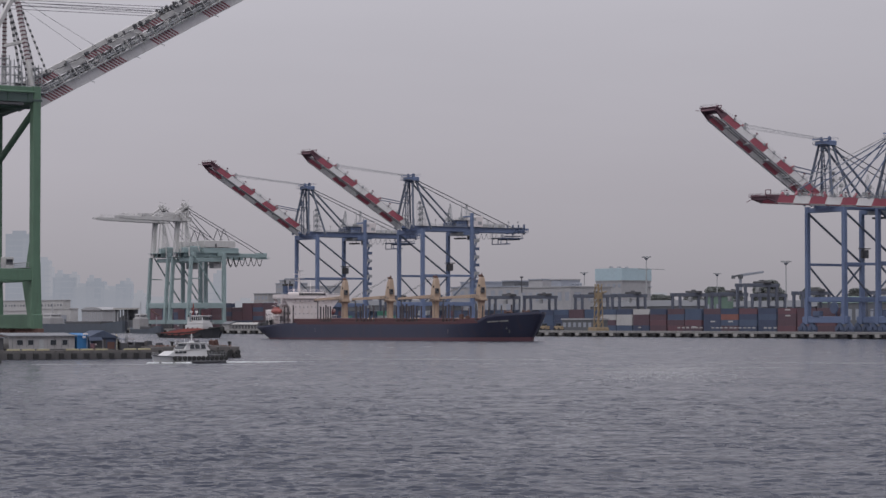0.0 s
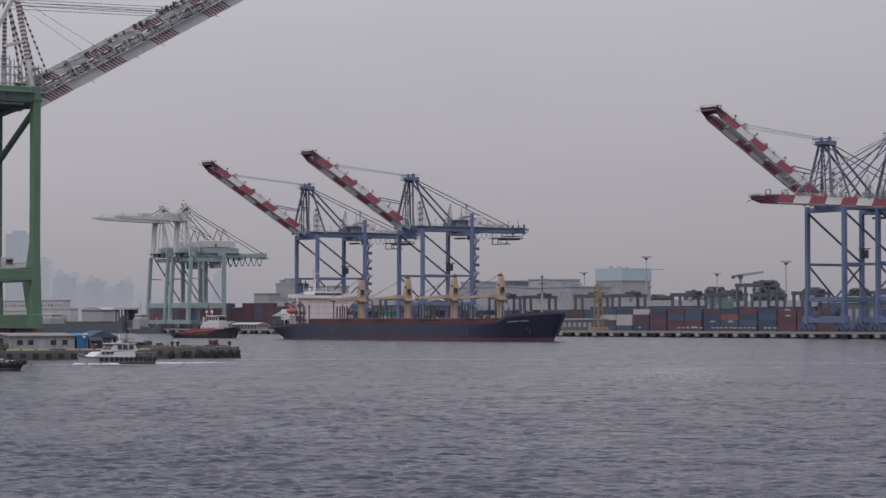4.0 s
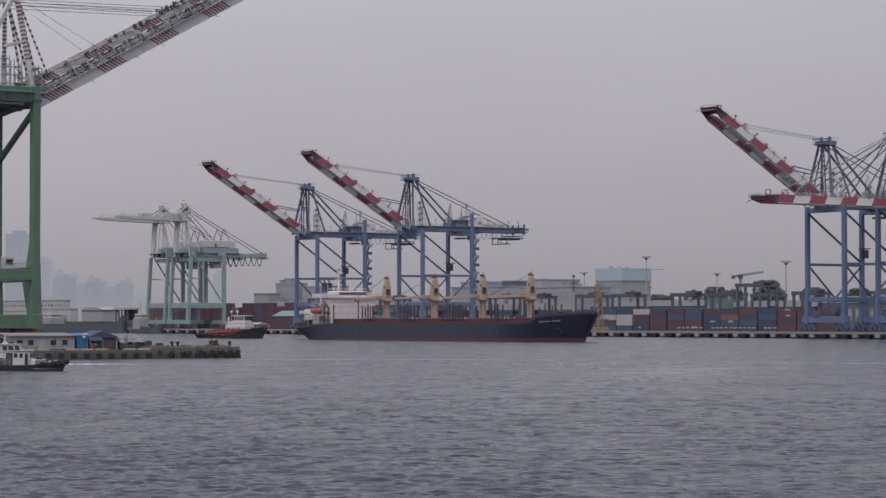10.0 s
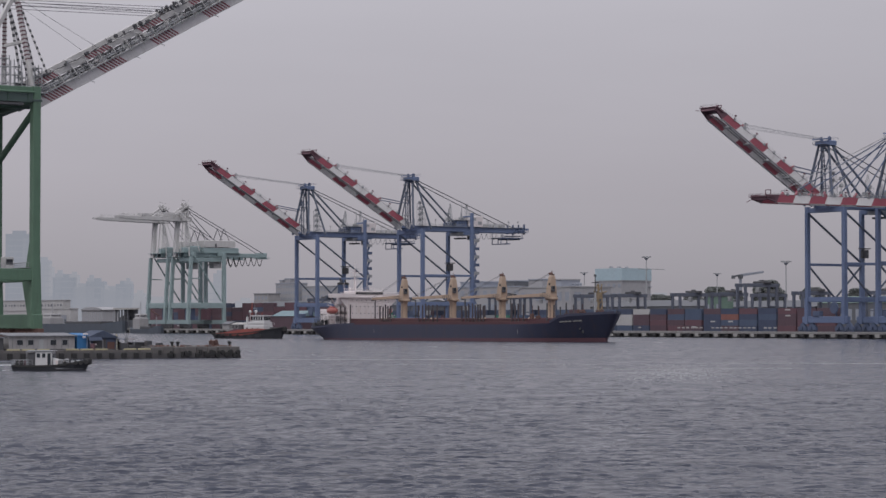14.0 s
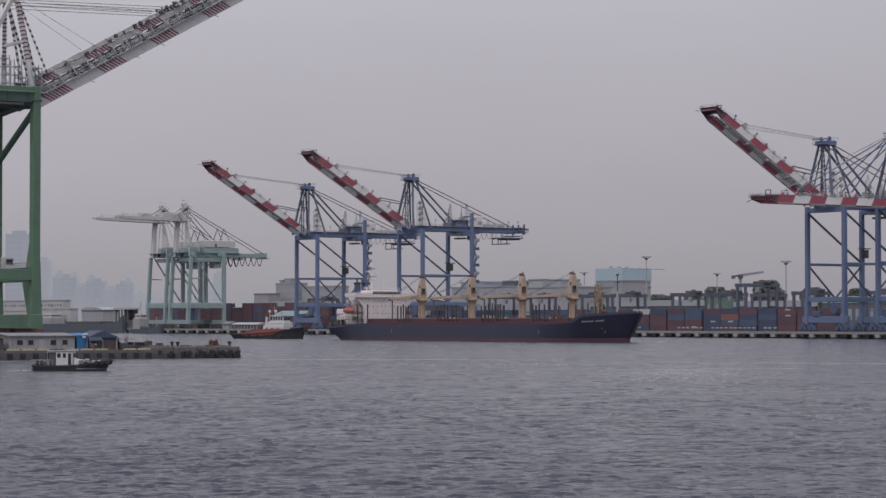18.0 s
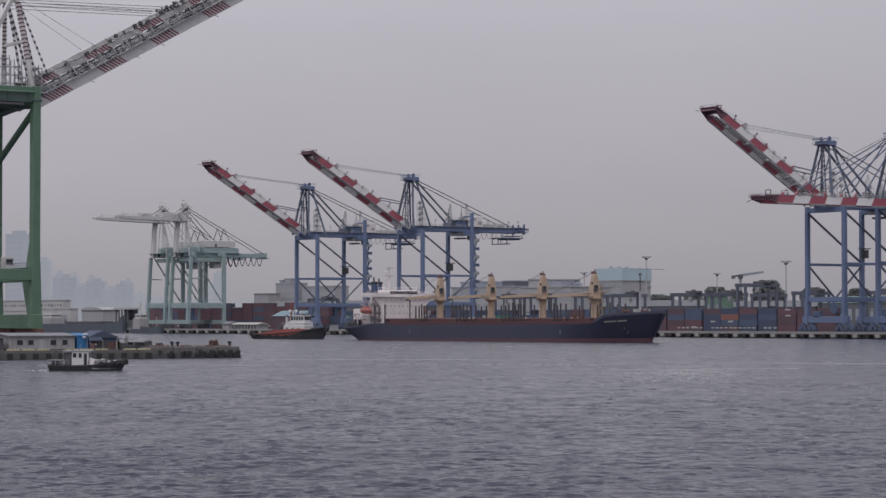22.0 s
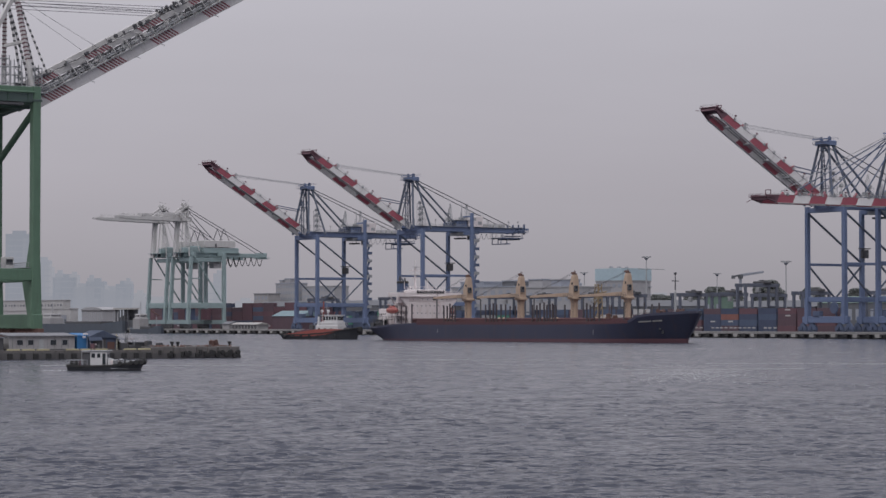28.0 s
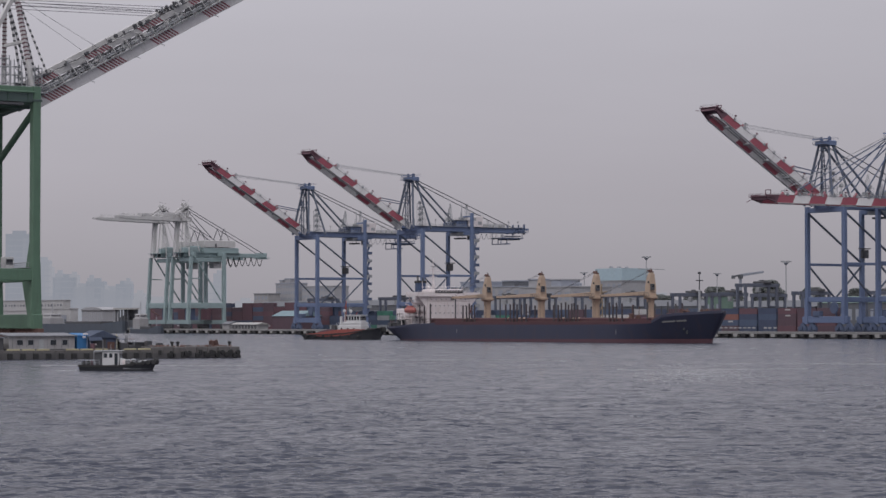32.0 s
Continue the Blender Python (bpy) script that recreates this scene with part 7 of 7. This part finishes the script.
def yard_crane(m, span=16.5, height=17.2):
    c = thing("yard_crane", m, "slate blue rubber-tyred yard crane straddling container rows", "crane", "yard cranes over the stacks")
    P = M["rtg"]
    for x in (0, span):
        for y in (-2.9, 2.9):
            part("leg", G().beam((x, y, 1.4), (x, y, height), 1.1, 1.2), P, c)
        part("sill", G().beam((x, -5, 1.8), (x, 5, 1.8), 1.0, 1.2), P, c)
        for y in (-4, 4):
            part("wheel", G().turned((x, y, 0.8), [(0.5, -0.3), (0.8, -0.25), (0.8, 0.25), (0.5, 0.3)], 10, "x"), M["black"], c)
        part("leg_tie", G().beam((x, -2.9, height * 0.55), (x, 2.9, height * 0.55), 0.5, 0.6), P, c)
    for y in (-2.9, 2.9):
        part("girder", G().beam((-1.2, y, height + 0.4), (span + 1.2, y, height + 0.4), 0.9, 1.7), P, c)
    trolley = part("trolley", G().cbox(span * 0.55, span * 0.8, -4.2, 4.2, height + 1.3, height + 2.4, 0.2).cbox(span * 0.62, span * 0.7, -1, 1, height + 2.4, height + 3.0, 0.1), M["dark"], c)
    part("driver_cab", G().cbox(span * 0.5, span * 0.58, -1.2, 1.2, height - 3.0, height - 0.6, 0.2), M["c_grey"], trolley)
    part("engine_box", G().cbox(-1.0, 1.0, -2.6, 2.6, 2.4, 4.8, 0.2), P, c)
    return c


def barrier(m):
    c = thing("barrier_board", m, "pale barrier board on two short posts before the stacks", "barrier", "barrier boards along the yard")
    part("board", G().cbox(-0.12, 0.0, 0, 2.0, 1.35, 1.95, 0.03), M["concrete_pale"], c)
    for y in (0.3, 1.6):
        part("post", G().beam((0.08, y, 0), (0.08, y, 1.8), 0.14, 0.14), M["rtg"], c)
        part("foot", G().cbox(-0.45, 0.55, y - 0.15, y + 0.15, 0, 0.16, 0.03), M["rtg"], c)
    return c


boards = barrier(shore(747, 938.6))
for s0, count in ((893.2, 6), (856.2, 10), (842.4, 3), (823.2, 2)):
    for k in range(count):
        copy_thing(boards, shore(747, s0 + k * 3.2 + yard.uniform(-0.3, 0.3)))
rtg = yard_crane(shore(782, 1034))
for n, s in ((782, 1003), (782, 955), (784, 927.5), (784, 869), (790, 1090), (788, 1120), (776, 1212), (780, 1298), (830, 951), (800, 838)):
    copy_thing(rtg, shore(n, s))
yard_crane(shore(782, 906.5), 19.5, 21.3)


def light_mast(m, height):
    c = thing("light_mast", m, "tall slim floodlight mast with a spread lamp head", "light mast", "floodlight masts in the yard")
    part("pole", G().tube((0, 0, 0), (0, 0, height), 0.45, 0.24, 10), M["c_grey"], c)
    head = part("lamp_ring", G().turned((0, 0, height), [(0.4, -0.9), (1.0, -0.2), (1.1, 0.2), (0.4, 0.4)], 12), M["stay"], c)
    for k in range(8):
        a = k * math.pi / 4 + 0.3
        part("floodlight", G().beam((1.0 * math.cos(a), 1.0 * math.sin(a), height + 0.1), (2.3 * math.cos(a), 2.3 * math.sin(a), height + 0.9), 0.25, 0.2)
             .cbox(2.3 * math.cos(a) - 0.4, 2.3 * math.cos(a) + 0.4, 2.3 * math.sin(a) - 0.4, 2.3 * math.sin(a) + 0.4, height + 0.6, height + 1.2, 0.1), M["grey"], head)
    return c


mast_1 = light_mast(shore(900, 1126), 40.6)
light_mast(shore(860, 962.3), 34.2)
light_mast(shore(1100, 1300), 36.0)
light_mast(shore(1100, 1448), 39.0)

# ochre harbour crane standing behind the kerb
och = thing("mobile_crane", shore(714, 929), "ochre lattice crane tower standing on the quay", "crane")
for x in (-1.5, 1.5):
    for y in (-1.5, 1.5):
        part("tower_leg", G().beam((x, y, 1.6), (x * 0.7, y * 0.7, 22), 0.4, 0.4), M["ochre"], och)
for k in range(6):
    z = 2 + k * 3.3
    for q in (-1.5, 1.5):
        part("lattice_bar", G().tube((-1.5, q, z), (1.4, q, z + 3.3), 0.16, n=5), M["ochre"], och)
        part("lattice_bar", G().tube((q, 1.5, z), (q, -1.4, z + 3.3), 0.16, n=5), M["ochre"], och)
part("base", G().cbox(-4, 4, -3, 3, 0, 1.8, 0.2), M["ochre"], och)
part("machine_house", G().cbox(-1.2, 1.4, -1.2, 1.2, 15, 17.4, 0.2), M["ochre"], och)
part("jib", G().beam((0.8, 0, 17.5), (5.6, 1.2, 18.4), 0.8, 0.9, 0.5, 0.6), M["ochre"], och)


def wheel_loader(m):
    c = thing("yard_machine", m, "small yellow yard machine parked on the quay", "machine")
    part("body", G().cbox(-1.1, 1.1, -2.6, 2.6, 0.8, 2.4, 0.2), M["ochre"], c)
    part("cab", G().cbox(-0.9, 0.9, -0.6, 1.2, 2.4, 3.6, 0.15), M["glass"], c)
    for x in (-1.1, 1.1):
        for y in (-1.7, 1.7):
            part("wheel", G().turned((x, y, 0.75), [(0.4, -0.3), (0.75, -0.25), (0.75, 0.25), (0.4, 0.3)], 12, "x"), M["black"], c)
    return c


wheel_loader(shore(711, 956))
wheel_loader(shore(712, 968.5))


def house_block(name, m, label, w, d, h, wall, roof, rows=0, cols=0, category="building", band=None, roof_h=0.0, side_cols=0):
    """A block d deep along x (away from the quay) and w long along y, with window openings on its two seen sides."""
    t = thing(name, m, label, category)
    part("wall", G().box(0, d, 0, w, 0, h), wall, t)
    if roof_h:
        part("roof", G().loft([[(-0.6, y, h), (d + 0.6, y, h), (d / 2, y, h + roof_h)] for y in (-0.6, w + 0.6)]), roof, t)
    else:
        part("roof", G().box(-0.4, d + 0.4, -0.4, w + 0.4, h, h + 0.8), roof, t)
    for r in range(rows):
        z = h * (r + 0.35) / rows
        for k in range(cols):
            y = w * (k + 0.25) / cols
            wi = part("window", G().box(-0.15, 0.1, y, y + w / cols * 0.5, z, z + h / rows * 0.42), M["bldg2"], t)
        for k in range(side_cols):
            x = d * (k + 0.25) / side_cols
            part("window", G().box(x, x + d / side_cols * 0.5, -0.15, 0.1, z, z + h / rows * 0.42), M["bldg2"], t)
    if band:
        part("cladding_band", G().box(-0.5, d + 0.5, -0.5, w + 0.5, h + 0.8, h + 0.8 + band), M["bldgtop"], t)
    return t


tower = house_block("cold_store", shore(1100, 1404), "tall grey store with a pale blue clad top", 30, 26, 33, M["bldg"], M["bldg"], 5, 5, band=8.6)
part("crane_arm", G().beam((13, -2, 42), (28, -14, 41.4), 0.5, 0.5), M["grey"], tower)
for k in range(3):
    part("tank", G().turned((6 + k * 7, 20, 42.4), [(1.4, 0), (1.4, 1.6), (0.8, 2.0)], 10), M["bldg"], tower)
for k in range(6):
    part("floor_slab", G().box(24, 26.6, -0.9, 0.0, 3 + k * 5.2, 3.5 + k * 5.2), M["bldg2"], tower)
whs = house_block("warehouse", shore(1000, 1331), "long grey warehouse with stepped flat roofs", 58, 34, 27.2, M["bldg"], M["bldg"], 2, 7, side_cols=3)
house_block("warehouse", shore(1002, 1391), "grey warehouse with a raised plant room", 84, 34, 28.2, M["bldg"], M["bldg2"], 3, 9)
house_block("plant_room", shore(1006, 1371, 30.6), "flat grey plant room on the warehouse roof", 16, 20, 4.6, M["bldg"], M["bldg2"])
house_block("plant_room", shore(1006, 1350, 30.6), "small grey plant room on the warehouse roof", 11, 16, 4.2, M["bldg2"], M["bldg"])
house_block("plant_room", shore(1006, 1404, 31.6), "dark grey plant room on the warehouse roof", 14, 20, 3.0, M["shed_dark"], M["bldg2"])
house_block("plant_room", shore(1006, 1441, 31.6), "low grey plant room on the warehouse roof", 28, 18, 2.8, M["bldg2"], M["bldg2"])
for k in range(5):
    vent = thing("roof_ventilator", shore(1012, 1336 + k * 4.2 + (k // 3) * 3, 30.4), "small grey ventilator on the warehouse roof", "ventilator", "ventilators on the warehouse roof")
    part("stack", G().turned((0, 0, 0), [(0.7, 0), (0.7, 1.4), (1.1, 1.6), (0.9, 2.3), (0.2, 2.5)], 10), M["bldg2"], vent)
    part("collar", G().turned((0, 0, 0), [(1.0, 0), (1.0, 0.3), (0.75, 0.4)], 10), M["bldg"], vent)
house_block("office_block", shore(1100, 1858), "pale office block with rows of windows", 33, 12, 37, M["bldg"], M["bldg2"], 7, 8, side_cols=3)
house_block("office_block", shore(1104, 1800), "long pale office block with rows of windows", 54, 14, 34, M["bldg"], M["bldg"], 6, 12)
house_block("office_block", shore(1080, 1870), "low beige block beside the offices", 24, 12, 28, M["wall"], M["roof"], 4, 4)
house_block("red_warehouse", shore(733, 1232), "dull red shed with a teal gable roof", 32, 14, 7.6, M["c_brown"], M["tealroof"], roof_h=3.2)
qs = house_block("quay_shed", shore(711, 1243), "white low shed with bays painted as dark panels on the quay", 30, 7, 2.8, M["wall"], M["concrete_pale"], roof_h=1.2)
# Bays are not cut out: dark panels paint the shade inside them.
for k in range(8):
    part("open_bay", G().box(-0.15, 0.1, 1.2 + k * 3.6, 3.6 + k * 3.6, 0.4, 2.3), M["dark"], qs)
house_block("quay_shed", shore(711, 1276), "white gabled hut at the end of the quay shed", 8, 7, 3.0, M["wall"], M["roof"], roof_h=1.6)
house_block("quay_office", shore(722, 944), "grey quay office with a pale roof", 24, 9, 5.2, M["shed_dark"], M["bldg"], 1, 6)
house_block("transit_shed", shore(980, 1010), "long low shed with a green sheet roof", 60, 40, 15, M["shed_dark"], M["greenroof"], 1, 10, roof_h=4)
house_block("transit_shed", shore(982, 1075), "low shed with a grey sheet roof", 88, 40, 13, M["shed_dark"], M["shed_dark"], 1, 6, roof_h=4)
house_block("transit_shed", shore(985, 1170), "long low shed with a grey sheet roof", 120, 40, 14, M["shed_dark"], M["shed_dark"], 1, 9, roof_h=4)
house_block("transit_shed", shore(990, 800), "long low shed with a grey roof", 190, 40, 13, M["shed_dark"], M["shed_dark"], 1, 12, roof_h=3)
house_block("transit_shed", shore(960, 1460), "long low dark shed behind the stacks", 240, 40, 16, M["shed_dark"], M["shed_dark"], 1, 12, roof_h=4)
hall = house_block("terminal_hall", shore(900, 1897), "long white terminal hall with a windowed upper floor", 160, 7, 21.8, M["c_white"], M["wall"])
for k in range(26):
    part("window", G().box(-0.15, 0.1, 2.0 + k * 6.1, 4.6 + k * 6.1 - (k % 3) * 0.8, 17.2, 19.0), M["slate"], hall)
part("string_course", G().box(-0.3, 0.05, 0, 160, 13.2, 13.9), M["wall"], hall)
part("loading_canopy", G().box(-4, 0.0, 30, 150, 9.0, 9.6), M["c_brown"], hall)
hall = house_block("gate_hall", shore(800, 1673), "square white hall with a wide glazed front", 50, 6, 13.6, M["c_white"], M["c_white"])
part("glazed_recess", G().box(-0.12, 0.1, 6, 42, 3.2, 9.4), M["bldg2"], hall)
for k in range(9):
    part("mullion", G().box(-0.35, -0.1, 6 + k * 4.5 - 0.35, 6 + k * 4.5 + 0.35, 3.2, 9.4), M["wall"], hall)
for k in range(7):
    part("dark_pane", G().box(-0.2, -0.1, 7.2 + k * 4.6, 9.8 + k * 4.6, 3.4, 6.2 + (k % 3)), M["slate"], hall)
hall = house_block("transit_hall", shore(800, 1620), "pale grey hall with a low curved roof", 34, 12, 12.0, M["bldg"], M["wall"])
part("curved_roof", G().loft([[(-0.8, y, 12.8), (12.8, y, 12.8), (12.8, y, z), (-0.8, y, z)] for y, z in ((-1, 13.0), (5, 14.2), (12, 14.9), (22, 15.0), (29, 14.3), (35, 13.0))]), M["bldg"], hall)
for k in range(10):
    part("cladding_rib", G().box(-0.15, 0.05, 1.5 + k * 3.4, 1.8 + k * 3.4, 0.3, 12), M["bldg2"], hall)
shed = thing("open_shed", shore(790, 1562), "open quay shed with a pale flat roof on dark posts", "shed")
part("roof", G().box(-1, 9, -1, 20, 12.8, 14.0), M["concrete_pale"], shed)
part("back_wall", G().box(7, 8.5, 0, 19, 0, 12.8), M["shed_dark"], shed)
for k in range(5):
    part("post", G().beam((0.6, 0.6 + k * 4.4, 0), (0.6, 0.6 + k * 4.4, 12.8), 0.8, 0.8), M["shed_dark"], shed)
for k in range(3):
    part("stored_crate", G().cbox(2, 6, 1 + k * 6, 6 + k * 6, 0, 5.5 + (k * 3 % 4), 0.2), M["shed_dark"], shed)

house_block("green_shed", shore(950, 1120), "tall narrow shed clad in green sheeting", 13, 10, 19, M["greenroof"], M["shed_dark"], 1, 3)
house_block("plant_room", shore(1102, 1870, 40.3), "small pale plant room on the office roof", 9, 8, 3.2, M["bldg"], M["bldg2"])
house_block("plant_room", shore(1102, 1882, 40.3), "low pale plant room on the office roof", 6, 8, 2.0, M["bldg"], M["bldg2"])
# tower crane far behind the yard
tc = thing("tower_crane", shore(1300, 1508), "distant slewing tower crane over the roofs", "crane")
part("mast", G().beam((0, 0, 0), (0, 0, 40), 2.4, 2.4, 1.6, 1.6), M["bldg2"], tc)
part("jib", G().beam((0, 0, 41), (20, -4.5, 43.8), 1.3, 2.2, 0.7, 1.6), M["bldg2"], tc)
part("counter_jib", G().beam((0, 0, 41), (-6, 1.6, 40.0), 1.1, 1.4), M["shed_dark"], tc)
part("counterweight", G().cbox(-7.4, -5.2, 0.4, 2.6, 38.2, 40.8, 0.2), M["shed_dark"], tc)
part("cab", G().cbox(-1.4, 1.4, -1.6, 1.6, 38.4, 41.6, 0.2), M["shed_dark"], tc)


# moored craft on the far left of the quay
def barge(m, name, label, L, tone, top, deck=5.6, wide=7.5):
    c = thing(name, m, label, "ship")
    part("hull", G().loft([[(x, -b, -2), (x, b, -2), (x, b + 0.6, z), (x, -b - 0.6, z)] for x, b, z in ((-L / 2, wide * 0.73, deck + 0.8), (-L / 2 + 0.08 * L, wide, deck), (L / 2 - 0.14 * L, wide, deck), (L / 2 - 0.04 * L, wide * 0.6, deck + 1.0), (L / 2, 0.6, deck + 2.0))]), tone, c)
    part("hatch", G().cbox(-L / 2 + 0.36 * L, L / 2 - 0.2 * L, -wide * 0.66, wide * 0.66, deck, deck + 1.6, 0.3), M["dark"], c)
    h0, h1 = -L / 2 + 0.05 * L, -L / 2 + 0.05 * L + min(12, 0.3 * L)
    hs = part("deckhouse", G().cbox(h0, h1, -wide * 0.66, wide * 0.66, deck, top - 2.6, 0.3), M["wall"], c, "pale deckhouse")
    part("bridge", G().cbox(h0 + 1, h1 - 0.6, -wide * 0.5, wide * 0.5, top - 2.6, top, 0.25), M["c_white"], hs)
    for k in range(5):
        part("window", G().box(h1 - 0.65, h1 - 0.54, (k - 2.4) * wide * 0.18, (k - 1.8) * wide * 0.18, top - 1.7, top - 0.8), M["glass"], hs)
        part("side_window", G().box(h0 + 1.4 + k * (h1 - h0 - 2.6) / 5, h0 + 2.2 + k * (h1 - h0 - 2.6) / 5, -wide * 0.5 - 0.06, -wide * 0.5 + 0.04, top - 1.7, top - 0.8), M["glass"], hs)
    part("mast", G().tube(((h0 + h1) / 2, 0, top), ((h0 + h1) / 2, 0, top + 7), 0.25), M["grey"], c)
    part("foremast", G().tube((L / 2 - 0.12 * L, 0, deck), (L / 2 - 0.12 * L, 0, deck + 7), 0.25), M["grey"], c)
    part("funnel", G().cbox(h0 - 0.2, h0 + 1.2, -1.4, 1.4, deck, top - 0.8, 0.3), M["tugred"], c)
    return c


barge(shore(690, 1425, 0, -90), "coaster", "low slate grey coaster moored along the far quay", 112, M["slate"], 12)
barge(shore(684, 1326, 0, -90), "moored_tug", "small moored tug with a dull red hull and pale deckhouse", 30, M["slate"], 11.5, 2.6, 4.6)
barge(shore(690, 1518, 0, -90), "coaster", "grey coaster moored beyond the first", 80, M["bldg2"], 11)
dl = thing("dredge_derrick", shore(716, 1386), "rust red derrick post on the far quay", "derrick")
part("post", G().beam((0, 0, 0), (0, 0, 14), 1.1, 1.1), M["tugred"], dl)
part("boom", G().tube((0, 0, 12), (4, -6, 8), 0.35), M["rust"], dl)


def tree(m, height, seed):
    rng = random.Random(seed)
    c = thing("tree", m, "dark green broadleaf tree behind the yard", "tree", "trees behind the yard")
    part("trunk", G().tube((0, 0, 0), (0.3, 0, height * 0.55), 0.5, 0.2, 7).tube((0.2, 0, height * 0.4), (height * 0.2, 0.5, height * 0.7), 0.2, 0.1, 5).tube((0.2, 0, height * 0.42), (-height * 0.2, -0.5, height * 0.72), 0.2, 0.1, 5), M["rust"], c)
    g = G()
    for k in range(1500):
        a, b = rng.uniform(0, 6.28), rng.uniform(-0.5, 1)
        r = height * 0.31 * rng.uniform(0.35, 1) * math.sqrt(max(0.05, 1 - b * b * 0.6))
        p = Vector((r * math.cos(a), r * math.sin(a), height * (0.62 + 0.34 * b)))
        s = height * rng.uniform(0.012, 0.028)
        d = Vector((rng.uniform(-1, 1), rng.uniform(-1, 1), rng.uniform(-1, 1))).normalized() * s
        e = d.orthogonal().normalized() * s
        f = d.cross(e).normalized() * s * 0.5
        g.hexa([p - d - f, p + e - f, p + d - f, p - e - f, p - d + f, p + e + f, p + d + f, p - e + f])
    part("crown", g, M["leaf"], c)
    return c


trees = [tree(shore(1035, 1175.5), 31, 1), tree(shore(1038, 1171), 25, 2), tree(shore(1035, 1134.5), 26, 3)]
for k, (n, s, kind) in enumerate(((1210, 1500, 2), (1205, 1484, 1), (1180, 1570, 1), (1035, 1094, 1), (1195, 1440, 2), (1200, 1420, 0), (1204, 1404, 2), (1042, 1141, 1))):
    copy_thing(trees[kind], shore(n, s, 2.5, k * 47))

# city towers, their haze painted in as a flat glowing colour
sky_line = thing("backdrop", pose(0, 3800, 0), "distant city towers with haze painted into their glowing colour", "skyline", kind="structure")
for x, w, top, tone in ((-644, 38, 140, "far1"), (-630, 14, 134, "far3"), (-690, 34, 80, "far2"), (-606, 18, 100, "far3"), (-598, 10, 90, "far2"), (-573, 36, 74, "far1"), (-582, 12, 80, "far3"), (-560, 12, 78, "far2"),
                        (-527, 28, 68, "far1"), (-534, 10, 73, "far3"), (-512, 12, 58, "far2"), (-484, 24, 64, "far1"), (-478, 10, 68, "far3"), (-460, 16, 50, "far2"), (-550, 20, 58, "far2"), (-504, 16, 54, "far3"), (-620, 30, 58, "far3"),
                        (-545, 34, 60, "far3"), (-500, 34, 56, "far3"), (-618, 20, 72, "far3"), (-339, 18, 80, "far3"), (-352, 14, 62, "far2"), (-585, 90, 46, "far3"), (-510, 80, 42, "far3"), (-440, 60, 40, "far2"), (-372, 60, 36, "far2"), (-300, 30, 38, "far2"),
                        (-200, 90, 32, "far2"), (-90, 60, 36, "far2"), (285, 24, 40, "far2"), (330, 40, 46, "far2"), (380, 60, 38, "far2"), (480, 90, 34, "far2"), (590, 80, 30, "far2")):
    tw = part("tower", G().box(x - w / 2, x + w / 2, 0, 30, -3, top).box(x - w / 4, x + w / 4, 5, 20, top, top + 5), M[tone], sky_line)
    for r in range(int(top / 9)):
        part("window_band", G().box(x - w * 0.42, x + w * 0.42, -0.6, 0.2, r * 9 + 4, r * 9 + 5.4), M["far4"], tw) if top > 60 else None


# ---- what moves ----
def motions():
    """The ship and boats under way, and the waves drifting with the wind."""
    walk(water, [(0.0, pose(0, 0, 0)), (32.0, pose(3.0, -9.0, 0))])
    walk(ship, [(t, shore(521, 798.5 - 98.0 * t / 32.0, 0, -90)) for t in (0.0, 8.0, 16.0, 24.0, 32.0)])
    walk(tug, [(t, shore(512, 951 - 124.0 * (t / 32.0) ** 1.08, 0, -71 + 9.0 * t / 32.0)) for t in (0.0, 8.0, 16.0, 24.0, 32.0)])
    walk(launch, [(t, pose(-43.3 - 2.72 * t, 419.0 - 2.3 * t, 0, 0, 0, 220)) for t in (0.0, 8.0, 16.0, 32.0)])
    walk(workboat, [(t, pose(x + 0.35, 354.0, 0, 0, 0, -4)) for t, x in
                    ((0.0, -68.3), (2.5, -66.2), (6.0, -62.6), (9.0, -59.6), (13.0, -56.3), (19.0, -52.0), (23.0, -49.95), (28.0, -47.8), (32.0, -46.1))])


motions()
